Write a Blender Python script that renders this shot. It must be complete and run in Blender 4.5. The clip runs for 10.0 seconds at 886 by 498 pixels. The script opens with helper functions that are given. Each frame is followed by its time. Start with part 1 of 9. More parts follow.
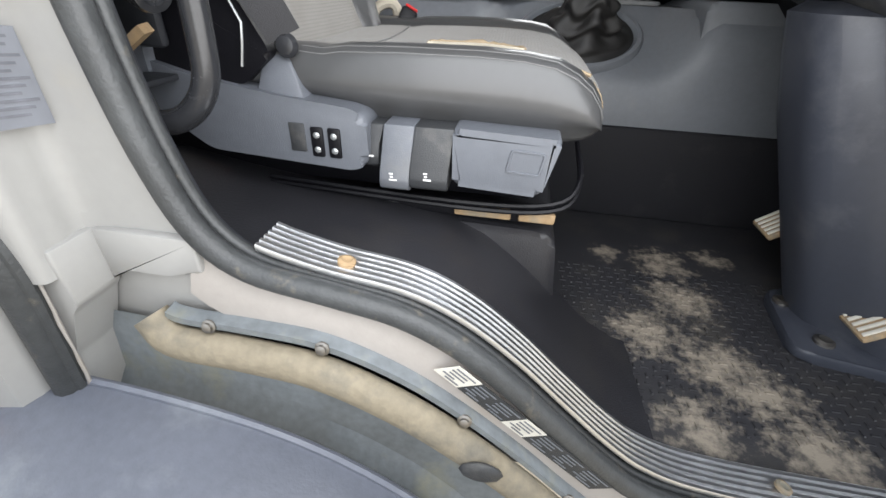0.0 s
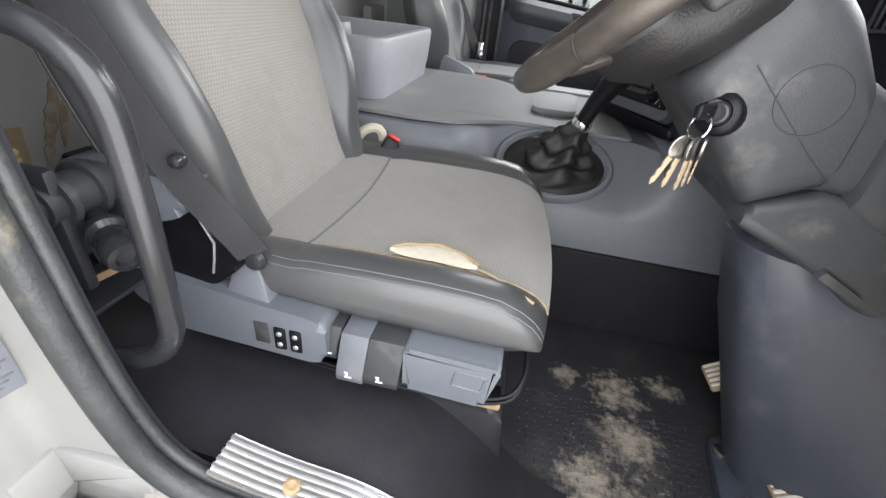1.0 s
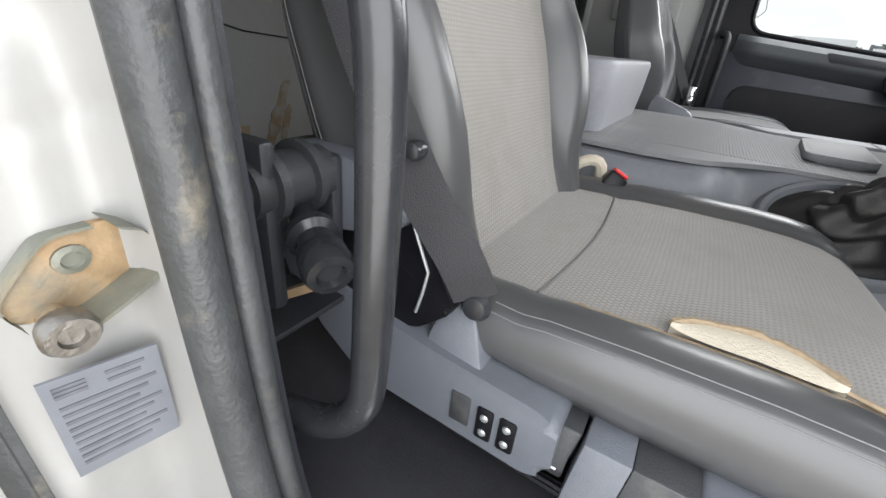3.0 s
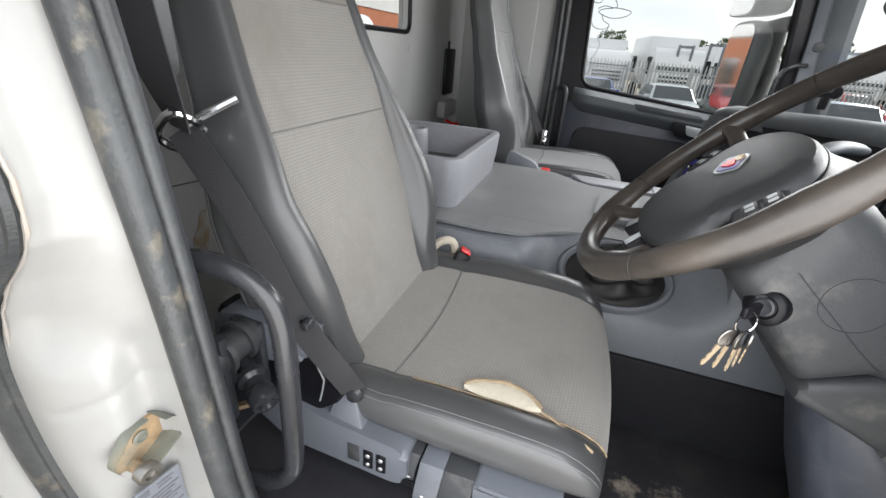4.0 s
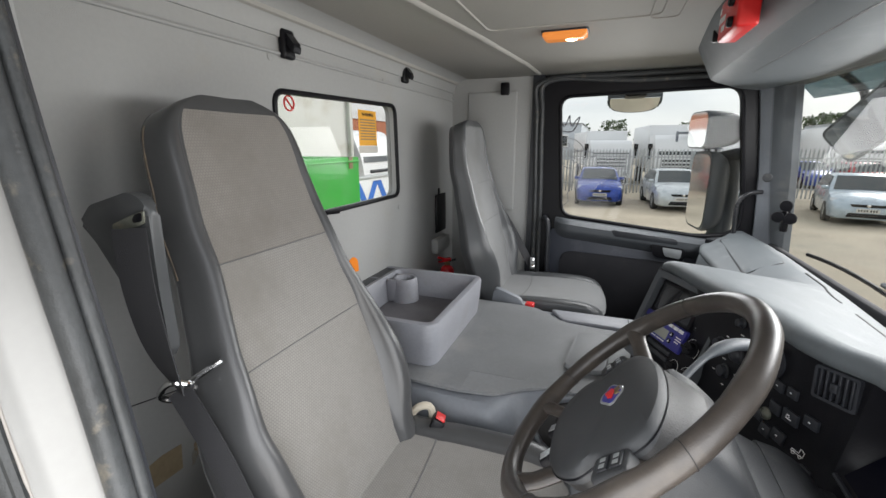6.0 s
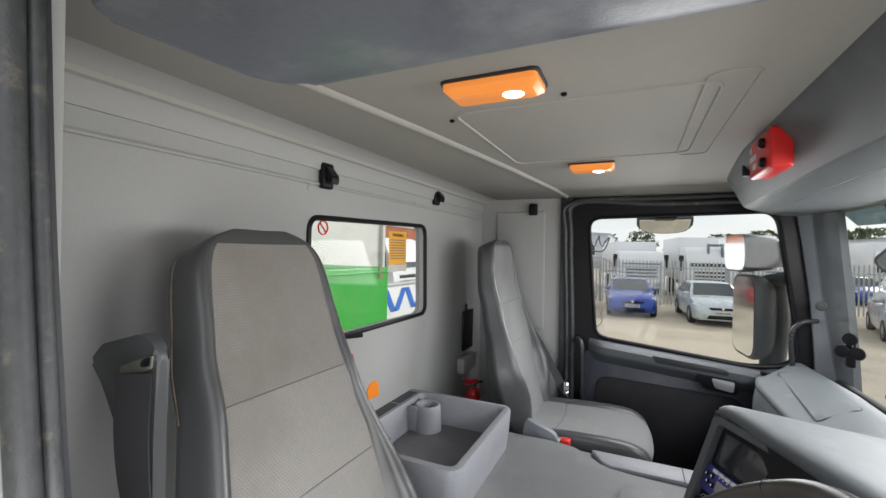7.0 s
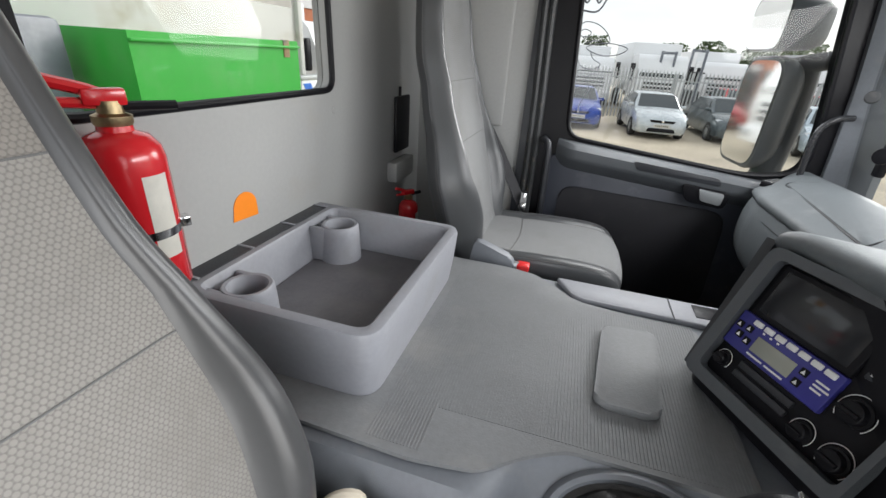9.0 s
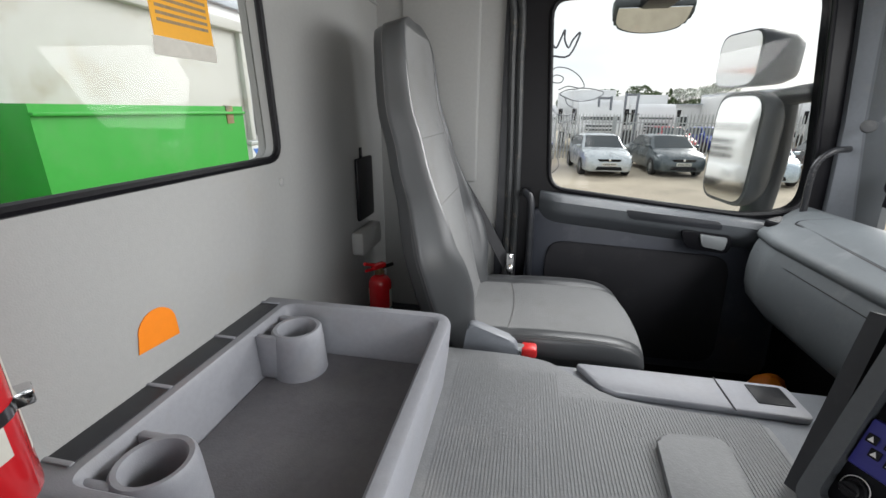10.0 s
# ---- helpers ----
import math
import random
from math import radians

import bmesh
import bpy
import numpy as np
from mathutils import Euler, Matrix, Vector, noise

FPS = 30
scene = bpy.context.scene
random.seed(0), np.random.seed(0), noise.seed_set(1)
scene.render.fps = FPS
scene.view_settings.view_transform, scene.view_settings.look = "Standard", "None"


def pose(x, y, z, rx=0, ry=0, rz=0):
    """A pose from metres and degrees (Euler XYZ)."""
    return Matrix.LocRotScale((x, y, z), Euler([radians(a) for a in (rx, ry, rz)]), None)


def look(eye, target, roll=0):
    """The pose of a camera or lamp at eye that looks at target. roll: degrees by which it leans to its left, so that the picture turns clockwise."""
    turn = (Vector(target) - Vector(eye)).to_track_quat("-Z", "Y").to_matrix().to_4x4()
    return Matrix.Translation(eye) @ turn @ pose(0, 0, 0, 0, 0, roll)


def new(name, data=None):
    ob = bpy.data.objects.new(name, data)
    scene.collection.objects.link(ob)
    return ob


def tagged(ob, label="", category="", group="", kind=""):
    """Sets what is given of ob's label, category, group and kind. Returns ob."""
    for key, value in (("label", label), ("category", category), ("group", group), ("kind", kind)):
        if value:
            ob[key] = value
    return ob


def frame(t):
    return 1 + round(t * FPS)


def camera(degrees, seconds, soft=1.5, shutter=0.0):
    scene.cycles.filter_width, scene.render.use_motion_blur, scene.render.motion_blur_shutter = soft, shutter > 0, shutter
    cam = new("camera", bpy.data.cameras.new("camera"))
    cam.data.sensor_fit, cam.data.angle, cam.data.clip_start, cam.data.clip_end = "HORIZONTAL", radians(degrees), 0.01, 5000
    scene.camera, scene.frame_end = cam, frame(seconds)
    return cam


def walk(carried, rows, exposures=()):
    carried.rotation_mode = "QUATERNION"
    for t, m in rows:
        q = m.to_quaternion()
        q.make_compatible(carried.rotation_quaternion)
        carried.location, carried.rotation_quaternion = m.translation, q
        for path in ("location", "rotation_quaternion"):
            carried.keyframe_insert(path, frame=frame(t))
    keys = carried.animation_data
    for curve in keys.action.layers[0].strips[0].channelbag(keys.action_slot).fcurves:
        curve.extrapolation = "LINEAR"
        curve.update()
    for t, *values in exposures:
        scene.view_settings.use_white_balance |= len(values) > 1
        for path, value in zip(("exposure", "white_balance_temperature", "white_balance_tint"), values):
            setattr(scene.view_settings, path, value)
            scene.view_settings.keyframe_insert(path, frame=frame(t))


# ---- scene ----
cam = camera(93.3, 10.0)
PATH = [
    (0, (0.786, -0.246, 0.518), (0.534, 1.416, -0.565), 2.4),
    (0.5, (0.787, -0.165, 0.699), (0.439, 1.47, -0.399), 5.3),
    (1, (0.803, -0.143, 0.756), (0.58, 1.549, -0.287), 7.0),
    (1.5, (0.801, -0.134, 0.752), (0.332, 1.548, -0.223), 6.0),
    (2, (0.689, -0.067, 0.679), (-0.119, 1.501, -0.264), 6.0),
    (2.2, (0.635, -0.029, 0.652), (-0.248, 1.489, -0.305), 6.5),
    (3.3, (0.64, -0.045, 0.654), (-0.184, 1.583, -0.165), 4.7),
    (3.5, (0.676, -0.077, 0.71), (-0.05, 1.635, -0.025), 4.7),
    (4, (0.766, -0.167, 0.93), (0.24, 1.553, 0.055), 4.8),
    (4.5, (0.845, -0.215, 1.119), (0.304, 1.448, 0.15), 6.6),
    (5, (0.917, -0.259, 1.178), (0.465, 1.491, 0.321), 6.0),
    (5.5, (0.931, -0.258, 1.187), (0.471, 1.52, 0.397), 3.8),
    (6, (0.91, -0.178, 1.201), (0.219, 1.634, 0.714), -0.1),
    (6.2, (0.909, -0.154, 1.23), (0.154, 1.676, 0.949), -0.1),
    (7.3, (0.87, -0.098, 1.262), (0.012, 1.708, 1.266), 1.7),
    (7.5, (0.851, -0.065, 1.236), (0.03, 1.748, 1.037), 2.2),
    (8, (0.773, 0.048, 1.134), (0.215, 1.855, 0.482), 6.8),
    (8.5, (0.735, 0.255, 1.08), (0.181, 2.02, 0.319), 4.7),
    (9, (0.707, 0.429, 1.089), (0.222, 2.172, 0.238), 4.0),
    (9.5, (0.658, 0.546, 1.117), (0.4, 2.378, 0.356), 1.3),
    (10, (0.588, 0.67, 1.081), (0.235, 2.534, 0.449), 0.5),
]
walk(cam, [(t, look(eye, target, roll)) for t, eye, target, roll in PATH],
     exposures=[(0, 0.78), (1, 0.98), (1.5, 0.98), (2.0, 0.88), (3.5, 0.80), (4.5, 0.70), (5.5, 0.64), (6.2, 0.58), (7.3, 0.66), (8, 0.7), (8.5, 0.76), (9.0, 0.85), (9.5, 0.86), (10, 0.80)])

# ---- light ----
world = bpy.data.worlds.new("sky")
scene.world = world
world.use_nodes = True
wn, wl = world.node_tree.nodes, world.node_tree.links
wn.clear()
w_out, w_bg = wn.new("ShaderNodeOutputWorld"), wn.new("ShaderNodeBackground")
w_sky = wn.new("ShaderNodeTexSky")
w_sky.sky_type, w_sky.sun_disc = "NISHITA", False
w_sky.sun_elevation, w_sky.sun_rotation = radians(27), radians(43)
w_co, w_map, w_noise = wn.new("ShaderNodeTexCoord"), wn.new("ShaderNodeMapping"), wn.new("ShaderNodeTexNoise")
w_map.inputs["Scale"].default_value = (1.0, 1.0, 3.2)
w_noise.inputs["Scale"].default_value, w_noise.inputs["Detail"].default_value = 2.3, 6.0
w_ramp, w_mix = wn.new("ShaderNodeValToRGB"), wn.new("ShaderNodeMix")
w_ramp.color_ramp.elements[0].position, w_ramp.color_ramp.elements[1].position = 0.30, 0.72
w_ramp.color_ramp.elements[0].color = (6.6, 7.0, 7.6, 1)
w_ramp.color_ramp.elements[1].color = (10.0, 10.2, 10.4, 1)
w_mix.data_type, w_mix.inputs[0].default_value = "RGBA", 0.88
wl.new(w_co.outputs["Generated"], w_map.inputs["Vector"])
wl.new(w_map.outputs["Vector"], w_noise.inputs["Vector"])
wl.new(w_noise.outputs["Fac"], w_ramp.inputs["Fac"])
wl.new(w_sky.outputs["Color"], w_mix.inputs[6])
wl.new(w_ramp.outputs["Color"], w_mix.inputs[7])
wl.new(w_mix.outputs[2], w_bg.inputs["Color"])
wl.new(w_bg.outputs["Background"], w_out.inputs["Surface"])
w_bg.inputs["Strength"].default_value = 0.138
sun = new("sun", bpy.data.lights.new("sun", "SUN"))
sun.data.energy, sun.data.angle, sun.data.color = 2.7, radians(34), (1.0, 0.985, 0.965)
sun.matrix_world = look((6.7, 8.1, 5.2), (0.2, 1.1, 0.6))

# area lamps added at the windscreen, doorway and passenger window to strengthen the daylight
for nm, at, to, w, h, watts in (("windscreen_fill", (1.72, 1.25, 1.28), (0.45, 1.40, 0.38), 1.60, 0.28, 10.5), ("doorway_fill", (0.86, -0.02, 0.70), (0.45, 1.0, 0.50), 0.66, 0.74, 4.1), ("passenger_window_fill", (1.07, 2.352, 1.15), (1.0, 1.2, 0.35), 0.60, 0.40, 3.9)):
    a = new(nm, bpy.data.lights.new(nm, "AREA"))
    a.data.shape, a.data.size, a.data.size_y, a.data.energy, a.data.color = "RECTANGLE", w, h, watts, (0.98, 0.985, 1.0)
    a.matrix_world = look(at, to)

# ---- materials ----


def mat(name, color, rough=0.5, metal=0.0, vary=0.25, big=3.0, fine=90.0, bump=0.15, bump_scale=260.0, dirt=None, spec=0.5, coat=0.0, emit=None, sheen=0.0):
    """A surface with two scales of variation, fine relief and, if asked, dirt (colour, scale, low, high)."""
    m = bpy.data.materials.new(name)
    m.use_nodes = True
    n, l = m.node_tree.nodes, m.node_tree.links
    b = n["Principled BSDF"]
    co = n.new("ShaderNodeTexCoord")
    a, c = n.new("ShaderNodeTexNoise"), n.new("ShaderNodeTexNoise")
    a.inputs["Scale"].default_value, a.inputs["Detail"].default_value = big, 4.0
    c.inputs["Scale"].default_value, c.inputs["Detail"].default_value = fine, 3.0
    l.new(co.outputs["Object"], a.inputs["Vector"])
    l.new(co.outputs["Object"], c.inputs["Vector"])
    mul = n.new("ShaderNodeMath")
    mul.operation = "MULTIPLY_ADD"
    l.new(a.outputs["Fac"], mul.inputs[0])
    mul.inputs[1].default_value = 0.6
    half = n.new("ShaderNodeMath")
    half.operation = "MULTIPLY"
    l.new(c.outputs["Fac"], half.inputs[0])
    half.inputs[1].default_value = 0.4
    l.new(half.outputs[0], mul.inputs[2])
    ramp = n.new("ShaderNodeValToRGB")
    ramp.color_ramp.elements[0].position, ramp.color_ramp.elements[1].position = 0.3, 0.7
    ramp.color_ramp.elements[0].color = (*[v * (1 - vary) for v in color], 1)
    ramp.color_ramp.elements[1].color = (*[min(1, v * (1 + vary)) for v in color], 1)
    l.new(mul.outputs[0], ramp.inputs["Fac"])
    out = ramp.outputs["Color"]
    if dirt:
        d = n.new("ShaderNodeTexNoise")
        d.inputs["Scale"].default_value, d.inputs["Detail"].default_value, d.inputs["Roughness"].default_value = dirt[1], 8.0, 0.65
        l.new(co.outputs["Object"], d.inputs["Vector"])
        r2 = n.new("ShaderNodeMapRange")
        r2.inputs["From Min"].default_value, r2.inputs["From Max"].default_value = dirt[2], dirt[3]
        l.new(d.outputs["Fac"], r2.inputs["Value"])
        mx = n.new("ShaderNodeMix")
        mx.data_type = "RGBA"
        l.new(r2.outputs["Result"], mx.inputs[0])
        l.new(out, mx.inputs[6])
        mx.inputs[7].default_value = (*dirt[0], 1)
        out = mx.outputs[2]
    l.new(out, b.inputs["Base Color"])
    rr = n.new("ShaderNodeMapRange")
    rr.inputs["To Min"].default_value, rr.inputs["To Max"].default_value = max(0.02, rough - 0.09), min(1, rough + 0.09)
    l.new(mul.outputs[0], rr.inputs["Value"])
    l.new(rr.outputs["Result"], b.inputs["Roughness"])
    b.inputs["Metallic"].default_value = metal
    b.inputs["Specular IOR Level"].default_value = spec
    b.inputs["Coat Weight"].default_value = coat
    b.inputs["Sheen Weight"].default_value = sheen
    if bump:
        g, bp = n.new("ShaderNodeTexNoise"), n.new("ShaderNodeBump")
        g.inputs["Scale"].default_value, g.inputs["Detail"].default_value = bump_scale, 3.0
        l.new(co.outputs["Object"], g.inputs["Vector"])
        l.new(g.outputs["Fac"], bp.inputs["Height"])
        bp.inputs["Strength"].default_value, bp.inputs["Distance"].default_value = bump, 0.002
        l.new(bp.outputs["Normal"], b.inputs["Normal"])
    if emit:
        b.inputs["Emission Color"].default_value, b.inputs["Emission Strength"].default_value = (*emit[0], 1), emit[1]
    return m


def weave(name, color, dark, pitch, rough=0.9, depth=0.6):
    """A cloth with a honeycomb of small cells, laid out on the piece's own metres (UV)."""
    m = mat(name, color, rough, vary=0.12, bump=0.0, sheen=0.2, dirt=((color[0] * 0.68, color[1] * 0.65, color[2] * 0.60), 4.5, 0.50, 0.78))
    n, l = m.node_tree.nodes, m.node_tree.links
    b = n["Principled BSDF"]
    uv = n.new("ShaderNodeUVMap")
    uv.uv_map = "metres"
    total = None
    for k in range(3):
        dot, cosn = n.new("ShaderNodeVectorMath"), n.new("ShaderNodeMath")
        dot.operation, cosn.operation = "DOT_PRODUCT", "COSINE"
        ang, f = radians(30 + 60 * k), 2 * math.pi / (pitch * 0.866)
        dot.inputs[1].default_value = (math.cos(ang) * f, math.sin(ang) * f, 0)
        l.new(uv.outputs["UV"], dot.inputs[0])
        l.new(dot.outputs["Value"], cosn.inputs[0])
        if total is None:
            total = cosn.outputs[0]
        else:
            add = n.new("ShaderNodeMath")
            l.new(total, add.inputs[0])
            l.new(cosn.outputs[0], add.inputs[1])
            total = add.outputs[0]
    rng = n.new("ShaderNodeMapRange")
    rng.inputs["From Min"].default_value, rng.inputs["From Max"].default_value = -1.45, -0.2
    l.new(total, rng.inputs["Value"])
    mx = n.new("ShaderNodeMix")
    mx.data_type = "RGBA"
    old = b.inputs["Base Color"].links[0].from_socket
    mx.inputs[6].default_value = (*dark, 1)
    l.new(old, mx.inputs[7])
    l.new(rng.outputs["Result"], mx.inputs[0])
    l.new(mx.outputs[2], b.inputs["Base Color"])
    bp = n.new("ShaderNodeBump")
    bp.inputs["Strength"].default_value, bp.inputs["Distance"].default_value = depth, 0.002
    l.new(rng.outputs["Result"], bp.inputs["Height"])
    l.new(bp.outputs["Normal"], b.inputs["Normal"])
    return m


def glass(name, tint, gloss=1.0):
    """A thin pane: what lies behind it shows through, tinted; its angle drives the gloss."""
    m = bpy.data.materials.new(name)
    m.use_nodes = True
    n, l = m.node_tree.nodes, m.node_tree.links
    n.remove(n["Principled BSDF"])
    t, g, f, mx = n.new("ShaderNodeBsdfTransparent"), n.new("ShaderNodeBsdfGlossy"), n.new("ShaderNodeLayerWeight"), n.new("ShaderNodeMixShader")
    t.inputs["Color"].default_value = (*tint, 1)
    g.inputs["Roughness"].default_value = 0.01
    f.inputs["Blend"].default_value = 0.5
    pw, sc = n.new("ShaderNodeMath"), n.new("ShaderNodeMath")
    pw.operation, sc.operation = "POWER", "MULTIPLY_ADD"
    pw.inputs[1].default_value = 4.0
    l.new(f.outputs["Facing"], pw.inputs[0])
    sc.inputs[1].default_value, sc.inputs[2].default_value = 0.45 * gloss, 0.014 * gloss
    l.new(pw.outputs[0], sc.inputs[0])
    l.new(sc.outputs[0], mx.inputs["Fac"])
    l.new(t.outputs["BSDF"], mx.inputs[1])
    l.new(g.outputs["BSDF"], mx.inputs[2])
    l.new(mx.outputs["Shader"], n["Material Output"].inputs["Surface"])
    return m


M = dict(
    wall=mat("pale_liner", (0.37, 0.373, 0.366), 0.65, vary=0.06, big=2.0, bump=0.2, bump_scale=400, dirt=((0.36, 0.34, 0.30), 3.0, 0.58, 0.85)),
    roof=mat("roof_liner", (0.36, 0.350, 0.322), 0.75, vary=0.05, bump=0.25, bump_scale=500),
    grey=mat("grey_plastic", (0.155, 0.167, 0.186), 0.44, vary=0.10, big=6, bump=0.25, bump_scale=700, dirt=((0.19, 0.19, 0.19), 9.0, 0.58, 0.85)),
    seat_grey=mat("seat_cover_plastic", (0.108, 0.117, 0.135), 0.46, vary=0.10, big=6, bump=0.25, bump_scale=700, dirt=((0.15, 0.15, 0.15), 9.0, 0.58, 0.85)),
    tray=mat("tray_plastic", (0.265, 0.272, 0.298), 0.46, vary=0.10, big=6, bump=0.25, bump_scale=600, dirt=((0.24, 0.24, 0.24), 7.0, 0.55, 0.85)),
    tray_in=mat("tray_mat", (0.11, 0.108, 0.118), 0.65, vary=0.2, big=7, bump=0.3, dirt=((0.14, 0.14, 0.14), 8.0, 0.5, 0.85)),
    dash=mat("dash_plastic", (0.112, 0.125, 0.133), 0.55, vary=0.10, big=4, bump=0.3, bump_scale=900, dirt=((0.18, 0.19, 0.195), 10.0, 0.55, 0.9), spec=0.3),
    dark=mat("dark_plastic", (0.024, 0.026, 0.031), 0.40, vary=0.15, big=8, bump=0.25, bump_scale=700, dirt=((0.07, 0.07, 0.07), 12.0, 0.6, 0.9)),
    column=mat("column_plastic", (0.033, 0.035, 0.038), 0.50, vary=0.12, big=8, bump=0.3, bump_scale=700, dirt=((0.13, 0.125, 0.115), 14.0, 0.56, 0.85)),
    navy=mat("navy_grey_plastic", (0.042, 0.047, 0.062), 0.40, vary=0.08, big=6, bump=0.15, bump_scale=700, dirt=((0.10, 0.105, 0.12), 8.0, 0.55, 0.85)),
    ledge=mat("ledge_plastic", (0.075, 0.082, 0.090), 0.45, vary=0.1, big=8, bump=0.3, bump_scale=700, dirt=((0.12, 0.125, 0.13), 12.0, 0.6, 0.9)),
    housing=mat("mirror_housing", (0.085, 0.095, 0.105), 0.45, vary=0.1, big=8, bump=0.3, bump_scale=700, dirt=((0.15, 0.15, 0.145), 12.0, 0.6, 0.9)),
    gloss=mat("glossy_black_paint", (0.022, 0.023, 0.026), 0.26, vary=0.2, big=12, bump=0.05, bump_scale=300, dirt=((0.05, 0.05, 0.05), 40.0, 0.64, 0.8)),
    hub=mat("hub_plastic", (0.033, 0.035, 0.038), 0.50, vary=0.1, big=8, bump=0.3, bump_scale=700),
    black=mat("black_plastic", (0.007, 0.007, 0.009), 0.4, vary=0.2, bump=0.15, spec=0.2),
    carpet=mat("black_carpet", (0.007, 0.007, 0.010), 0.75, vary=0.25, big=6, bump=0.5, bump_scale=500, dirt=((0.022, 0.022, 0.024), 9.0, 0.55, 0.85)),
    rubber=mat("floor_rubber", (0.024, 0.024, 0.028), 0.38, vary=0.25, big=5, bump=0.3, bump_scale=400, dirt=((0.045, 0.042, 0.04), 6.0, 0.5, 0.8)),
    seal=mat("seal_rubber", (0.044, 0.047, 0.049), 0.45, vary=0.35, big=9, bump=0.35, bump_scale=300, dirt=((0.17, 0.15, 0.115), 26.0, 0.58, 0.76)),
    vinyl=mat("seat_vinyl", (0.060, 0.061, 0.063), 0.33, vary=0.06, big=8, bump=0.0, bump_scale=600, coat=0.08),
    vinyl2=mat("worn_vinyl", (0.066, 0.069, 0.072), 0.34, vary=0.03, big=8, bump=0.0, bump_scale=600),
    tmat=mat("ribbed_mat", (0.172, 0.178, 0.184), 0.55, vary=0.14, big=5, bump=0.3, dirt=((0.25, 0.248, 0.238), 3.2, 0.52, 0.78)),
    cloth=weave("seat_cloth", (0.236, 0.225, 0.208), (0.165, 0.157, 0.146), 0.0063, depth=0.3),
    cloth_grimy=weave("grimy_cloth", (0.214, 0.199, 0.180), (0.150, 0.140, 0.127), 0.0063, depth=0.3),
    cloth2=weave("clean_cloth", (0.185, 0.189, 0.190), (0.140, 0.143, 0.145), 0.0070, depth=0.3),
    belt=mat("belt_webbing", (0.024, 0.024, 0.027), 0.7, vary=0.12, bump=0.5, bump_scale=900),
    grime=mat("rubbed_dirt", (0.16, 0.125, 0.09), 0.8, vary=0.35, big=20, bump=0.4),
    tape=mat("tan_tape", (0.34, 0.27, 0.17), 0.5, vary=0.15, big=30, bump=0.2),
    rustwash=mat("rust_run", (0.30, 0.225, 0.14), 0.7, vary=0.25, big=30, bump=0.1, dirt=((0.36, 0.34, 0.30), 40.0, 0.45, 0.6)),
    foam=mat("bare_foam", (0.52, 0.47, 0.38), 0.9, vary=0.12, bump=0.6, bump_scale=400),
    worn=mat("frayed_edge", (0.28, 0.215, 0.14), 0.9, vary=0.3, fine=200, bump=0.6),
    white=mat("white_paint", (0.345, 0.342, 0.332), 0.38, vary=0.04, big=3, bump=0.03, coat=0.1, dirt=((0.40, 0.36, 0.29), 5.0, 0.58, 0.9)),
    primer=mat("dusty_paint", (0.345, 0.320, 0.298), 0.5, vary=0.08, bump=0.1, dirt=((0.36, 0.30, 0.22), 7.0, 0.52, 0.8)),
    tan=mat("muddy_rubber", (0.25, 0.215, 0.155), 0.7, vary=0.3, big=9, bump=0.5, bump_scale=120, dirt=((0.12, 0.115, 0.10), 8.0, 0.48, 0.66)),
    guard=mat("mudguard_plastic", (0.14, 0.152, 0.185), 0.34, vary=0.15, big=4, bump=0.15, bump_scale=300, dirt=((0.27, 0.29, 0.31), 5.0, 0.50, 0.72)),
    greenmud=mat("mossy_chassis", (0.17, 0.188, 0.200), 0.5, vary=0.30, big=9, bump=0.4, bump_scale=90, dirt=((0.25, 0.25, 0.19), 11.0, 0.54, 0.74)),
    alu=mat("ribbed_aluminium", (0.66, 0.67, 0.68), 0.34, 1.0, vary=0.08, big=20, bump=0.2, bump_scale=300, dirt=((0.42, 0.36, 0.26), 11.0, 0.62, 0.85)),
    metal=mat("zinc_metal", (0.30, 0.285, 0.265), 0.4, 1.0, vary=0.2, big=30, bump=0.2),
    chrome=mat("chrome", (0.75, 0.75, 0.75), 0.12, 1.0, vary=0.05, bump=0),
    brass=mat("brassy_zinc", (0.40, 0.31, 0.18), 0.4, 1.0, vary=0.25, big=40, bump=0.2),
    rust=mat("rusty_bracket", (0.36, 0.25, 0.14), 0.75, 0.0, vary=0.3, big=18, bump=0.5, dirt=((0.16, 0.17, 0.15), 16.0, 0.5, 0.7)),
    olive=mat("grey_green_steel", (0.20, 0.205, 0.17), 0.5, 0.3, vary=0.2, big=18, bump=0.3, dirt=((0.30, 0.24, 0.15), 18.0, 0.52, 0.75)),
    red=mat("red_paint", (0.62, 0.015, 0.022), 0.25, vary=0.05, bump=0.03, coat=0.5),
    redp=mat("red_plastic", (0.65, 0.02, 0.02), 0.35, vary=0.1, bump=0.05),
    paper=mat("paper_label", (0.62, 0.60, 0.54), 0.7, vary=0.08, big=20, bump=0.1),
    plate=mat("data_plate", (0.185, 0.195, 0.22), 0.45, vary=0.08, big=20, bump=0.05),
    ink=mat("dark_ink", (0.03, 0.03, 0.035), 0.6, vary=0.1, bump=0),
    faded=mat("faded_ink", (0.13, 0.135, 0.155), 0.6, vary=0.25, big=60, bump=0),
    stitch=mat("pale_thread", (0.13, 0.13, 0.13), 0.7, vary=0.1, bump=0.3, bump_scale=900),
    orange=mat("orange_sticker", (0.95, 0.26, 0.01), 0.5, vary=0.04, bump=0),
    yellow=mat("yellow_sticker", (0.88, 0.42, 0.02), 0.5, vary=0.05, bump=0),
    blue=mat("blue_fascia", (0.035, 0.035, 0.22), 0.35, vary=0.1, bump=0),
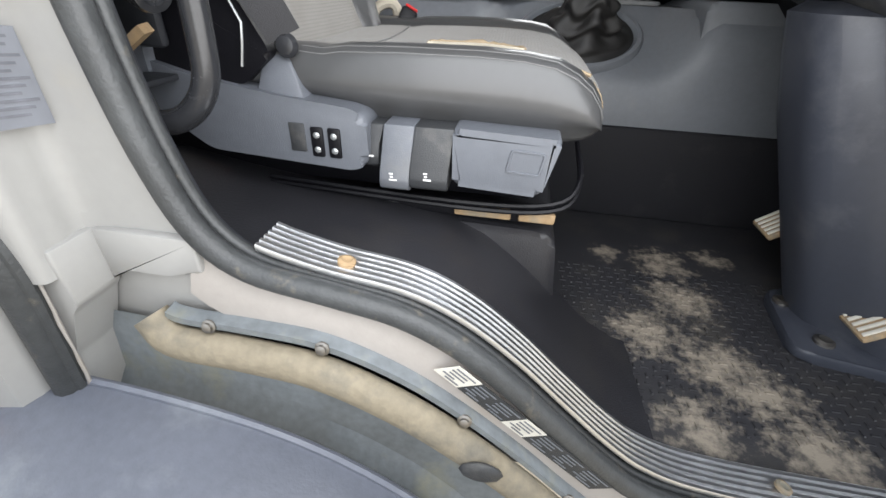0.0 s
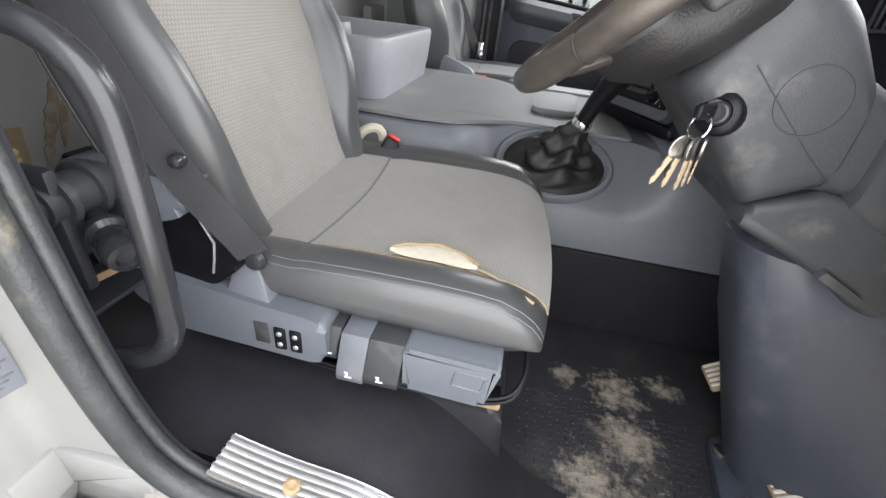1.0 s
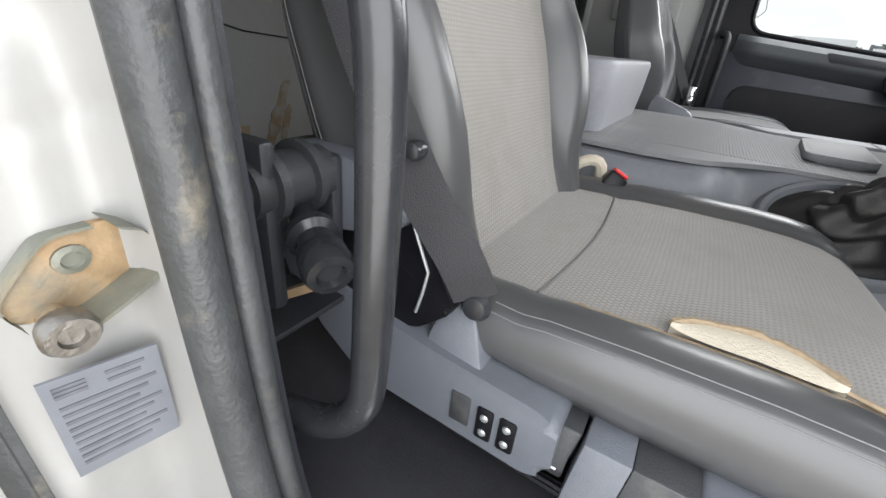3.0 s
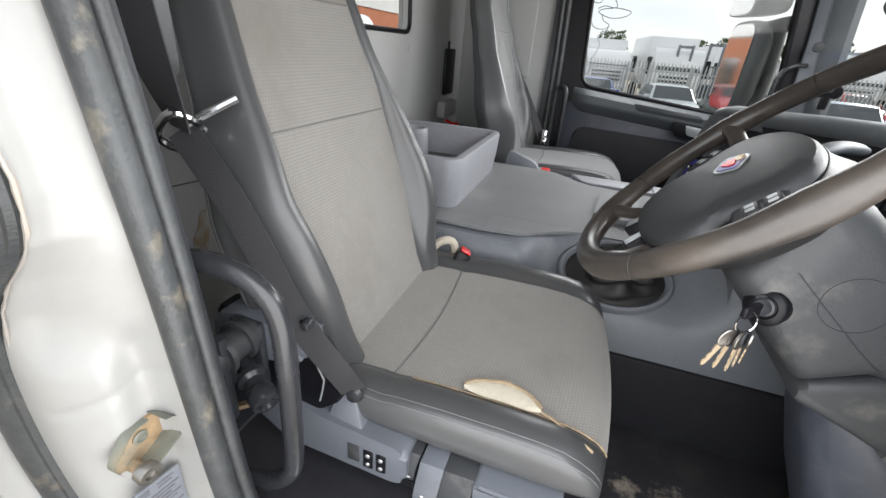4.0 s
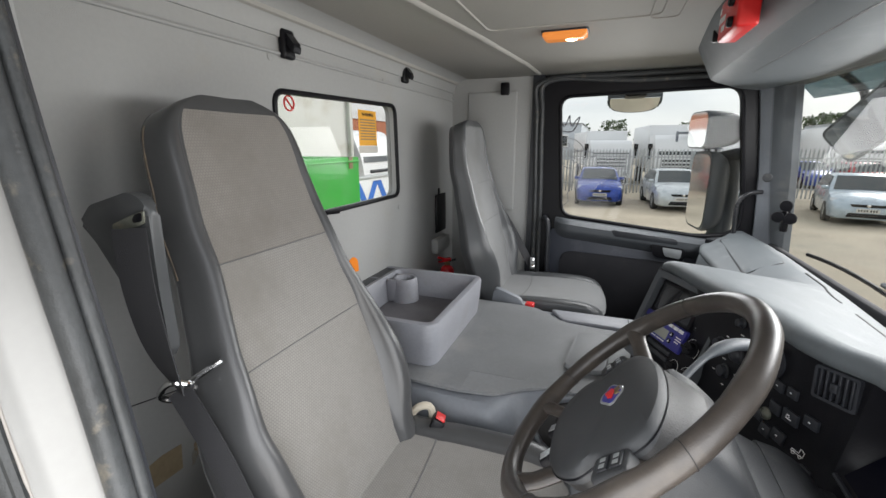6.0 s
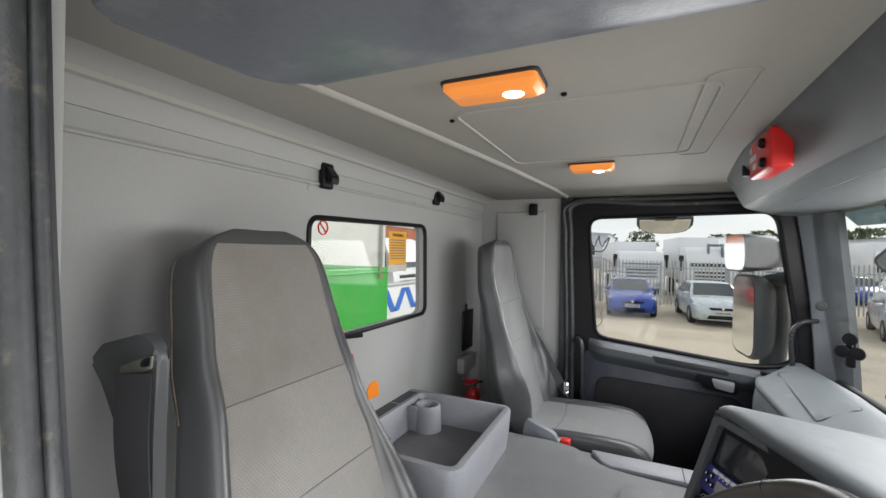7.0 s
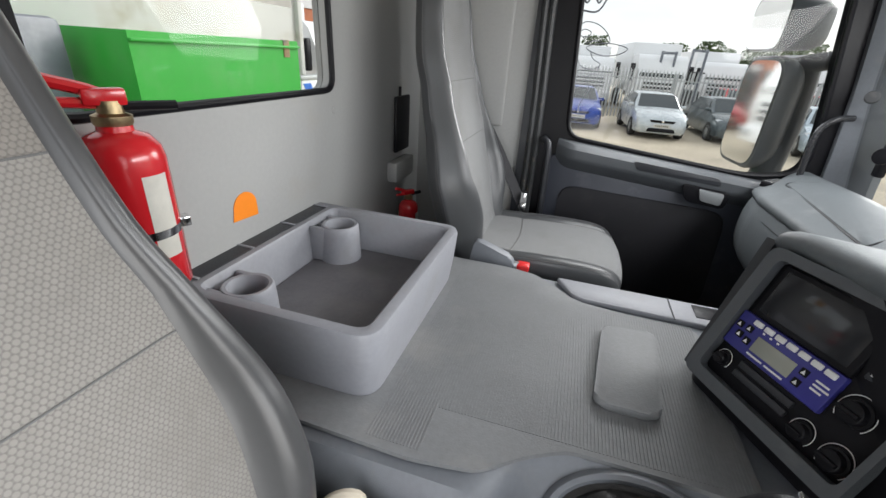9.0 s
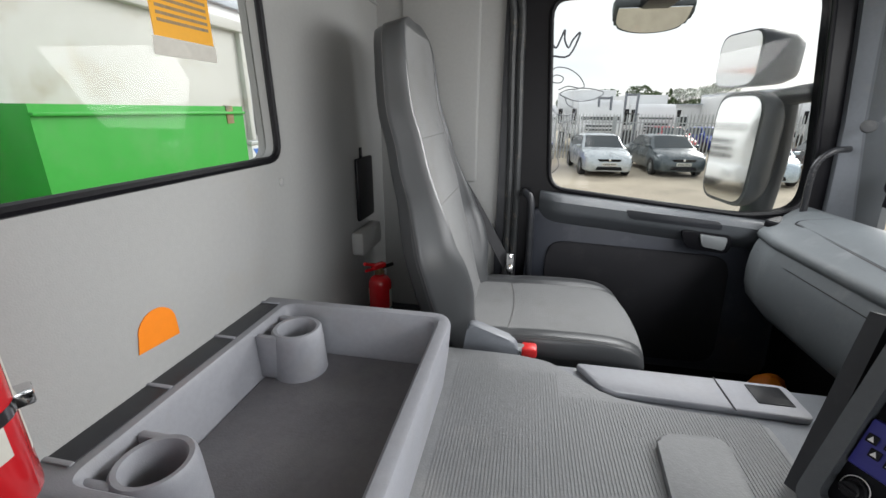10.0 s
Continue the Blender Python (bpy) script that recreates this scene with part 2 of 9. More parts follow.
    lcd=mat("lcd_glass", (0.30, 0.31, 0.27), 0.15, vary=0.05, bump=0),
    screen=mat("dark_display", (0.018, 0.019, 0.022), 0.12, vary=0.05, bump=0),
    legend=mat("white_legend", (0.75, 0.75, 0.75), 0.5, vary=0.03, bump=0),
    silver=mat("satin_silver", (0.42, 0.44, 0.45), 0.32, 0.6, vary=0.06, bump=0.05),
    leather=mat("wheel_leather", (0.040, 0.034, 0.030), 0.33, vary=0.22, big=14, bump=0.14, bump_scale=500, dirt=((0.075, 0.062, 0.05), 16.0, 0.5, 0.8)),
    bootm=mat("boot_leather", (0.014, 0.0135, 0.0135), 0.5, vary=0.2, bump=0.4, bump_scale=400),
    amber=mat("amber_lens", (0.80, 0.26, 0.05), 0.25, vary=0.05, bump=0, emit=((1.0, 0.33, 0.07), 0.28)),
    bulb=mat("lit_bulb", (1, 0.9, 0.7), 0.4, vary=0.02, bump=0, emit=((1.0, 0.78, 0.45), 5.0)),
    mirror=mat("mirror_glass", (0.82, 0.84, 0.84), 0.02, 1.0, vary=0.01, bump=0),
    pane=glass("tinted_pane", (0.73, 0.735, 0.725)),
    visor=glass("smoked_visor", (0.30, 0.36, 0.37)),
    screen_pane=glass("windscreen_pane", (0.73, 0.735, 0.725)),
)


def dusty_mat():
    """The footwell's rubber with dry sandy dust trodden into a few patches."""
    m = mat("dusty_floor_rubber", (0.026, 0.026, 0.030), 0.5, vary=0.2, big=5, bump=0.25, bump_scale=400, dirt=((0.06, 0.056, 0.05), 6.0, 0.5, 0.8))
    n, l = m.node_tree.nodes, m.node_tree.links
    b = n["Principled BSDF"]
    co = n.new("ShaderNodeTexCoord")
    wob = n.new("ShaderNodeTexNoise")
    wob.inputs["Scale"].default_value = 11.0
    l.new(co.outputs["Object"], wob.inputs["Vector"])
    total = None
    for c, r in (((1.03, 0.62, 0), 0.06), ((1.15, 0.60, 0), 0.11), ((1.27, 0.64, 0), 0.07), ((1.16, 0.47, 0), 0.12), ((1.07, 0.36, 0), 0.12), ((1.17, 0.30, 0), 0.13), ((1.22, 0.25, 0), 0.11), ((1.10, 0.17, 0), 0.10), ((1.25, 0.16, 0), 0.12)):
        d, g = n.new("ShaderNodeVectorMath"), n.new("ShaderNodeMapRange")
        d.operation = "DISTANCE"
        l.new(co.outputs["Object"], d.inputs[0])
        d.inputs[1].default_value = c
        l.new(d.outputs["Value"], g.inputs["Value"])
        g.inputs["From Min"].default_value, g.inputs["From Max"].default_value = r, r * 0.15
        if total is None:
            total = g.outputs["Result"]
        else:
            mx = n.new("ShaderNodeMath")
            mx.operation = "MAXIMUM"
            l.new(total, mx.inputs[0])
            l.new(g.outputs["Result"], mx.inputs[1])
            total = mx.outputs[0]
    grain = n.new("ShaderNodeTexNoise")
    grain.inputs["Scale"].default_value, grain.inputs["Detail"].default_value, grain.inputs["Roughness"].default_value = 34.0, 9.0, 0.72
    l.new(co.outputs["Object"], grain.inputs["Vector"])
    ad = n.new("ShaderNodeMath")
    ad.operation = "MULTIPLY_ADD"
    l.new(total, ad.inputs[0])
    ad.inputs[1].default_value = 0.34
    l.new(grain.outputs["Fac"], ad.inputs[2])
    rng = n.new("ShaderNodeMapRange")
    rng.inputs["From Min"].default_value, rng.inputs["From Max"].default_value = 0.66, 0.88
    l.new(ad.outputs[0], rng.inputs["Value"])
    mix = n.new("ShaderNodeMix")
    mix.data_type = "RGBA"
    l.new(rng.outputs["Result"], mix.inputs[0])
    l.new(b.inputs["Base Color"].links[0].from_socket, mix.inputs[6])
    mix.inputs[7].default_value = (0.27, 0.235, 0.19, 1)
    l.new(mix.outputs[2], b.inputs["Base Color"])
    return m


M["dusty"] = dusty_mat()

# ---- building helpers ----


def part(name, bm, material, parent=None, label="", smooth=True, kind="", crease=38):
    """Links a bmesh, built in world metres, as one mesh object under a thing or a part."""
    bmesh.ops.recalc_face_normals(bm, faces=bm.faces)
    me = bpy.data.meshes.new(name)
    if smooth:
        for f in bm.faces:
            f.smooth = True
        for e in bm.edges:
            if len(e.link_faces) == 2 and e.calc_face_angle(0) > radians(crease):
                e.smooth = False
    bm.to_mesh(me)
    bm.free()
    me.materials.append(material)
    ob = new(name, me)
    if parent is not None:
        inv = ROOT[parent.name].inverted()
        me.transform(inv)
        ob.parent = parent
        ROOT[ob.name] = ROOT[parent.name]
    else:
        ROOT[ob.name] = Matrix.Identity(4)
    if label or kind:
        tagged(ob, label=label, kind=kind)
    return ob


ROOT = {}


def thing(name, at, label, category, group="", kind="", turn=0.0):
    """An Empty at the thing's base, under which its parts go."""
    ob = new(name)
    ob.empty_display_size = 0.05
    ob.matrix_world = pose(*at, 0, 0, turn)
    ROOT[ob.name] = ob.matrix_world.copy()
    return tagged(ob, label, category, group, kind)


def solo(name, bm, material, label, category, group="", kind="", smooth=True):
    return tagged(part(name, bm, material, None, "", smooth), label, category, group, kind)


def bm_new():
    return bmesh.new()


def box(bm, lo, hi, bevel=0.0, segs=2, m=None):
    """A box between two corners, with rounded edges; m turns it."""
    lo, hi = Vector(lo), Vector(hi)
    r = bmesh.ops.create_cube(bm, size=1.0)
    vs = r["verts"]
    c, s = (lo + hi) / 2, hi - lo
    for v in vs:
        v.co = Vector((c.x + v.co.x * s.x, c.y + v.co.y * s.y, c.z + v.co.z * s.z))
    if bevel:
        es = list({e for v in vs for e in v.link_edges})
        g = bmesh.ops.bevel(bm, geom=es, offset=min(bevel, 0.49 * min(abs(s.x), abs(s.y), abs(s.z))), segments=segs, profile=0.5, affect="EDGES")
        vs = list({v for f in g["faces"] for v in f.verts} | {v for v in vs if v.is_valid})
    if m is not None:
        for v in vs:
            v.co = m @ v.co
    return bm


def cyl(bm, a, b, r, r2=None, n=20, caps=True):
    """A cylinder or cone from a to b."""
    a, b = Vector(a), Vector(b)
    d = b - a
    m = Matrix.Translation((a + b) / 2) @ d.to_track_quat("Z", "Y").to_matrix().to_4x4()
    bmesh.ops.create_cone(bm, cap_ends=caps, segments=n, radius1=r, radius2=r if r2 is None else r2, depth=d.length, matrix=m)
    return bm


def ball(bm, c, r, sc=(1, 1, 1), n=14):
    bmesh.ops.create_uvsphere(bm, u_segments=n, v_segments=max(6, n // 2), radius=r, matrix=Matrix.Translation(c) @ Matrix.Diagonal((*sc, 1)))
    return bm


def rings(bm, rows, closed=True, caps=True, uv=None):
    """Skin over rows of points, all of one length; closed: each row is a loop."""
    vs = [[bm.verts.new(p) for p in row] for row in rows]
    n = len(rows[0])
    for a, b in zip(vs, vs[1:]):
        for i in range(n if closed else n - 1):
            j = (i + 1) % n
            try:
                bm.faces.new((a[i], a[j], b[j], b[i]))
            except ValueError:
                pass
    if caps and closed:
        for row in (vs[0], vs[-1]):
            try:
                bm.faces.new(row)
            except ValueError:
                pass
    return vs


def smooth_line(pts, n=6, closed=False):
    """A Catmull-Rom line through points."""
    p = [Vector(q) for q in pts]
    out = []
    k = len(p)
    for i in range(k if closed else k - 1):
        if closed:
            a, b, c, d = p[(i - 1) % k], p[i], p[(i + 1) % k], p[(i + 2) % k]
        else:
            b, c = p[i], p[i + 1]
            a = p[i - 1] if i else b * 2 - c
            d = p[i + 2] if i + 2 < k else c * 2 - b
        for s in range(n):
            t = s / n
            out.append(0.5 * ((2 * b) + (c - a) * t + (2 * a - 5 * b + 4 * c - d) * t * t + (3 * b - a - 3 * c + d) * t * t * t))
    if not closed:
        out.append(p[-1])
    return out


def fillet(poly, r, n=5):
    """A polygon (2D points) with rounded corners: n + 1 points for each corner."""
    out = []
    k = len(poly)
    rs = r if isinstance(r, (list, tuple)) else [r] * k
    for i in range(k):
        p, a, b = Vector(poly[i]), Vector(poly[i - 1]), Vector(poly[(i + 1) % k])
        u, w = (a - p).normalized(), (b - p).normalized()
        q = min(rs[i], 0.49 * (a - p).length, 0.49 * (b - p).length)
        s, e = p + u * q, p + w * q
        for j in range(n + 1):
            t = j / n
            out.append(s * (1 - t) ** 2 + p * 2 * t * (1 - t) + e * t * t)
    return out


def prism(bm, poly, axis, lo, hi, bevel=0.0, segs=2):
    """A polygon extruded along an axis: poly holds the two other coordinates, in order xyz."""
    put = {"x": lambda p, v: (v, p[0], p[1]), "y": lambda p, v: (p[0], v, p[1]), "z": lambda p, v: (p[0], p[1], v)}[axis]
    a = [bm.verts.new(put(p, lo)) for p in poly]
    b = [bm.verts.new(put(p, hi)) for p in poly]
    fa, fb = bm.faces.new(a), bm.faces.new(b)
    for i in range(len(poly)):
        j = (i + 1) % len(poly)
        bm.faces.new((a[i], a[j], b[j], b[i]))
    if bevel:
        es = list(fa.edges) + list(fb.edges)
        bmesh.ops.bevel(bm, geom=es, offset=bevel, segments=segs, profile=0.5, affect="EDGES")
    return bm


def holed(bm, outer, inner, axis, lo, hi):
    """A slab with an opening: outer and inner loops have as many points as each other."""
    put = {"x": lambda p, v: (v, p[0], p[1]), "y": lambda p, v: (p[0], v, p[1]), "z": lambda p, v: (p[0], p[1], v)}[axis]
    rows = [[bm.verts.new(put(p, v)) for p in ring] for ring, v in ((outer, lo), (inner, lo), (inner, hi), (outer, hi))]
    n = len(outer)
    for k in range(4):
        a, b = rows[k], rows[(k + 1) % 4]
        for i in range(n):
            j = (i + 1) % n
            bm.faces.new((a[i], a[j], b[j], b[i]))
    return bm


def tube(bm, pts, r, n=10, closed=False, flat=1.0, up=(0, 0, 1), caps=True):
    """A round (or flattened) bar along a line; r may be one number or one for each point."""
    p = [Vector(q) for q in pts]
    k = len(p)
    rs = r if isinstance(r, (list, tuple)) else [r] * k
    rows = []
    side = None
    for i in range(k):
        a = p[i - 1] if (i or closed) else p[i]
        b = p[(i + 1) % k] if (i + 1 < k or closed) else p[i]
        d = (b - a).normalized()
        if side is None:
            side = d.cross(Vector(up))
            if side.length < 0.05:
                side = d.cross(Vector((1, 0, 0.2)))
        side = (side - d * side.dot(d)).normalized()
        w = side.cross(d)
        rows.append([p[i] + side * math.cos(t) * rs[i] + w * math.sin(t) * rs[i] * flat for t in (2 * math.pi * j / n for j in range(n))])
    if closed:
        rows.append(rows[0])
        vs = [[bm.verts.new(q) for q in row] for row in rows[:-1]]
        vs.append(vs[0])
        for a, b in zip(vs, vs[1:]):
            for i in range(n):
                j = (i + 1) % n
                bm.faces.new((a[i], a[j], b[j], b[i]))
    else:
        rings(bm, rows, True, caps)
    return bm


def strap(bm, pts, width, side, thick=0.0022):
    """A flat band along a line; side: the direction of its width, one vector or one for each point."""
    p = [Vector(q) for q in pts]
    rows = []
    for i in range(len(p)):
        d = (p[min(i + 1, len(p) - 1)] - p[max(i - 1, 0)]).normalized()
        s = Vector(side[i] if isinstance(side, list) else side)
        s = (s - d * s.dot(d)).normalized()
        nrm = s.cross(d)
        rows.append([p[i] + s * width / 2 - nrm * thick / 2, p[i] + s * width / 2 + nrm * thick / 2, p[i] - s * width / 2 + nrm * thick / 2, p[i] - s * width / 2 - nrm * thick / 2])
    rings(bm, rows)
    return bm


def lathe(bm, prof, at, axis=(0, 0, 1), n=28, caps=True):
    """A turned form: prof holds (radius, height) pairs along the axis."""
    m = Matrix.Translation(at) @ Vector(axis).to_track_quat("Z", "Y").to_matrix().to_4x4()
    rings(bm, [[m @ Vector((r * math.cos(2 * math.pi * j / n), r * math.sin(2 * math.pi * j / n), h)) for j in range(n)] for r, h in prof], True, caps)
    return bm


def sheet(bm, f, nu, nv, thick=0.0):
    """A surface f(u, v) -> point, u and v from 0 to 1, with a back face at thick below along its normal."""
    g = [[Vector(f(i / nu, j / nv)) for j in range(nv + 1)] for i in range(nu + 1)]
    vs = [[bm.verts.new(p) for p in row] for row in g]
    for i in range(nu):
        for j in range(nv):
            bm.faces.new((vs[i][j], vs[i + 1][j], vs[i + 1][j + 1], vs[i][j + 1]))
    if thick:
        back = []
        for i in range(nu + 1):
            row = []
            for j in range(nv + 1):
                du = g[min(i + 1, nu)][j] - g[max(i - 1, 0)][j]
                dv = g[i][min(j + 1, nv)] - g[i][max(j - 1, 0)]
                row.append(bm.verts.new(g[i][j] - du.cross(dv).normalized() * thick))
            back.append(row)
        for i in range(nu):
            for j in range(nv):
                bm.faces.new((back[i][j], back[i][j + 1], back[i + 1][j + 1], back[i + 1][j]))
        for i in range(nu):
            bm.faces.new((vs[i][0], back[i][0], back[i + 1][0], vs[i + 1][0]))
            bm.faces.new((vs[i][nv], vs[i + 1][nv], back[i + 1][nv], back[i][nv]))
        for j in range(nv):
            bm.faces.new((vs[0][j], vs[0][j + 1], back[0][j + 1], back[0][j]))
            bm.faces.new((vs[nu][j], back[nu][j], back[nu][j + 1], vs[nu][j + 1]))
    return bm


def lerp_table(x, table):
    """Linear reading of a table of (x, y...) rows."""
    if x <= table[0][0]:
        return table[0][1:]
    for a, b in zip(table, table[1:]):
        if x <= b[0]:
            t = (x - a[0]) / (b[0] - a[0])
            return tuple(p + (q - p) * t for p, q in zip(a[1:], b[1:]))
    return table[-1][1:]


def bars(bm, origin, along, down, rows, thick=0.0006, height=0.6):
    """Rows of plain bars that stand for small print: rows of (start, end, line), on a flat face."""
    o, a, d = Vector(origin), Vector(along), Vector(down)
    nrm = a.cross(d).normalized()
    for s, e, k in rows:
        q = [o + a * s + d * k, o + a * e + d * k, o + a * e + d * (k + height), o + a * s + d * (k + height)]
        vs = [bm.verts.new(p + nrm * t) for t in (-thick, thick) for p in q]
        for f in ((0, 1, 2, 3), (7, 6, 5, 4), (0, 4, 5, 1), (1, 5, 6, 2), (2, 6, 7, 3), (3, 7, 4, 0)):
            bm.faces.new([vs[i] for i in f])
    return bm


def lettering(name, text, m, size, material, parent, depth=0.0006):
    """Words in the built-in font, as a mesh; m: the pose of the baseline's start, x along the words, z out of them."""
    cu = bpy.data.curves.new(name, "FONT")
    cu.body, cu.size, cu.extrude, cu.align_x, cu.resolution_u = text, size, depth, "CENTER", 3
    tmp = bpy.data.objects.new(name, cu)
    scene.collection.objects.link(tmp)
    bpy.context.view_layer.update()
    me = bpy.data.meshes.new_from_object(tmp.evaluated_get(bpy.context.evaluated_depsgraph_get()))
    bpy.data.objects.remove(tmp)
    bm = bm_new()
    bm.from_mesh(me)
    bm.transform(m)
    return part(name, bm, material, parent, smooth=False)

# ---- the cab: floor, walls, roof, openings ----
# x: from the rear wall forwards, y: from the driver's door across, z: up from the footwell floor
YL = 2.38          # plane of the passenger's door
ROOF, GROUND = 1.575, -1.25

# rear wall with its window
RW = [(0.84, 0.965), (1.615, 0.965), (1.60, 1.368), (0.84, 1.352)]
bm = bm_new()
holed(bm, fillet([(0.02, -0.1), (2.46, -0.1), (2.46, 1.62), (0.02, 1.62)], 0.002), fillet(RW, 0.045), "x", -0.05, 0.0)
wall_rear = solo("wall_rear", bm, M["wall"], "pale grey moulded rear wall liner of the cab", "wall", kind="structure")
bm = bm_new()
sheet(bm, lambda u, v: (0.0 + 0.10 * (1 - math.cos(u * math.pi / 2)), 0.08 + v * 2.32, 1.50 + 0.085 * math.sin(u * math.pi / 2)), 8, 2, 0.01)
solo("trim", bm, M["wall"], "pale coved trim between the rear wall and the roof", "trim", kind="structure")
bm = bm_new()
for z, r in ((1.455, 0.005), (1.512, 0.007)):
    tube(bm, [(0.004, 0.09, z), (0.004, 2.40, z)], r, 8, up=(1, 0, 0))
solo("trim", bm, M["wall"], "raised ridges pressed along the top of the rear wall", "trim", kind="structure")

window_1 = thing("window_1", (-0.03, 1.22, 0.96), "rear cab window in a black rubber seal", "window", kind="structure")
bm = bm_new()
loop = [Vector((0.0, p.x, p.y)) for p in fillet(RW, 0.045)]
tube(bm, loop, 0.009, 8, closed=True, up=(1, 0, 0))
part("window_seal", bm, M["black"], window_1, "black rubber window seal")
bm = bm_new()
prism(bm, fillet(RW, 0.045), "x", -0.034, -0.030)
p = part("pane", bm, M["pane"], window_1, smooth=False)
p.visible_shadow = False

# yellow warning notice on the glass
notice = thing("warning_notice", (-0.026, 1.40, 1.19), "yellow warning notice stuck on the rear window", "notice")
bm = bm_new()
box(bm, (-0.029, 1.335, 1.195), (-0.027, 1.475, 1.335), 0.0005)
part("sheet", bm, M["yellow"], notice, smooth=False)
bm = bm_new()
box(bm, (-0.0285, 1.33, 1.165), (-0.0275, 1.48, 1.194), 0.0003)
part("clear_tab", bm, M["paper"], notice, smooth=False)
lettering("words", "WARNING", Matrix.Translation((-0.0264, 1.405, 1.312)) @ Matrix(((0, 0, 1, 0), (1, 0, 0, 0), (0, 1, 0, 0), (0, 0, 0, 1))), 0.019, M["ink"], notice)
bm = bm_new()
bars(bm, (-0.0266, 1.345, 1.30), (0, 1, 0), (0, 0, -0.011), [(0.0, 0.12, k) for k in range(0, 8)], 0.0003, 0.45)
part("small_print", bm, M["rust"], notice, smooth=False)
bm = bm_new()
tube(bm, [Vector((-0.027, 0.935 + 0.022 * math.cos(a), 1.325 + 0.022 * math.sin(a))) for a in (k * math.pi / 12 for k in range(24))], 0.003, 6, closed=True, up=(1, 0, 0))
tube(bm, [(-0.027, 0.92, 1.34), (-0.027, 0.95, 1.31)], 0.0028, 6)
solo("prohibition_sticker", bm, M["redp"], "round red prohibition sticker on the rear window", "sticker")

# tape, panel joint and stains low on the rear wall
bm = bm_new()
prism(bm, [(0.318, 0.432), (0.405, 0.428), (0.411, 0.492), (0.362, 0.497), (0.320, 0.490)], "x", 0.0004, 0.0014)
solo("tape_patch", bm, M["tape"], "tan tape patch on the rear wall", "tape", smooth=False)
bm = bm_new()
tube(bm, [(0.0008, 0.19, 0.683), (0.0008, 0.314, 0.656), (0.0008, 0.419, 0.633), (0.0008, 0.60, 0.62)], 0.0014, 6)
part("joint", bm, M["ink"], wall_rear)
random.seed(44)
for y0, z0, y1, z1, w in ((0.494, 0.560, 0.431, 0.414, 0.012), (0.497, 0.520, 0.470, 0.440, 0.007)):
    bm = bm_new()
    left, right = [], []
    for k in range(15):
        t = k / 14
        y, z, q = y0 + (y1 - y0) * t, z0 + (z1 - z0) * t, w * (0.25 + math.sin(math.pi * min(1.0, 0.15 + 0.8 * t)))
        left.append((y - q * random.uniform(0.6, 1.1), z))
        right.append((y + q * random.uniform(0.6, 1.1), z))
    prism(bm, left + right[::-1], "x", 0.0003, 0.0008)
    part("stain", bm, M["rustwash"], wall_rear, "brown run of rusty water", smooth=False)

# side walls behind the doors
bm = bm_new()
box(bm, (-0.03, YL, -0.05), (0.50, YL + 0.06, 1.62), 0.004)
box(bm, (0.10, YL - 0.012, 0.80), (0.40, YL + 0.01, 1.50), 0.012, 3)
solo("wall_left", bm, M["wall"], "pale side panel behind the passenger door with a raised field", "wall", kind="structure")
bm = bm_new()
box(bm, (-0.03, 0.075, 0.2), (0.345, 0.105, 1.62), 0.004)
solo("wall_right", bm, M["wall"], "pale side panel behind the driver's door", "wall", kind="structure")
bm = bm_new()
prism(bm, [(-0.05, 0.02), (-0.05, 0.2), (0.12, 0.105), (0.12, 0.02)], "z", 0.2, 1.6)
solo("trim", bm, M["wall"], "pale corner post between rear wall and side panel", "trim", kind="structure")

# roof lining
bm = bm_new()
box(bm, (-0.05, 0.0, ROOF), (1.80, 2.46, ROOF + 0.05), 0.004)
tube(bm, [(0.27, 0.20, ROOF + 0.002), (0.314, 0.48, ROOF + 0.002), (0.371, 0.817, ROOF + 0.002), (0.45, 1.40, ROOF + 0.002), (0.513, 1.977, ROOF + 0.002), (0.53, 2.30, ROOF + 0.002)], 0.013, 10, up=(0, 0, 1))
tube(bm, [(0.03, 0.10, ROOF - 0.02), (0.03, 2.36, ROOF - 0.02)], 0.012, 8)
tube(bm, [Vector((p.x, p.y, ROOF)) for p in fillet([(0.50, 0.76), (1.03, 0.76), (1.03, 1.34), (0.50, 1.34)], 0.04)], 0.004, 6, closed=True)
tube(bm, [Vector((p.x, p.y, ROOF)) for p in fillet([(1.00, 0.72), (1.08, 0.72), (1.08, 1.38), (1.00, 1.38)], 0.03)], 0.003, 6, closed=True)
ceiling = solo("ceiling", bm, M["roof"], "pale grey moulded roof lining with a hatch outline", "ceiling", kind="structure")
for x, y in ((0.48, 0.80), (0.755, 0.722)):
    bm = bm_new()
    lathe(bm, [(0.006, 0), (0.006, 0.004), (0.0035, 0.006)], (x, y, ROOF), (0, 0, -1), 10)
    solo("roof_screw", bm, M["black"], "small dark screw in the roof lining", "screw", group="roof screws")

# floor
bm = bm_new()
box(bm, (-0.02, 0.09, -0.03), (1.80, 2.42, 0.0), 0.002)
floor = solo("floor", bm, M["dusty"], "black moulded rubber cab floor, dusty in the footwell", "floor", kind="structure")
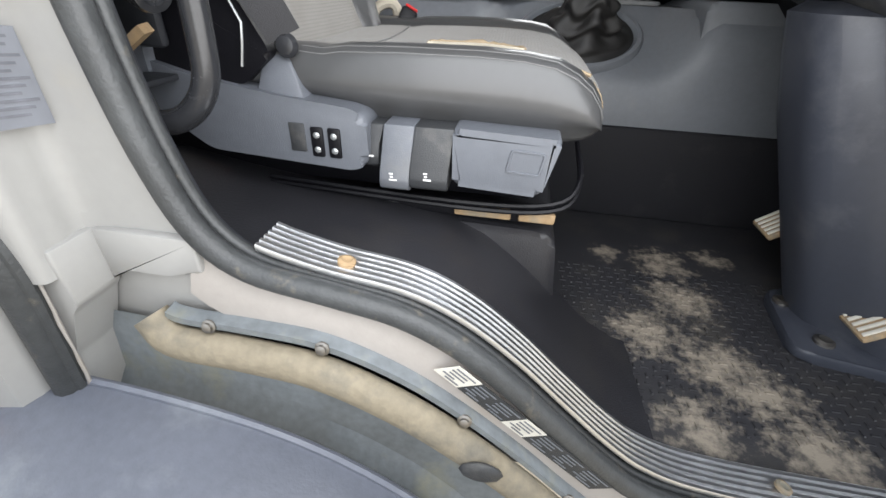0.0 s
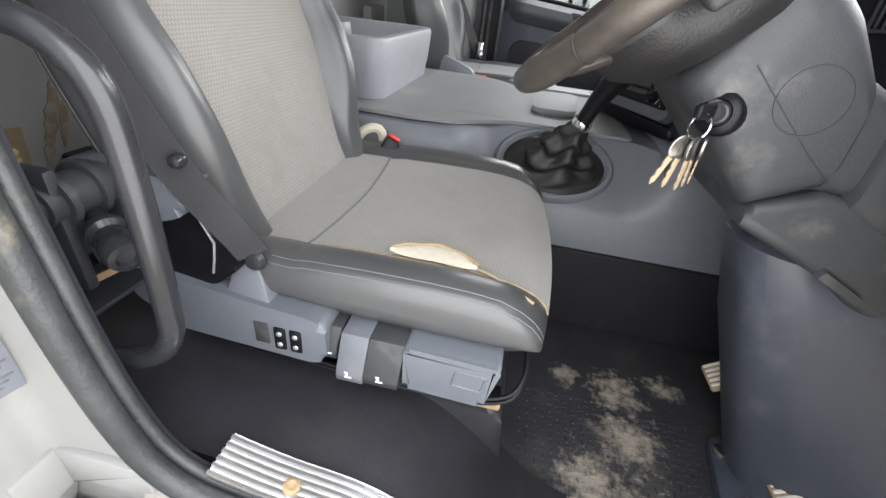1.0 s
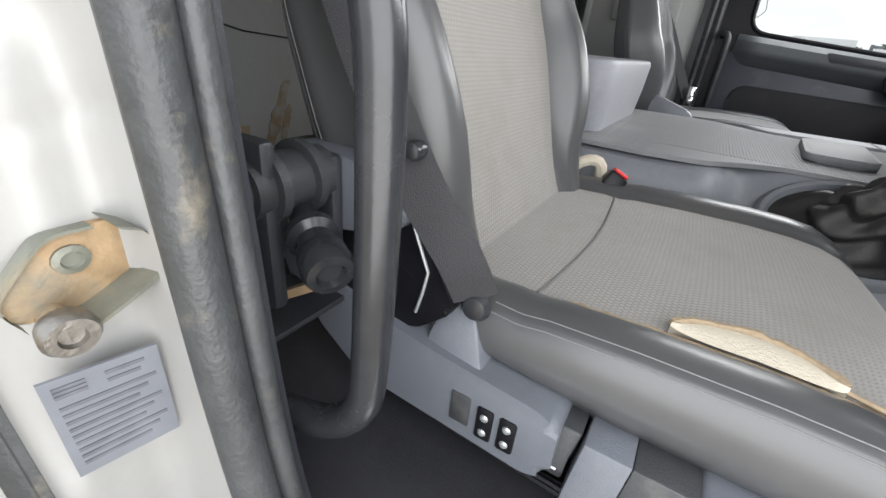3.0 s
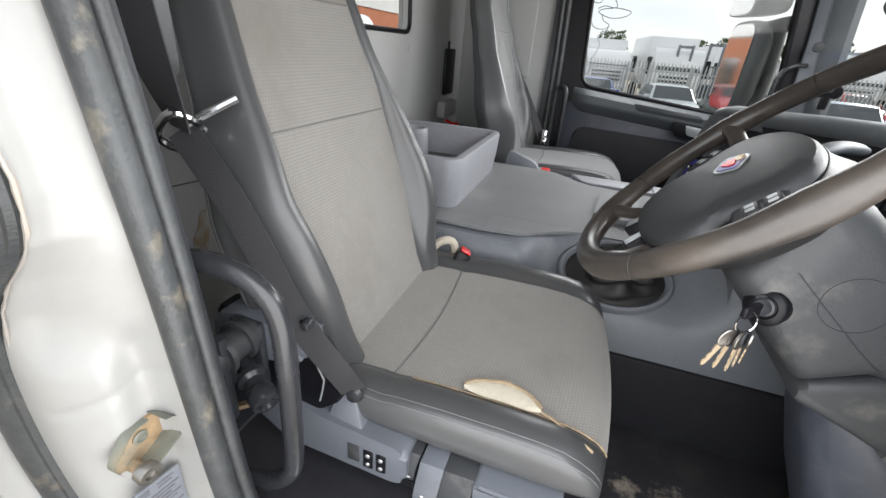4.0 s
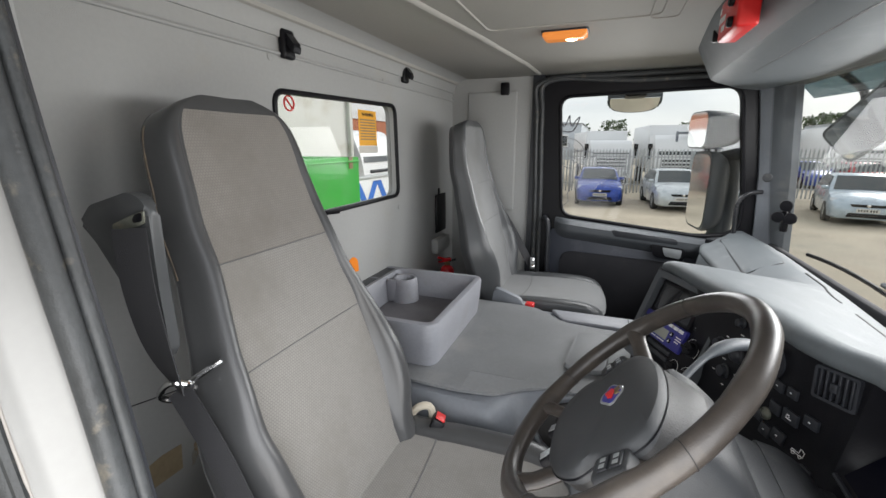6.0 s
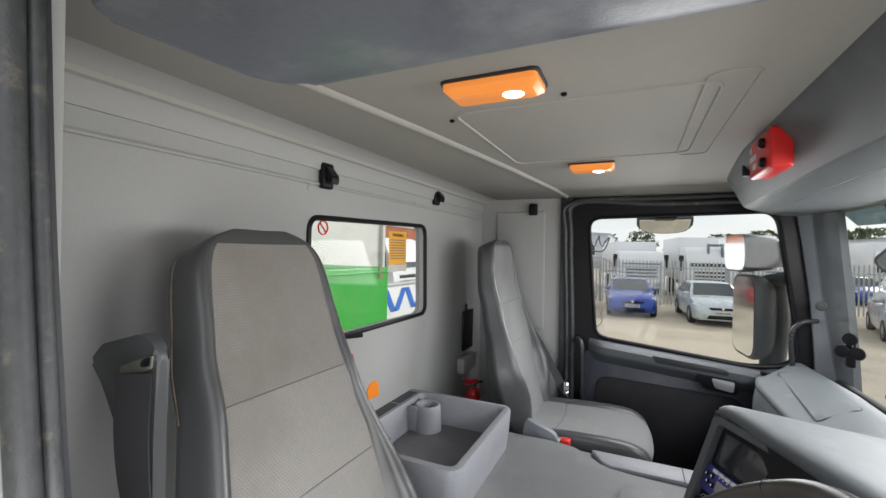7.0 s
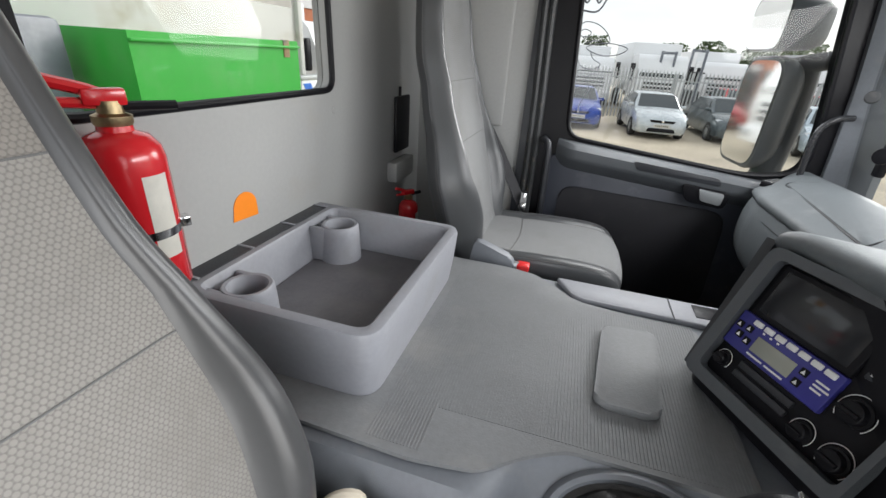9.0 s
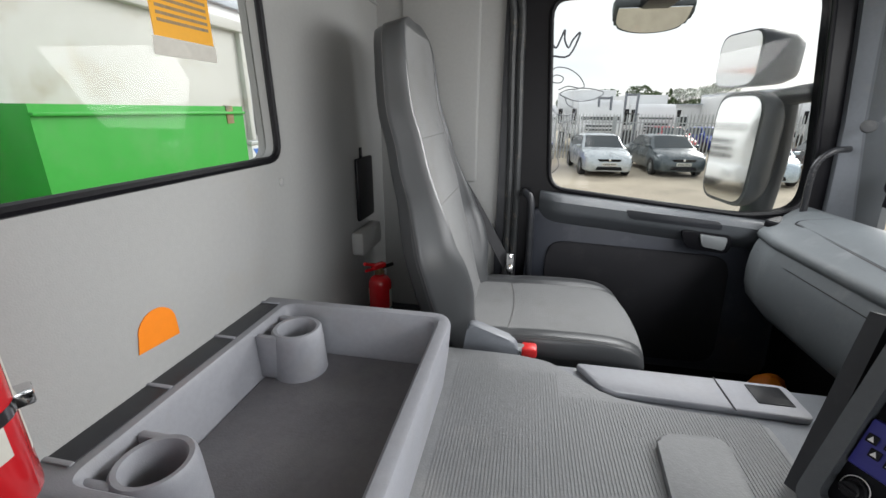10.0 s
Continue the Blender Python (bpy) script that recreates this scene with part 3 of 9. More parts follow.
# raised dashes moulded into the footwell's mat, laid crosswise in turn
bm = bm_new()
random.seed(21)
for i in range(46):
    for j in range(24):
        x, y = 0.93 + 0.0165 * i, 0.175 + 0.0165 * j
        a, b = (0.0066, 0.0016) if (i + j) % 2 else (0.0016, 0.0066)
        h = 0.0016 + random.uniform(0, 0.0004)
        lo = [bm.verts.new((x + sx * a, y + sy * b, -0.0002)) for sx, sy in ((-1, -1), (1, -1), (1, 1), (-1, 1))]
        hi = [bm.verts.new((x + sx * a * 0.85, y + sy * b * 0.7, h)) for sx, sy in ((-1, -1), (1, -1), (1, 1), (-1, 1))]
        bm.faces.new(hi)
        for k in range(4):
            bm.faces.new((lo[k], lo[(k + 1) % 4], hi[(k + 1) % 4], hi[k]))
part("tread_pattern", bm, M["dusty"], floor, "dusty raised tread", smooth=False, kind="stuff")

# raised floor over the wheel and the seat plinth on the driver's side
SILL = [(0.30, 0.30), (0.46, 0.272), (0.54, 0.262), (0.62, 0.256), (0.70, 0.243), (0.77, 0.212), (0.83, 0.165), (0.89, 0.108), (0.95, 0.055), (1.00, 0.026), (1.06, 0.012), (1.16, 0.004), (1.70, 0.002)]


def sill_z(x):
    return lerp_table(x, SILL)[0]


bm = bm_new()
sheet(bm, lambda u, v: (0.0 + 1.02 * u, 0.10 + 0.22 * v, sill_z(1.02 * u) - 0.014 * v), 44, 4, 0.012)
prism(bm, fillet([(0.0, 0.0), (0.895, 0.0), (0.868, 0.215), (0.0, 0.235)], 0.025), "y", 0.295, 0.83, 0.012)
tube(bm, smooth_line([(0.62, 0.293, 0.246), (0.72, 0.290, 0.21), (0.80, 0.288, 0.13), (0.87, 0.286, 0.05)]), 0.008, 8)
solo("raised_floor", bm, M["rubber"], "black rubber-covered hump over the wheel arch", "raised floor", kind="structure")

# passenger side raised floor
bm = bm_new()
prism(bm, fillet([(0.0, 0.0), (0.95, 0.0), (0.90, 0.22), (0.0, 0.22)], 0.03), "y", 1.60, YL, 0.01)
solo("raised_floor", bm, M["carpet"], "black carpeted plinth under the passenger seat", "raised floor", kind="structure")

# engine tunnel
TUN = 0.485
tunnel = thing("engine_tunnel", (0.7, 1.22, 0), "engine cover between the seats, carpeted below and grey plastic above", "engine cover", kind="structure")
bm = bm_new()
prism(bm, fillet([(0.815, 0.0), (1.62, 0.0), (1.62, 0.235), (0.815, 0.235)], 0.008), "x", 0.0, 1.62, 0.006)
part("carpet_side", bm, M["carpet"], tunnel, "black carpeted lower side")
bm = bm_new()
plain = [(0.826, 0.232), (0.824, 0.36), (0.826, 0.40), (0.836, 0.450), (0.858, 0.474), (0.90, TUN - 0.004)]
slope = [(0.826, 0.232), (0.826, 0.325), (0.842, 0.352), (0.882, 0.391), (0.930, 0.437), (0.978, TUN - 0.004)]
rest = [(1.60, TUN - 0.004), (1.615, 0.46), (1.615, 0.232)]
rows = []
for i in range(65):
    x = 1.60 * i / 64
    k = min(1.0, max(0.0, min((x - 0.66) / 0.09, (1.20 - x) / 0.10)))
    k = k * k * (3 - 2 * k)
    rows.append([(x, a[0] + (b[0] - a[0]) * k, a[1] + (b[1] - a[1]) * k) for a, b in zip(plain, slope)] + [(x, y, z) for y, z in rest])
rings(bm, rows)
part("side_cover", bm, M["grey"], tunnel, "grey moulded plastic cover")
# ribbed mat on the top
bm = bm_new()
out = [(0.02, 0.885), (0.55, 0.872), (0.66, 0.887), (0.735, 0.944), (0.80, 0.978), (1.00, 0.978), (1.10, 0.97), (1.10, 1.46), (0.90, 1.475), (0.80, 1.49), (0.74, 1.55), (0.68, 1.60), (0.60, 1.615), (0.02, 1.615)]
prism(bm, fillet(out, 0.02, 3), "z", TUN - 0.003, TUN + 0.006, 0.003)
part("top_mat", bm, M["tmat"], tunnel, "dark grey ribbed rubber mat")
bm = bm_new()
x = 0.465
while x < 1.09:
    y0, y1 = (0.89, 1.60) if x < 0.56 else (0.99, 1.55 if x < 0.70 else 1.47)
    box(bm, (x, y0, TUN + 0.0055), (x + 0.0028, y1, TUN + 0.0070))
    x += 0.0062
part("ribs", bm, M["tmat"], tunnel, kind="stuff", smooth=False)
bm = bm_new()
prism(bm, fillet([(0.80, 1.50), (1.20, 1.485), (1.20, 1.60), (0.74, 1.60)], 0.02, 3), "z", TUN - 0.004, TUN + 0.012, 0.005)
part("edge_trim", bm, M["tray"], tunnel, "pale grey plastic edge trim")
bm = bm_new()
box(bm, (1.05, 1.485, TUN + 0.0125), (1.053, 1.60, TUN + 0.0135))
box(bm, (1.11, 1.52, TUN + 0.0115), (1.18, 1.585, TUN + 0.014), 0.001)
part("switch_recess", bm, M["black"], tunnel)
bm = bm_new()
prism(bm, fillet([(0.838, 1.096), (0.962, 1.094), (0.990, 1.384), (0.864, 1.372)], 0.025, 4), "z", TUN + 0.0075, TUN + 0.024, 0.008, 3)
part("lid", bm, M["tmat"], tunnel, "raised grey rectangular lid")

# ---- passenger door ----
WIN = [(0.69, 0.79), (1.42, 0.716), (1.590, 0.745), (1.588, 0.90), (1.505, 1.475), (0.645, 1.455)]
door_1 = thing("door_1", (1.05, YL, 0), "closed passenger door with dark trim and a window", "door", kind="structure")
bm = bm_new()
holed(bm, fillet([(0.53, 0.0), (1.45, 0.0), (1.72, 0.0), (1.70, 0.9), (1.61, 1.57), (0.50, 1.57)], 0.01), fillet(WIN, 0.07), "y", YL - 0.01, YL + 0.05)
part("door_frame", bm, M["black"], door_1, "black window surround")
bm = bm_new()
loop = [Vector((p.x, YL - 0.012, p.y)) for p in fillet(WIN, 0.07)]
tube(bm, loop, 0.009, 8, closed=True, up=(0, 1, 0))
part("window_seal", bm, M["black"], door_1, "black rubber window seal")
bm = bm_new()
prism(bm, fillet(WIN, 0.07), "y", YL + 0.016, YL + 0.020)
p = part("pane", bm, M["pane"], door_1, smooth=False)
p.visible_shadow = False
bm = bm_new()
for k in range(2):
    pts = [(0.535 + 0.03 * k, YL - 0.02, 0.05), (0.535 + 0.03 * k, YL - 0.02, 0.8), (0.52 + 0.03 * k, YL - 0.02, 1.35), (0.55 + 0.03 * k, YL - 0.02, 1.54), (1.0, YL - 0.02, 1.555 - 0.03 * k), (1.52, YL - 0.02, 1.56 - 0.03 * k)]
    tube(bm, smooth_line(pts, 5), 0.014, 8)
part("door_seal", bm, M["seal"], door_1, "double rubber door seal")
# lower trim, arm rest with pull, latch
bm = bm_new()
prism(bm, fillet([(0.60, 0.06), (1.60, 0.06), (1.56, 0.66), (0.63, 0.72)], 0.05), "y", YL - 0.035, YL - 0.008, 0.012)
part("lower_trim", bm, M["navy"], door_1, "dark lower trim panel")
bm = bm_new()
prism(bm, fillet([(0.70, 0.10), (1.40, 0.10), (1.38, 0.56), (0.70, 0.585)], 0.07), "y", YL - 0.046, YL - 0.034, 0.006)
part("pocket_panel", bm, M["carpet"], door_1, "black carpeted insert")
bm = bm_new()


def arm(u, v):
    x = 0.66 + 0.86 * u
    top = 0.775 - 0.082 * u
    prof = [(0.0, top), (-0.05, top - 0.002), (-0.075, top - 0.02), (-0.072, top - 0.055), (-0.03, top - 0.10), (0.0, top - 0.12)]
    k = v * (len(prof) - 1)
    i = min(int(k), len(prof) - 2)
    t = k - i
    e = min(1.0, min(u, 1 - u) * 14)
    y = prof[i][0] * (1 - t) + prof[i + 1][0] * t
    return (x, YL - 0.008 + y * (0.35 + 0.65 * e), prof[i][1] * (1 - t) + prof[i + 1][1] * t)


sheet(bm, arm, 30, 20, 0.006)
part("arm_rest", bm, M["ledge"], door_1, "dark grey moulded ledge along the window")
bm = bm_new()
prism(bm, fillet([(0.97, 0.735), (1.30, 0.705), (1.31, 0.675), (0.99, 0.70)], 0.012), "y", YL - 0.090, YL - 0.075, 0.004)
part("pull", bm, M["dark"], door_1, "long slotted door pull")
bm = bm_new()
prism(bm, fillet([(1.17, 0.672), (1.35, 0.655), (1.345, 0.585), (1.20, 0.60)], 0.02), "y", YL - 0.088, YL - 0.07, 0.004)
part("latch_bezel", bm, M["black"], door_1)
bm = bm_new()
prism(bm, fillet([(1.235, 0.658), (1.33, 0.648), (1.325, 0.60), (1.25, 0.612)], 0.008), "y", YL - 0.097, YL - 0.086, 0.004)
part("latch", bm, M["silver"], door_1, "silver door release")
bm = bm_new()
tube(bm, smooth_line([(0.60, YL - 0.01, 0.77), (0.60, YL - 0.06, 0.775), (0.625, YL - 0.085, 0.74), (0.632, YL - 0.085, 0.5), (0.632, YL - 0.06, 0.33), (0.625, YL - 0.01, 0.32)], 5), 0.014, 10)
part("grab_rail", bm, M["dark"], door_1, "black upright grab rail")

bm = bm_new()
prism(bm, fillet([(0.46, -0.55), (1.74, -0.55), (1.74, 0.69), (0.46, 0.76)], 0.03), "y", YL + 0.052, YL + 0.085, 0.008)
part("outer_skin", bm, M["white"], door_1, "white painted outer door skin")

# B pillar trim at the passenger side
bm = bm_new()
prism(bm, [(0.49, YL - 0.02), (0.555, YL - 0.02), (0.555, YL + 0.05), (0.49, YL + 0.05)], "z", 0.0, 1.60, 0.004)
solo("pillar", bm, M["dark"], "dark rubber-edged door pillar", "pillar", kind="structure")

# A pillar at the passenger side, windscreen and header
bm = bm_new()
rows = []
for z, x0, x1 in ((0.55, 1.66, 1.79), (0.80, 1.65, 1.775), (1.05, 1.632, 1.755), (1.30, 1.600, 1.73), (1.60, 1.555, 1.70)):
    rows.append([(x0, YL + 0.04, z), (x0 - 0.005, YL - 0.035, z), (x0 + 0.03, YL - 0.075, z), (x1 - 0.03, YL - 0.125, z), (x1, YL - 0.115, z), (x1 + 0.02, YL - 0.06, z), (x1 + 0.01, YL + 0.04, z)])
rings(bm, rows)
solo("pillar", bm, M["grey"], "grey windscreen pillar cover", "pillar", kind="structure")
bm = bm_new()
lathe(bm, [(0.020, 0), (0.021, 0.006), (0.017, 0.010), (0.006, 0.011)], (1.640, 2.262, 1.042), (-0.5, -1, 0.1), 16)
solo("pillar_plug", bm, M["column"], "round plastic plug on the windscreen pillar", "plug")
handle = thing("grab_handle", (1.60, 2.30, 0.75), "black bent grab handle on the windscreen pillar", "grab handle")
bm = bm_new()
tube(bm, smooth_line([(1.645, 2.320, 0.968), (1.590, 2.300, 0.962), (1.555, 2.300, 0.930), (1.545, 2.300, 0.88), (1.548, 2.300, 0.80), (1.555, 2.300, 0.70)], 6), 0.011, 10)
part("bar", bm, M["gloss"], handle)
# its twin at the driver's side, behind the open doorway
bm = bm_new()
rows = [[(x, 2 * 1.24 - y, z) for x, y, z in row] for row in rows]
rings(bm, rows)
solo("pillar", bm, M["dash"], "grey windscreen pillar cover", "pillar", kind="structure")


def ws(u, v, off=0.0):
    """The windscreen: u across from the driver's side, v up."""
    y = 0.17 + 2.14 * u
    bow = 1 - (2 * u - 1) ** 2
    return (1.73 + 0.13 * bow - 0.14 * v + off, y, 0.48 + 1.16 * v)


window_2 = thing("window_2", (1.78, 1.24, 0.62), "wide curved windscreen", "windscreen", kind="structure")
bm = bm_new()
sheet(bm, lambda u, v: ws(u, v), 24, 6, 0.004)
p = part("pane", bm, M["screen_pane"], window_2)
p.visible_shadow = False
bm = bm_new()
tube(bm, [ws(i / 24, 0.02) for i in range(25)], 0.012, 8)
tube(bm, [ws(i / 24, 0.97) for i in range(25)], 0.016, 8)
part("window_seal", bm, M["black"], window_2)
bm = bm_new()
sheet(bm, lambda u, v: ws(u, 0.90 + 0.09 * v, 0.012), 24, 2, 0.003)
part("sun_band", bm, M["black"], window_2)
bm = bm_new()
sheet(bm, lambda u, v: ws(u, -0.75 + 0.76 * v, 0.01), 24, 2, 0.02)
solo("wall_front", bm, M["white"], "white front panel of the cab below the windscreen", "wall", kind="structure")
bm = bm_new()
box(bm, (1.70, 0.12, 0.0), (1.73, 2.38, 0.72), 0.01)
solo("wall_firewall", bm, M["carpet"], "black insulated bulkhead behind the dashboard", "wall", kind="structure")

# ---- seats ----


def skin(rows, i0, i1, caps=False):
    """Faces over columns i0 to i1 of rows of points, with a UV map in metres."""
    bm = bm_new()
    lay = bm.loops.layers.uv.new("metres")
    vs = [[bm.verts.new(p) for p in row[i0 : i1 + 1]] for row in rows]
    us = []
    for row in rows:
        acc, u = 0.0, [0.0]
        for a, b in zip(row[i0:i1], row[i0 + 1 : i1 + 1]):
            acc += (Vector(b) - Vector(a)).length
            u.append(acc)
        us.append([q - acc / 2 for q in u])
    mid = (i1 + i0) // 2
    v = [0.0]
    for a, b in zip(rows, rows[1:]):
        v.append(v[-1] + (Vector(b[mid]) - Vector(a[mid])).length)
    for r in range(len(rows) - 1):
        for c in range(i1 - i0):
            f = bm.faces.new((vs[r][c], vs[r][c + 1], vs[r + 1][c + 1], vs[r + 1][c]))
            for lp, (rr, cc) in zip(f.loops, ((r, c), (r, c + 1), (r + 1, c + 1), (r + 1, c))):
                lp[lay].uv = (us[rr][cc], v[rr])
    if caps:
        for row in (vs[0], vs[-1]):
            bm.faces.new(row)
    return bm


def closed_skin(rows, i0, i1):
    """The rest of the loft: from column i1 round the back to column i0, with end caps."""
    n = len(rows[0])
    order = list(range(i1, n)) + list(range(0, i0 + 1))
    bm = bm_new()
    vs = [[bm.verts.new(row[k]) for k in order] for row in rows]
    for a, b in zip(vs, vs[1:]):
        for c in range(len(order) - 1):
            bm.faces.new((a[c], a[c + 1], b[c + 1], b[c]))
    for row, full in ((vs[0], rows[0]), (vs[-1], rows[-1])):
        extra = [bm.verts.new(full[k]) for k in range(i0 + 1, i1)]
        bm.faces.new(row + extra)
    return bm


def section(w, top, bottom, bol, seam=0.72, back=0.90, deep=False):
    """Half-width, heights and bolster of a cushion: points (across, height), and the columns of the cloth field."""
    h = top - bottom
    half = [(back, bottom), (0.985 * (0.4 * back + 0.6) + 0.005, bottom + 0.24 * h), (1.02, bottom + 0.55 * h), (1.0, top - 0.05 * h + 0.4 * bol), (0.95, top + 0.85 * bol), (0.87, top + 1.0 * bol), (0.45 * 0.87 + 0.55 * seam, top + 0.74 * bol), (seam, top + 0.10 * bol), (seam * 0.68, top), (seam * 0.34, top - 0.001)]
    if deep:
        r = 1 - seam
        half[3:7] = [(1.0, top - 0.24 * h), (seam + 0.80 * r, top - 0.04 * h + 0.55 * bol), (seam + 0.52 * r, top + 0.95 * bol), (seam + 0.24 * r, top + 0.80 * bol)]
    pts = [(-a * w, z) for a, z in half] + [(0, top - 0.002)] + [(a * w, z) for a, z in reversed(half)]
    line = smooth_line([(a, z, 0) for a, z in pts], 3)
    return [(p.x, p.y) for p in line], 21, 39


def seat(name, yc, label, dz, cloth, upper, vinyl, top_x, tilt, longer=0.0, lean=0.0):
    """An air-sprung cab seat: cushion, backrest with a built-in headrest, plinth covers."""
    th = thing(name, (0.60, yc, 0.23), label, "seat", group="cab seats")
    # cushion, from the back forwards
    rows = []
    w0 = 0.268 if not longer else 0.238
    for x, k, sc, low in ((0.34, 0.0, 0.90, 0.04), (0.36, 0.0, 0.97, 0.04), (0.45, 0.0, 1.0, 0.035), (0.53, 0.003, 1.0, 0.022), (0.552, 0.0015, 1.0, 0.019), (0.558, 0.0015, 1.0, 0.018), (0.58, 0.005, 1.0, 0.012), (0.65, 0.008, 1.0, 0.003), (0.74, 0.009, 1.0, 0.0), (0.79, 0.007, 0.998, 0.0), (0.825, 0.002, 0.992, 0.0), (0.850, -0.006, 0.982, 0.002), (0.868, -0.017, 0.967, 0.005), (0.880, -0.032, 0.945, 0.010), (0.886, -0.048, 0.915, 0.016), (0.888, -0.060, 0.88, 0.022)):
        x += longer * max(0.0, (x - 0.34) / 0.56)
        bol = (0.016 if not longer else 0.012) * min(1.0, max(0.0, (0.905 + longer - x) / 0.075))
        pts, i0, i1 = section(w0 * sc, 0.430 + dz + k, (0.352 if not longer else 0.345) + dz + low, bol)
        bow = 0.024 * max(0.0, (x - 0.50) / 0.38)
        rows.append([(x + bow * (1 - (a / w0) ** 2), yc + a, z) for a, z in pts])
    part("cushion_cover", closed_skin(rows, i0, i1), vinyl, th, "dark grey vinyl cushion sides", crease=75)
    part("cushion", skin(rows, i0, i1), cloth, th, "grey patterned cloth seat cushion")
    cushion_rows = rows
    # curved seam across the cushion and double stitching along its sides
    bm = bm_new()
    tube(bm, [Vector(q) + Vector((0.012 * math.sin(math.pi * c / (i1 - i0)) - 0.004, 0, 0.0006)) for c, q in enumerate(rows[4][i0 : i1 + 1])], 0.0017, 6)
    part("seam", bm, M["stitch"], th, "stitched seam across the cushion")
    for side in (0, 1):
        for c in (10, 12):
            bm = bm_new()
            k = c if not side else 60 - c
            line = [Vector(r[k]) for r in rows[3:-1]]
            tube(bm, line, 0.0007, 6)
            part("stitching", bm, M["stitch"], th, "pale stitching")
    # backrest: along its face, from the bottom up
    spine = [(0.475, 0.400, 0.244, 0.020), (0.440, 0.47, 0.258, 0.030), (0.405, 0.56, 0.274, 0.052), (0.378, 0.64, 0.278, 0.052), (0.355, 0.70, 0.274, 0.044), (0.335, 0.77, 0.254, 0.034), (0.316, 0.84, 0.234, 0.020), (0.290, 0.91, 0.216, 0.015), (0.262, 0.985, 0.204, 0.012), (0.227, 1.06, 0.199, 0.010), (0.205, 1.13, 0.189, 0.008), (0.190, 1.19, 0.183, 0.006), (0.178, 1.235, 0.172, 0.004), (0.168, 1.266, 0.150, 0.002), (0.161, 1.284, 0.120, 0.0), (0.155, 1.296, 0.082, 0.0)]
    spine = [(x + (z - 0.4) * tilt + top_x, z + dz * 0.6, w * (1.0 + (0.14 * min(1.0, max(0.0, (z - 0.50) / 0.40)) if longer else 0.0)), b) for x, z, w, b in spine]
    if longer:
        spine = [(x + 0.035 * max(0.0, (z - 0.95) / 0.37), z, w, b) for x, z, w, b in spine]
    line = smooth_line([(x, 0, z) for x, z, w, b in spine], 3)
    wid = smooth_line([(w, b, 0) for x, z, w, b in spine], 3)
    rows = []
    for k, (p, q) in enumerate(zip(line, wid)):
        a, b = line[max(k - 1, 0)], line[min(k + 1, len(line) - 1)]
        d = (b - a).normalized()
        nrm = Vector((d.z, 0, -d.x))
        thick = (0.112 if longer else 0.125) - 0.030 * min(1.0, 1.4 * k / len(line))
        rise = min(1.0, max(0.0, (p.z - dz - 0.47) / 0.37))
        seam = 0.61 + 0.17 * rise
        pts, i0, i1 = section(q.x, 0.0, -thick, max(0.0, q.y) * 1.2, seam, 0.84, True)
        fall = 0.010 * min(1.0, max(0.0, (p.z - dz - 0.72) / 0.18))
        pts = [(s, h - (fall * ((abs(s) / q.x - seam) / (1 - seam)) ** 1.7 if abs(s) > seam * q.x and h > -thick * 0.5 else 0.0)) for s, h in pts]
        yb = yc - lean * min(1.0, max(0.0, (p.z - dz - 0.90) / 0.20))
        rows.append([(p.x + nrm.x * h, yb + s, p.z + nrm.z * h) for s, h in pts])
    top = next(k for k, r in enumerate(rows) if r[30][2] > 1.262 + dz * 0.6)
    part("headrest_cover", skin(rows[top:], i0, i1), vinyl, th, "dark grey vinyl over the top of the backrest")
    part("backrest_cover", closed_skin(rows, i0, i1), vinyl, th, "dark grey vinyl backrest sides", crease=75)
    cut = min(range(len(rows)), key=lambda r: abs(rows[r][30][2] - 0.985 - dz * 0.6))
    part("backrest", skin(rows[: cut + 1], i0, i1), cloth, th, "grey patterned cloth backrest")
    part("head_panel", skin(rows[cut : top + 1], i0, i1), upper, th, "upper cloth panel, darker with grime" if not longer else "upper cloth panel")
    # seams across the cloth
    for z in (0.79, 0.985):
        k = min(range(len(rows)), key=lambda r: abs(rows[r][30][2] - z - dz * 0.6))
        bm = bm_new()
        nrm = Vector((1, 0, 0.25)).normalized() * 0.001
        tube(bm, [Vector(q) + nrm * 0.2 for q in rows[k][i0 : i1 + 1]], 0.0013, 6)
        part("seam", bm, M["stitch"], th, "stitched seam")
    for c in (5, 6, 54, 55):
        bm = bm_new()
        tube(bm, [Vector(r[c]) for r in rows[4:-4]], 0.0007, 6)
        part("stitching", bm, M["stitch"], th, "pale stitching")
    return th, rows, cushion_rows


driver_seat, drv_rows, cush_rows = seat("driver_seat", 0.52, "worn grey cloth driver's seat with a torn edge showing foam", 0.0, M["cloth"], M["cloth_grimy"], M["vinyl"], 0.0, 0.0, 0.0, -0.012)
passenger_seat, _, _ = seat("passenger_seat", 1.965, "clean dark grey passenger seat with a high back", 0.035, M["cloth2"], M["cloth2"], M["vinyl2"], 0.0, 0.075, 0.06)

# torn edge with bare foam on the driver's cushion
bm = bm_new()
line = smooth_line([(0.668, 0.329, 0.4475), (0.695, 0.333, 0.4475), (0.735, 0.336, 0.448), (0.768, 0.332, 0.447), (0.790, 0.326, 0.446)], 5)
rows = []
for k, p in enumerate(line):
    t = k / (len(line) - 1)
    w = 0.002 + 0.022 * math.sin(math.pi * t) ** 0.7
    rows.append([p + Vector((0, -w * 0.7, 0.001)), p + Vector((0, 0, 0.0045)), p + Vector((0, w, 0.001)), p + Vector((0, 0, -0.008))])
rings(bm, rows)
part("bare_foam", bm, M["foam"], driver_seat, "bare cream foam in the torn edge")
bm = bm_new()
random.seed(5)
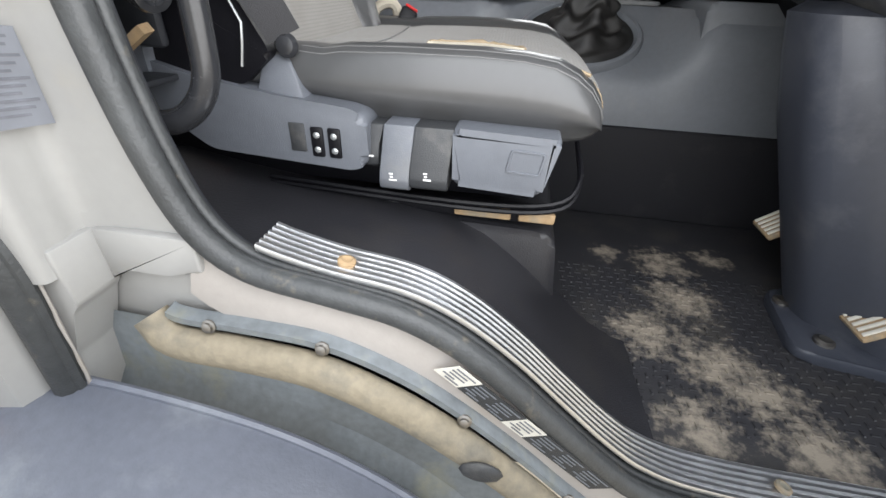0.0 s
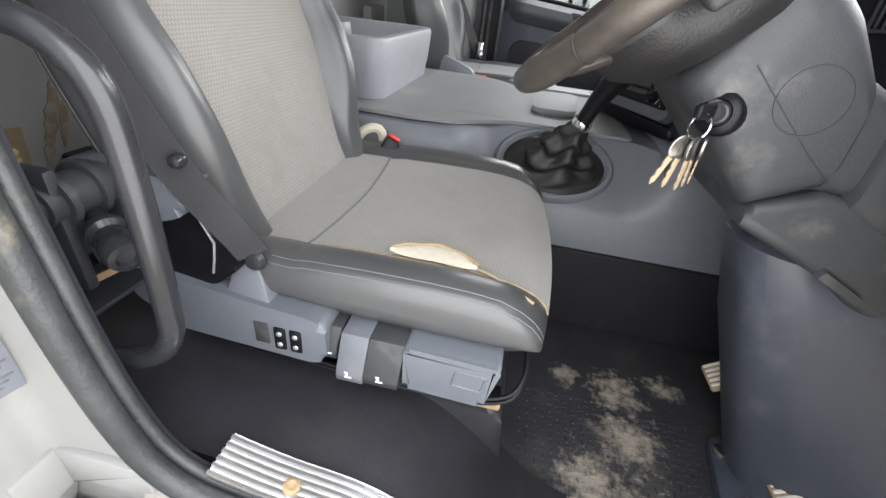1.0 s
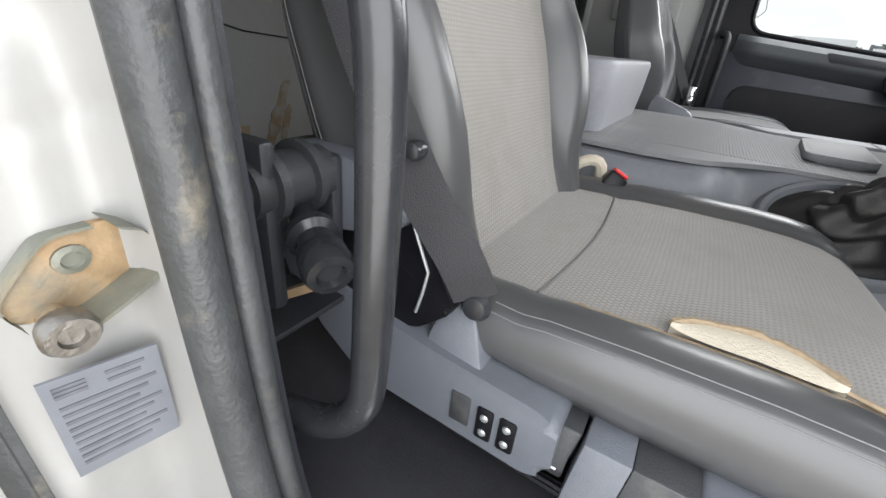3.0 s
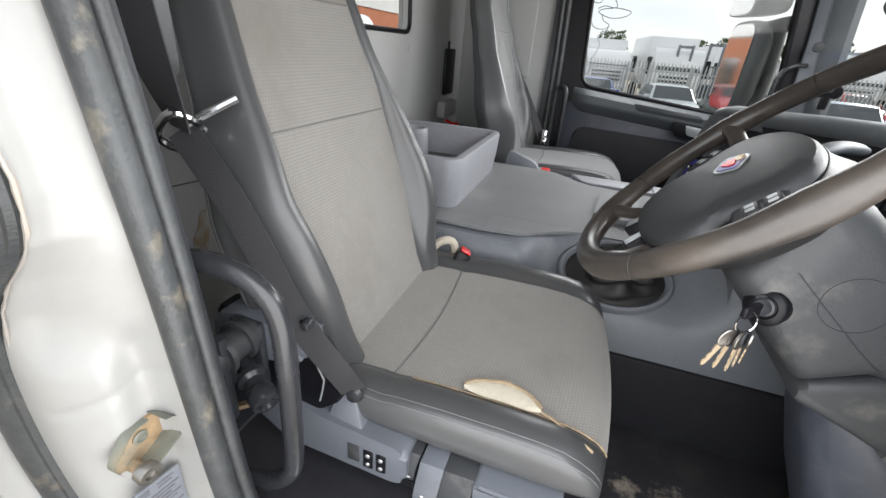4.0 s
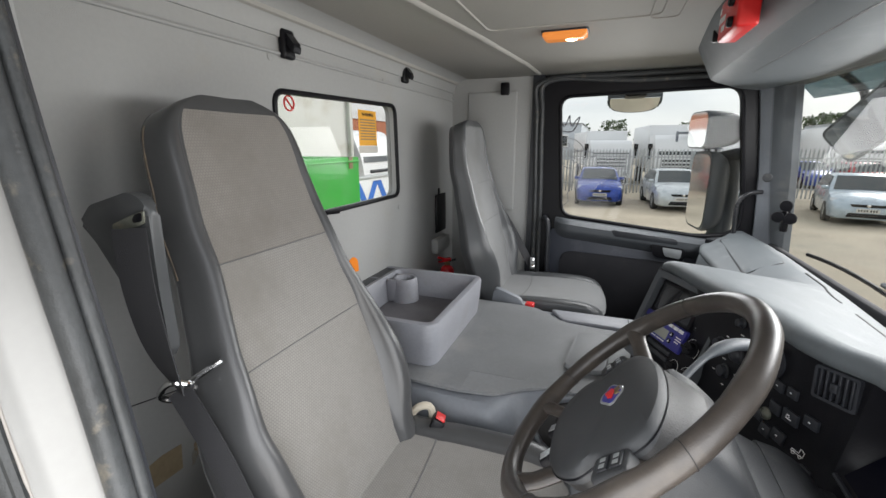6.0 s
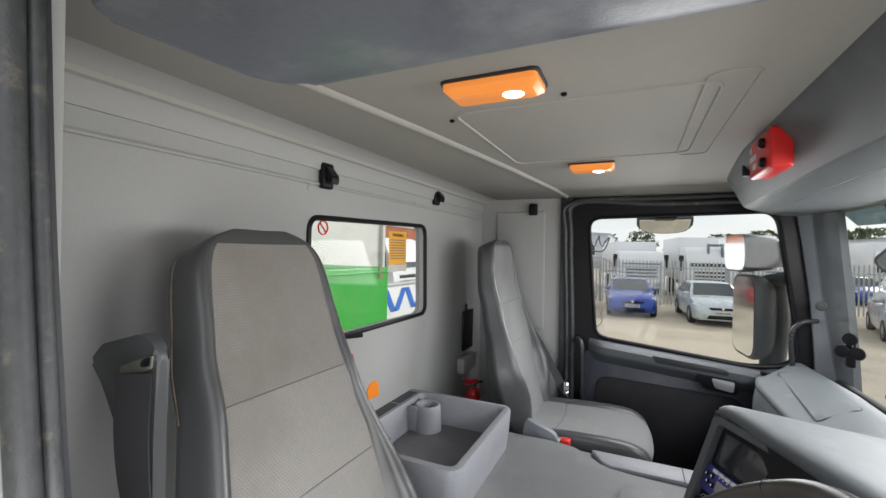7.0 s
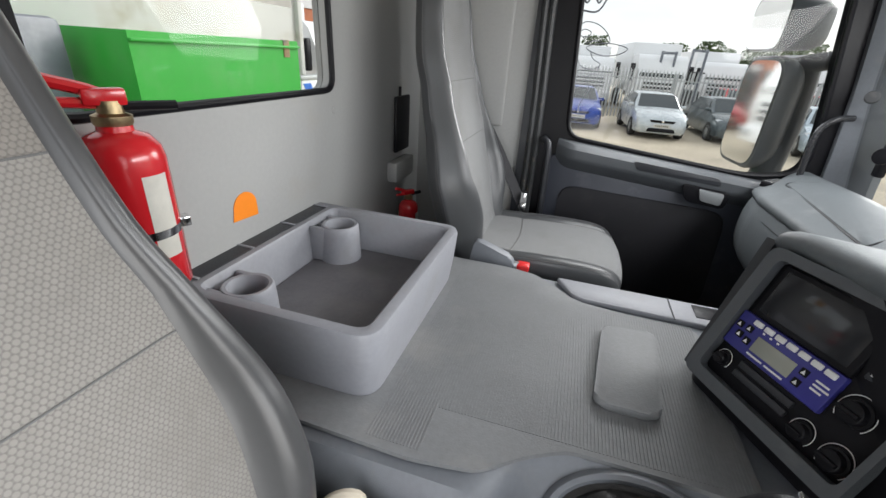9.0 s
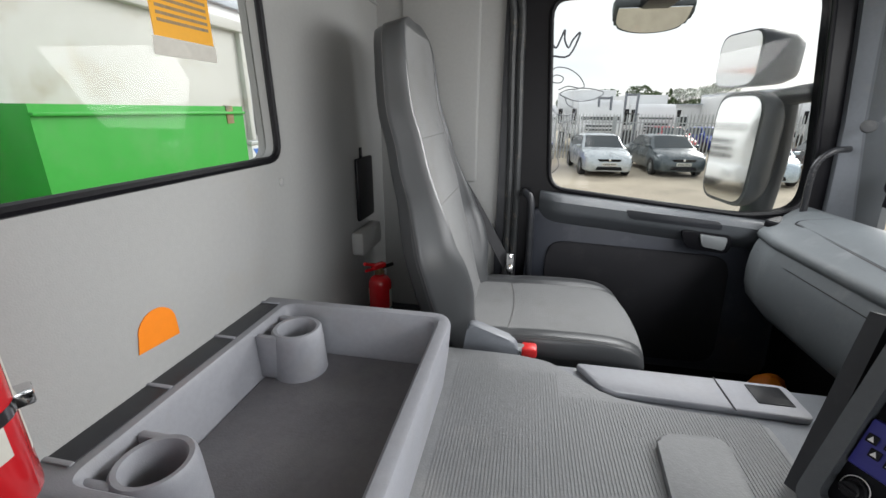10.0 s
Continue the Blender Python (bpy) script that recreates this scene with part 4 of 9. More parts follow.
tube(bm, [p + Vector((0, 0.004 + 0.020 * math.sin(math.pi * k / (len(line) - 1)) ** 0.8, 0.001 + random.uniform(-0.001, 0.0015))) for k, p in enumerate(line)], [0.0028 + random.uniform(0, 0.002) for _ in line], 6)
tube(bm, [(x, 0.326 - (x - 0.79) * 0.35 + random.uniform(-0.001, 0.001), 0.446 - max(0, x - 0.81) * 0.28) for x in [0.79 + 0.01 * k for k in range(9)]], 0.0022, 6)
part("frayed_edge", bm, M["worn"], driver_seat, "frayed tan cloth edge")

# cloth edge rubbed tan along the cushion
bm = bm_new()
random.seed(8)
pts = smooth_line([Vector(r[20]).lerp(Vector(r[21]), 0.6) + Vector((0, 0, 0.0006)) for r in cush_rows[6:15]], 6)
tube(bm, pts, [random.uniform(0.0006, 0.0024) for _ in pts], 6)
part("rubbed_edge", bm, M["worn"], driver_seat, "cloth edge rubbed tan")
# worn tan line along the backrest's near seam
bm = bm_new()
random.seed(15)
pts = [Vector(r[7]) for r in drv_rows[24:38]]
tube(bm, pts, [0.0008 + random.uniform(0, 0.0012) for _ in pts], 6)
part("worn_seam", bm, M["grime"], driver_seat, "seam rubbed brown with wear")
# plastic side covers, levers and switches of the driver's seat
bm = bm_new()
prism(bm, fillet([(0.345, 0.365), (0.405, 0.322), (0.598, 0.311), (0.618, 0.322), (0.616, 0.378), (0.598, 0.388), (0.50, 0.397), (0.40, 0.412), (0.33, 0.43)], 0.012), "y", 0.226, 0.30, 0.012, 3)
part("side_cover", bm, M["seat_grey"], driver_seat, "blue-grey plastic side cover with switches")
bm = bm_new()
prism(bm, fillet([(0.722, 0.305), (0.830, 0.300), (0.846, 0.372), (0.720, 0.376)], 0.008), "y", 0.226, 0.30, 0.010, 3)
part("front_cover", bm, M["seat_grey"], driver_seat, "blue-grey plastic front cover")
bm = bm_new()
l4 = fillet([(0.786, 0.330), (0.824, 0.328), (0.828, 0.354), (0.790, 0.356)], 0.003, 2)
tube(bm, [(p.x, 0.2258, p.y) for p in l4], 0.0016, 6, closed=True, up=(0, 1, 0))
part("recess_rim", bm, M["seat_grey"], driver_seat)
for x0, x1, m, z0, z1, y0 in ((0.607, 0.627, "column", 0.312, 0.368, 0.232), (0.630, 0.668, "seat_grey", 0.288, 0.372, 0.220), (0.668, 0.716, "column", 0.292, 0.372, 0.220)):
    bm = bm_new()
    rings(bm, [[(p.x + 0.006 * k, y, z) for p, y, z in ((Vector((x0, 0)), yy, zz), (Vector((x1, 0)), yy, zz), (Vector((x1, 0)), 0.30, zz), (Vector((x0, 0)), 0.30, zz))] for k, yy, zz in ((0.0, y0 + 0.014, z0), (0.02, y0 + 0.003, z0 + 0.006), (0.15, y0, z0 + 0.018), (0.2, y0 + 0.003, z0 + 0.030), (1.0, y0 + 0.012, z1))])
    bmesh.ops.bevel(bm, geom=list(bm.edges), offset=0.0022, segments=2, profile=0.5, affect="EDGES")
    lever = part("lever", bm, M[m], driver_seat, "paddle lever under the cushion")
    bm = bm_new()
    xm = (x0 + x1) / 2
    bars(bm, (xm - 0.006, y0 - 0.0006, z0 + 0.028), (0.012, 0, 0), (0, 0, -0.004), [(0.1, 0.5, 0), (0.2, 0.5, 1), (0.1, 0.9, 2)], 0.0004, 0.5)
    part("pictogram", bm, M["legend"], lever, smooth=False)
for x in (0.553, 0.575):
    bm = bm_new()
    box(bm, (x - 0.0085, 0.2235, 0.325), (x + 0.0085, 0.232, 0.363), 0.003)
    sw = part("switch", bm, M["black"], driver_seat, "small black rocker switch")
    bm = bm_new()
    for z in (0.335, 0.353):
        ball(bm, (x, 0.2235, z), 0.0042, (1, 0.5, 1), 8)
    part("switch_cap", bm, M["silver"], sw)
bm = bm_new()
box(bm, (0.517, 0.2245, 0.330), (0.538, 0.23, 0.366), 0.002)
part("blank", bm, M["column"], driver_seat)
# rails and linkage under the seat
for y in (0.285, 0.72):
    bm = bm_new()
    box(bm, (0.18, y, 0.232), (0.86, y + 0.03, 0.252), 0.004)
    part("rail", bm, M["black"], driver_seat)
bm = bm_new()
box(bm, (0.24, 0.31, 0.25), (0.84, 0.73, 0.315), 0.02)
part("suspension", bm, M["black"], driver_seat)
for x0, x1 in ((0.42, 0.48), (0.72, 0.80), (0.81, 0.86)):
    bm = bm_new()
    box(bm, (x0, 0.276, 0.238), (x1, 0.284, 0.254), 0.003)
    part("rail_stop", bm, M["rust"], driver_seat, "rusty dusty rail end")
bm = bm_new()
for k in range(2):
    tube(bm, smooth_line([(0.45, 0.272, 0.262 + 0.008 * k), (0.72, 0.266, 0.256 + 0.008 * k), (0.85, 0.270, 0.262 + 0.010 * k), (0.885, 0.30, 0.285 + 0.012 * k), (0.88, 0.36, 0.33)], 5), 0.0035, 6)
part("cable", bm, M["black"], driver_seat, "black hoses under the seat")
# hinge cover and belt anchor
bm = bm_new()
prism(bm, fillet([(0.30, 0.39), (0.421, 0.395), (0.468, 0.406), (0.502, 0.436), (0.500, 0.448), (0.462, 0.514), (0.36, 0.55), (0.29, 0.55)], 0.008), "y", 0.236, 0.276, 0.006, 3)
part("hinge_cover", bm, M["black"], driver_seat, "black hinge plate")
bm = bm_new()
tube(bm, [(0.458, 0.234, 0.510), (0.476, 0.234, 0.470), (0.472, 0.234, 0.448), (0.466, 0.234, 0.424)], 0.0016, 6)
part("plate_edge", bm, M["silver"], driver_seat, "bright worn plate edge")
bm = bm_new()
prism(bm, fillet([(0.292, 0.475), (0.30, 0.548), (0.345, 0.560), (0.45, 0.552), (0.464, 0.532), (0.456, 0.508), (0.425, 0.496), (0.372, 0.486), (0.352, 0.44), (0.352, 0.40), (0.318, 0.40)], 0.014), "y", 0.220, 0.27, 0.012, 3)
part("recline_cover", bm, M["seat_grey"], driver_seat, "blue-grey plastic hinge cap")
bm = bm_new()
rings(bm, [[(x, y, z) for x, y in ((x0, y0), (x1, y0), (x1, y1), (x0, y1))] for z, x0, x1, y0, y1 in ((0.375, 0.470, 0.545, 0.228, 0.300), (0.395, 0.478, 0.538, 0.234, 0.300), (0.432, 0.486, 0.520, 0.248, 0.296), (0.437, 0.488, 0.516, 0.252, 0.294))])
bmesh.ops.bevel(bm, geom=list(bm.edges), offset=0.003, segments=2, profile=0.5, affect="EDGES")
part("anchor_cover", bm, M["seat_grey"], driver_seat, "moulded tower round the belt anchor")
bm = bm_new()
box(bm, (0.405, 0.222, 0.566), (0.462, 0.240, 0.580), 0.004)
part("belt_loop", bm, M["black"], driver_seat, "black belt loop")
bm = bm_new()
lathe(bm, [(0.013, 0), (0.014, 0.004), (0.010, 0.010), (0.005, 0.011)], (0.520, 0.248, 0.448), (0.1, -1, 0.1), 14)
part("anchor_bolt", bm, M["gloss"], driver_seat, "steel belt anchor bolt")
bm = bm_new()
lathe(bm, [(0.007, 0), (0.008, 0.014), (0.006, 0.02), (0.003, 0.021)], (0.462, 0.232, 0.575), (0.2, -1, 0.1), 12)
part("pivot_bolt", bm, M["gloss"], driver_seat)
# passenger seat base
bm = bm_new()
box(bm, (0.36, 1.74, 0.215), (0.92, 2.19, 0.352), 0.02)
part("seat_base", bm, M["black"], passenger_seat)
bm = bm_new()
prism(bm, fillet([(0.45, 0.40), (0.62, 0.42), (0.60, 0.50), (0.47, 0.545)], 0.02), "y", 1.655, 1.69, 0.008)
part("hinge_cover", bm, M["grey"], passenger_seat, "grey hinge cover")

# driver's seat belt: shoulder guide, belt, free-hanging ring, anchor end
belt = thing("seat_belt", (0.49, 0.26, 0.42), "dark webbing seat belt hanging beside the driver's seat", "seat belt", group="seat belts")
bm = bm_new()
prism(bm, fillet([(0.118, 1.078), (0.152, 1.108), (0.244, 1.132), (0.270, 1.126), (0.286, 1.106), (0.281, 0.98), (0.282, 0.882), (0.264, 0.856), (0.214, 0.955), (0.150, 1.048)], 0.009, 4), "y", 0.238, 0.256, 0.007, 3)
part("shoulder_guide", bm, M["vinyl2"], belt, "grey plastic shoulder guide arm")
bm = bm_new()
prism(bm, fillet([(0.203, 1.071), (0.262, 1.081), (0.277, 1.088), (0.279, 1.106), (0.251, 1.098), (0.203, 1.081)], 0.003), "y", 0.2355, 0.240, 0.001)
part("slot", bm, M["olive"], belt, "worn metal belt slot")
bm = bm_new()
prism(bm, fillet([(0.252, 1.086), (0.274, 1.090), (0.276, 1.104), (0.256, 1.098)], 0.005), "y", 0.2345, 0.239, 0.001)
part("slot_gap", bm, M["black"], belt)
bm = bm_new()
strap(bm, smooth_line([(0.256, 0.226, 1.080), (0.264, 0.219, 1.00), (0.273, 0.220, 0.92), (0.282, 0.226, 0.86), (0.284, 0.238, 0.81)], 5), 0.052, [Vector((1, 0.40 - 0.002 * k * k, 0.12)) for k in range(21)])
strap(bm, smooth_line([(0.286, 0.238, 0.81), (0.366, 0.227, 0.72), (0.420, 0.223, 0.628), (0.462, 0.224, 0.556), (0.504, 0.232, 0.496), (0.520, 0.243, 0.458)], 5), 0.040, (0.85, 0.35, 0.25))
part("webbing", bm, M["belt"], belt)
bm = bm_new()
tube(bm, smooth_line([(0.270, 0.250, 0.780), (0.262, 0.222, 0.800), (0.292, 0.222, 0.832), (0.308, 0.250, 0.812)], 4, True), 0.0055, 8, closed=True)
tube(bm, [(0.292, 0.235, 0.815), (0.335, 0.285, 0.848)], 0.0055, 8)
part("tongue", bm, M["chrome"], belt, "metal belt tongue")
# buckle beside the tunnel
buckle = thing("belt_buckle", (0.50, 0.79, 0.30), "black belt buckle with a red release button", "belt buckle", group="belt buckles")
bm = bm_new()
tube(bm, [(0.47, 0.795, 0.30), (0.50, 0.785, 0.38), (0.525, 0.770, 0.43)], 0.013, 8)
part("stalk", bm, M["silver"], buckle, "grey stalk")
bm = bm_new()
box(bm, (-0.018, -0.026, -0.035), (0.018, 0.026, 0.022), 0.006, m=Matrix.Translation((0.53, 0.765, 0.440)) @ pose(0, 0, 0, -12, 28, 10))
part("body", bm, M["black"], buckle)
bm = bm_new()
box(bm, (-0.014, -0.020, 0.022), (0.014, 0.020, 0.028), 0.003, m=Matrix.Translation((0.53, 0.765, 0.440)) @ pose(0, 0, 0, -12, 28, 10))
part("button", bm, M["redp"], buckle, "red release button")
bm = bm_new()
tube(bm, smooth_line([(0.43, 0.77, 0.40), (0.46, 0.785, 0.46), (0.50, 0.80, 0.46), (0.50, 0.80, 0.36)], 5), 0.011, 8)
part("sleeve", bm, M["foam"], buckle, "dirty cream sleeve")
buckle2 = thing("belt_buckle", (0.58, 1.69, 0.3), "black belt buckle with a red release button", "belt buckle", group="belt buckles")
bm = bm_new()
tube(bm, [(0.50, 1.665, 0.44), (0.56, 1.675, 0.475), (0.62, 1.68, 0.470)], 0.014, 8)
part("stalk", bm, M["silver"], buckle2, "pale grey stalk")
bm = bm_new()
box(bm, (0.615, 1.66, 0.455), (0.655, 1.70, 0.482), 0.006)
part("button", bm, M["redp"], buckle2, "red release button")
# passenger's belt
belt2 = thing("seat_belt", (0.56, 2.25, 0.42), "dark webbing seat belt beside the passenger seat", "seat belt", group="seat belts")
bm = bm_new()
strap(bm, smooth_line([(0.20, 2.08, 1.10), (0.29, 2.14, 0.95), (0.41, 2.215, 0.75), (0.55, 2.235, 0.50)], 5), 0.046, (0.7, 0.6, 0.1))
part("webbing", bm, M["belt"], belt2)
bm = bm_new()
box(bm, (0.545, 2.205, 0.48), (0.575, 2.235, 0.56), 0.006)
ball(bm, (0.56, 2.215, 0.50), 0.02, n=10)
part("tongue", bm, M["chrome"], belt2, "metal belt tongue")

# ---- storage tray on the engine cover ----
TX0, TX1, TY0, TY1, TZ0, TZ1 = 0.055, 0.455, 0.945, 1.515, TUN + 0.007, 0.643
tray = thing("storage_tray", (0.2, 1.24, TZ0), "grey plastic storage tray with two cup holders", "storage tray")


def rr(x0, x1, y0, y1, r, z, n=6):
    return [(p.x, p.y, z) for p in fillet([(x0, y0), (x1, y0), (x1, y1), (x0, y1)], r, n)]


bm = bm_new()
rows = [rr(TX0 - 0.10, TX1 - 0.012, TY0 + 0.015, TY1 - 0.015, 0.05, TZ0), rr(TX0 - 0.10, TX1 - 0.004, TY0 + 0.006, TY1 - 0.006, 0.05, TZ0 + 0.07), rr(TX0 - 0.10, TX1, TY0, TY1, 0.05, TZ1 - 0.012), rr(TX0 - 0.098, TX1 - 0.004, TY0 + 0.004, TY1 - 0.004, 0.048, TZ1 - 0.002), rr(TX0 - 0.094, TX1 - 0.010, TY0 + 0.010, TY1 - 0.010, 0.042, TZ1), rr(TX0 + 0.002, TX1 - 0.026, TY0 + 0.026, TY1 - 0.026, 0.03, TZ1 - 0.001), rr(TX0 + 0.006, TX1 - 0.032, TY0 + 0.032, TY1 - 0.032, 0.03, TZ1 - 0.008), rr(TX0 + 0.012, TX1 - 0.040, TY0 + 0.045, TY1 - 0.045, 0.03, TZ0 + 0.035)]
rings(bm, rows, True, True)
part("shell", bm, M["tray"], tray)
bm = bm_new()
prism(bm, [(p[0], p[1]) for p in rr(TX0 + 0.016, TX1 - 0.044, TY0 + 0.049, TY1 - 0.049, 0.028, 0)], "z", TZ0 + 0.0355, TZ0 + 0.039)
part("liner", bm, M["tray_in"], tray, "dark scuffed liner")
for yc in (TY0 + 0.085, TY1 - 0.115):
    bm = bm_new()
    x = TX0 + 0.075
    lathe(bm, [(0.058, TZ0 + 0.038), (0.054, TZ1 - 0.035), (0.052, TZ1 - 0.014), (0.048, TZ1 - 0.009), (0.041, TZ1 - 0.010), (0.038, TZ1 - 0.016), (0.034, TZ0 + 0.06)], (x, yc, 0), (0, 0, 1), 28)
    box(bm, (TX0 + 0.008, yc - 0.050, TZ0 + 0.04), (x - 0.02, yc - 0.036, TZ1 - 0.012), 0.004)
    box(bm, (TX0 + 0.008, yc + 0.036, TZ0 + 0.04), (x - 0.02, yc + 0.050, TZ1 - 0.012), 0.004)
    part("cup_holder", bm, M["tray"], tray, "round cup holder")
bm = bm_new()
box(bm, (TX0 - 0.078, TY0 + 0.05, TZ1 - 0.0005), (TX0 - 0.012, TY1 - 0.04, TZ1 + 0.0015), 0.001)
part("slot", bm, M["dark"], tray, "dark recessed slot along the back")
for k in range(4):
    bm = bm_new()
    y = TY0 + 0.05 + (TY1 - TY0 - 0.09) * k / 3
    box(bm, (TX0 - 0.08, y - 0.004, TZ1), (TX0 - 0.01, y + 0.004, TZ1 + 0.004), 0.002)
    part("slot_divider", bm, M["tray"], tray)

# ---- fire extinguishers ----


def extinguisher(at, r, h, label, turn=0.0):
    th = thing("fire_extinguisher", at, label, "fire extinguisher", group="fire extinguishers", turn=turn)
    W = th.matrix_world

    def put(bm):
        bm.transform(W)
        return bm

    bm = bm_new()
    lathe(bm, [(r * 0.9, 0.0), (r, 0.008), (r, h * 0.66), (r * 0.93, h * 0.71), (r * 0.72, h * 0.755), (r * 0.42, h * 0.775), (r * 0.40, h * 0.80)], (0, 0, 0))
    part("bottle", put(bm), M["red"], th)
    bm = bm_new()
    lathe(bm, [(r * 0.42, h * 0.80), (r * 0.45, h * 0.81), (r * 0.45, h * 0.84), (r * 0.30, h * 0.85), (r * 0.28, h * 0.90)], (0, 0, 0), n=16)
    part("valve", put(bm), M["brass"], th, "brass valve")
    bm = bm_new()
    lathe(bm, [(r * 1.012, h * 0.30), (r * 1.012, h * 0.34)], (0, 0, 0), caps=False)
    box(bm, (r * 0.9, -0.012, h * 0.295), (r * 1.25, 0.012, h * 0.345), 0.003)
    part("clamp", put(bm), M["chrome"], th, "steel clamp band")
    for a0, a1, z0, z1 in ((-0.2, 0.5, 0.15, 0.58), (1.9, 2.7, 0.40, 0.6), (-1.4, -0.7, 0.2, 0.6)):
        bm = bm_new()
        n = 10
        sheet(bm, lambda u, v: (r * 1.004 * math.cos(a0 + (a1 - a0) * u), r * 1.004 * math.sin(a0 + (a1 - a0) * u), h * (z0 + (z1 - z0) * v)), n, 1)
        part("label", put(bm), M["paper"], th, "worn pale label")
    bm = bm_new()
    tube(bm, smooth_line([(0, 0, h * 0.90), (-0.02, 0, h * 0.94), (-r * 1.6, 0, h * 1.0)], 4), r * 0.16, 8)
    tube(bm, smooth_line([(0.005, 0, h * 0.88), (-0.03, 0, h * 0.89), (-r * 1.5, 0, h * 0.90)], 4), r * 0.13, 8)
    box(bm, (-0.03, -0.012, h * 0.88), (0.022, 0.012, h * 0.95), 0.004)
    part("handle", put(bm), M["red"], th, "red squeeze handle")
    bm = bm_new()
    tube(bm, smooth_line([(0.0, 0, h * 0.87), (0.03, 0, h * 0.875), (r * 1.5, 0.0, h * 0.875)], 4), 0.007, 8)
    part("nozzle", put(bm), M["black"], th, "black nozzle")
    return th


extinguisher((0.074, 0.886, 0.696), 0.056, 0.335, "red fire extinguisher clamped behind the driver's seat", 60)
extinguisher((0.12, 1.96, 0.33), 0.04, 0.26, "small red fire extinguisher behind the passenger seat", 60)

# orange half-round sticker on the rear wall
bm = bm_new()
prism(bm, [(1.152, 0.702), (1.234, 0.697)] + [(1.195 + 0.038 * math.cos(a), 0.727 + 0.036 * math.sin(a)) for a in (k * math.pi / 12 for k in range(13))], "x", 0.0005, 0.002)
solo("sticker", bm, M["orange"], "half-round orange sticker on the rear wall", "sticker", smooth=False)
for y, z in ((1.612, 0.907), (0.84, 1.44), (1.50, 1.46)):
    bm = bm_new()
    lathe(bm, [(0.010, 0), (0.011, 0.002), (0.008, 0.004)], (0.0, y, z), (1, 0, 0), 14)
    solo("wall_plug", bm, M["wall"], "pale round plug in the rear wall", "plug", group="wall plugs")

# black pad in a holder on the rear wall
pad = thing("wall_pad", (0.01, 2.16, 0.66), "flat black pad hung on a grey bracket", "wall pad")
bm = bm_new()
box(bm, (0.004, 2.065, 0.690), (0.018, 2.215, 0.915), 0.006)
part("pad", bm, M["black"], pad)
bm = bm_new()
box(bm, (0.002, 2.12, 0.91), (0.010, 2.135, 0.95), 0.002)
part("hanger", bm, M["black"], pad)
bm = bm_new()
box(bm, (0.002, 2.00, 0.58), (0.05, 2.20, 0.665), 0.012)
part("bracket", bm, M["wall"], pad, "pale bracket below")

# coat hooks along the top of the rear wall
for y, z in ((0.902, 1.483), (1.69, 1.515)):
    hook = thing("coat_hook", (0.0, y, z), "black plastic coat hook", "coat hook", group="coat hooks")
    bm = bm_new()
    box(bm, (0.0, y - 0.026, z - 0.04), (0.022, y + 0.026, z + 0.04), 0.008, 3)
    part("base", bm, M["black"], hook)
    bm = bm_new()
    prism(bm, fillet([(0.018, z + 0.0), (0.045, z - 0.03), (0.05, z - 0.005), (0.022, z + 0.03)], 0.006), "y", y - 0.016, y + 0.016, 0.004)
    part("hook", bm, M["black"], hook)
hook = thing("coat_hook", (0.33, 2.37, 1.50), "black plastic coat hook", "coat hook", group="coat hooks")
bm = bm_new()
box(bm, (0.305, 2.345, 1.475), (0.355, 2.372, 1.545), 0.008)
part("base", bm, M["black"], hook)

# roof lamps
for x0, x1, y0, y1, lab in ((0.550, 0.735, 0.575, 0.672, "lit amber"), (0.665, 0.820, 1.40, 1.495, "lit amber")):
    lamp = thing("ceiling_lamp", ((x0 + x1) / 2, (y0 + y1) / 2, ROOF), "amber-tinted roof lamp, lit at one end", "lamp", group="roof lamps")
    bm = bm_new()
    prism(bm, fillet([(x0, y0), (x1, y0), (x1, y1), (x0, y1)], 0.012), "z", ROOF - 0.006, ROOF, 0.002)
    part("base", bm, M["dark"], lamp)
    bm = bm_new()
    r0 = fillet([(x0 + 0.004, y0 + 0.004), (x1 - 0.004, y0 + 0.004), (x1 - 0.004, y1 - 0.004), (x0 + 0.004, y1 - 0.004)], 0.012)
    r1 = fillet([(x0 + 0.015, y0 + 0.02), (x1 - 0.015, y0 + 0.02), (x1 - 0.015, y1 - 0.02), (x0 + 0.015, y1 - 0.02)], 0.012)
    rings(bm, [[(p.x, p.y, ROOF - 0.004) for p in r0], [(p.x, p.y, ROOF - 0.016) for p in r0], [(p.x, p.y, ROOF - 0.026) for p in r1]])
    part("lens", bm, M["amber"], lamp, "amber plastic lens")
    bm = bm_new()
    ball(bm, (x1 - 0.055, (y0 + y1) / 2, ROOF - 0.024), 0.020, (1.1, 1, 0.35), 12)
    part("bulb_window", bm, M["bulb"], lamp, "bright lit bulb")

# dark overhead panel above the driver's door
bm = bm_new()
prism(bm, fillet([(0.335, 0.12), (1.30, 0.12), (1.30, 0.385), (0.41, 0.385), (0.36, 0.33)], 0.03), "z", 1.515, 1.56, 0.010, 3)
solo("trim", bm, M["guard"], "dark grey roof trim above the driver's door", "trim", kind="structure")

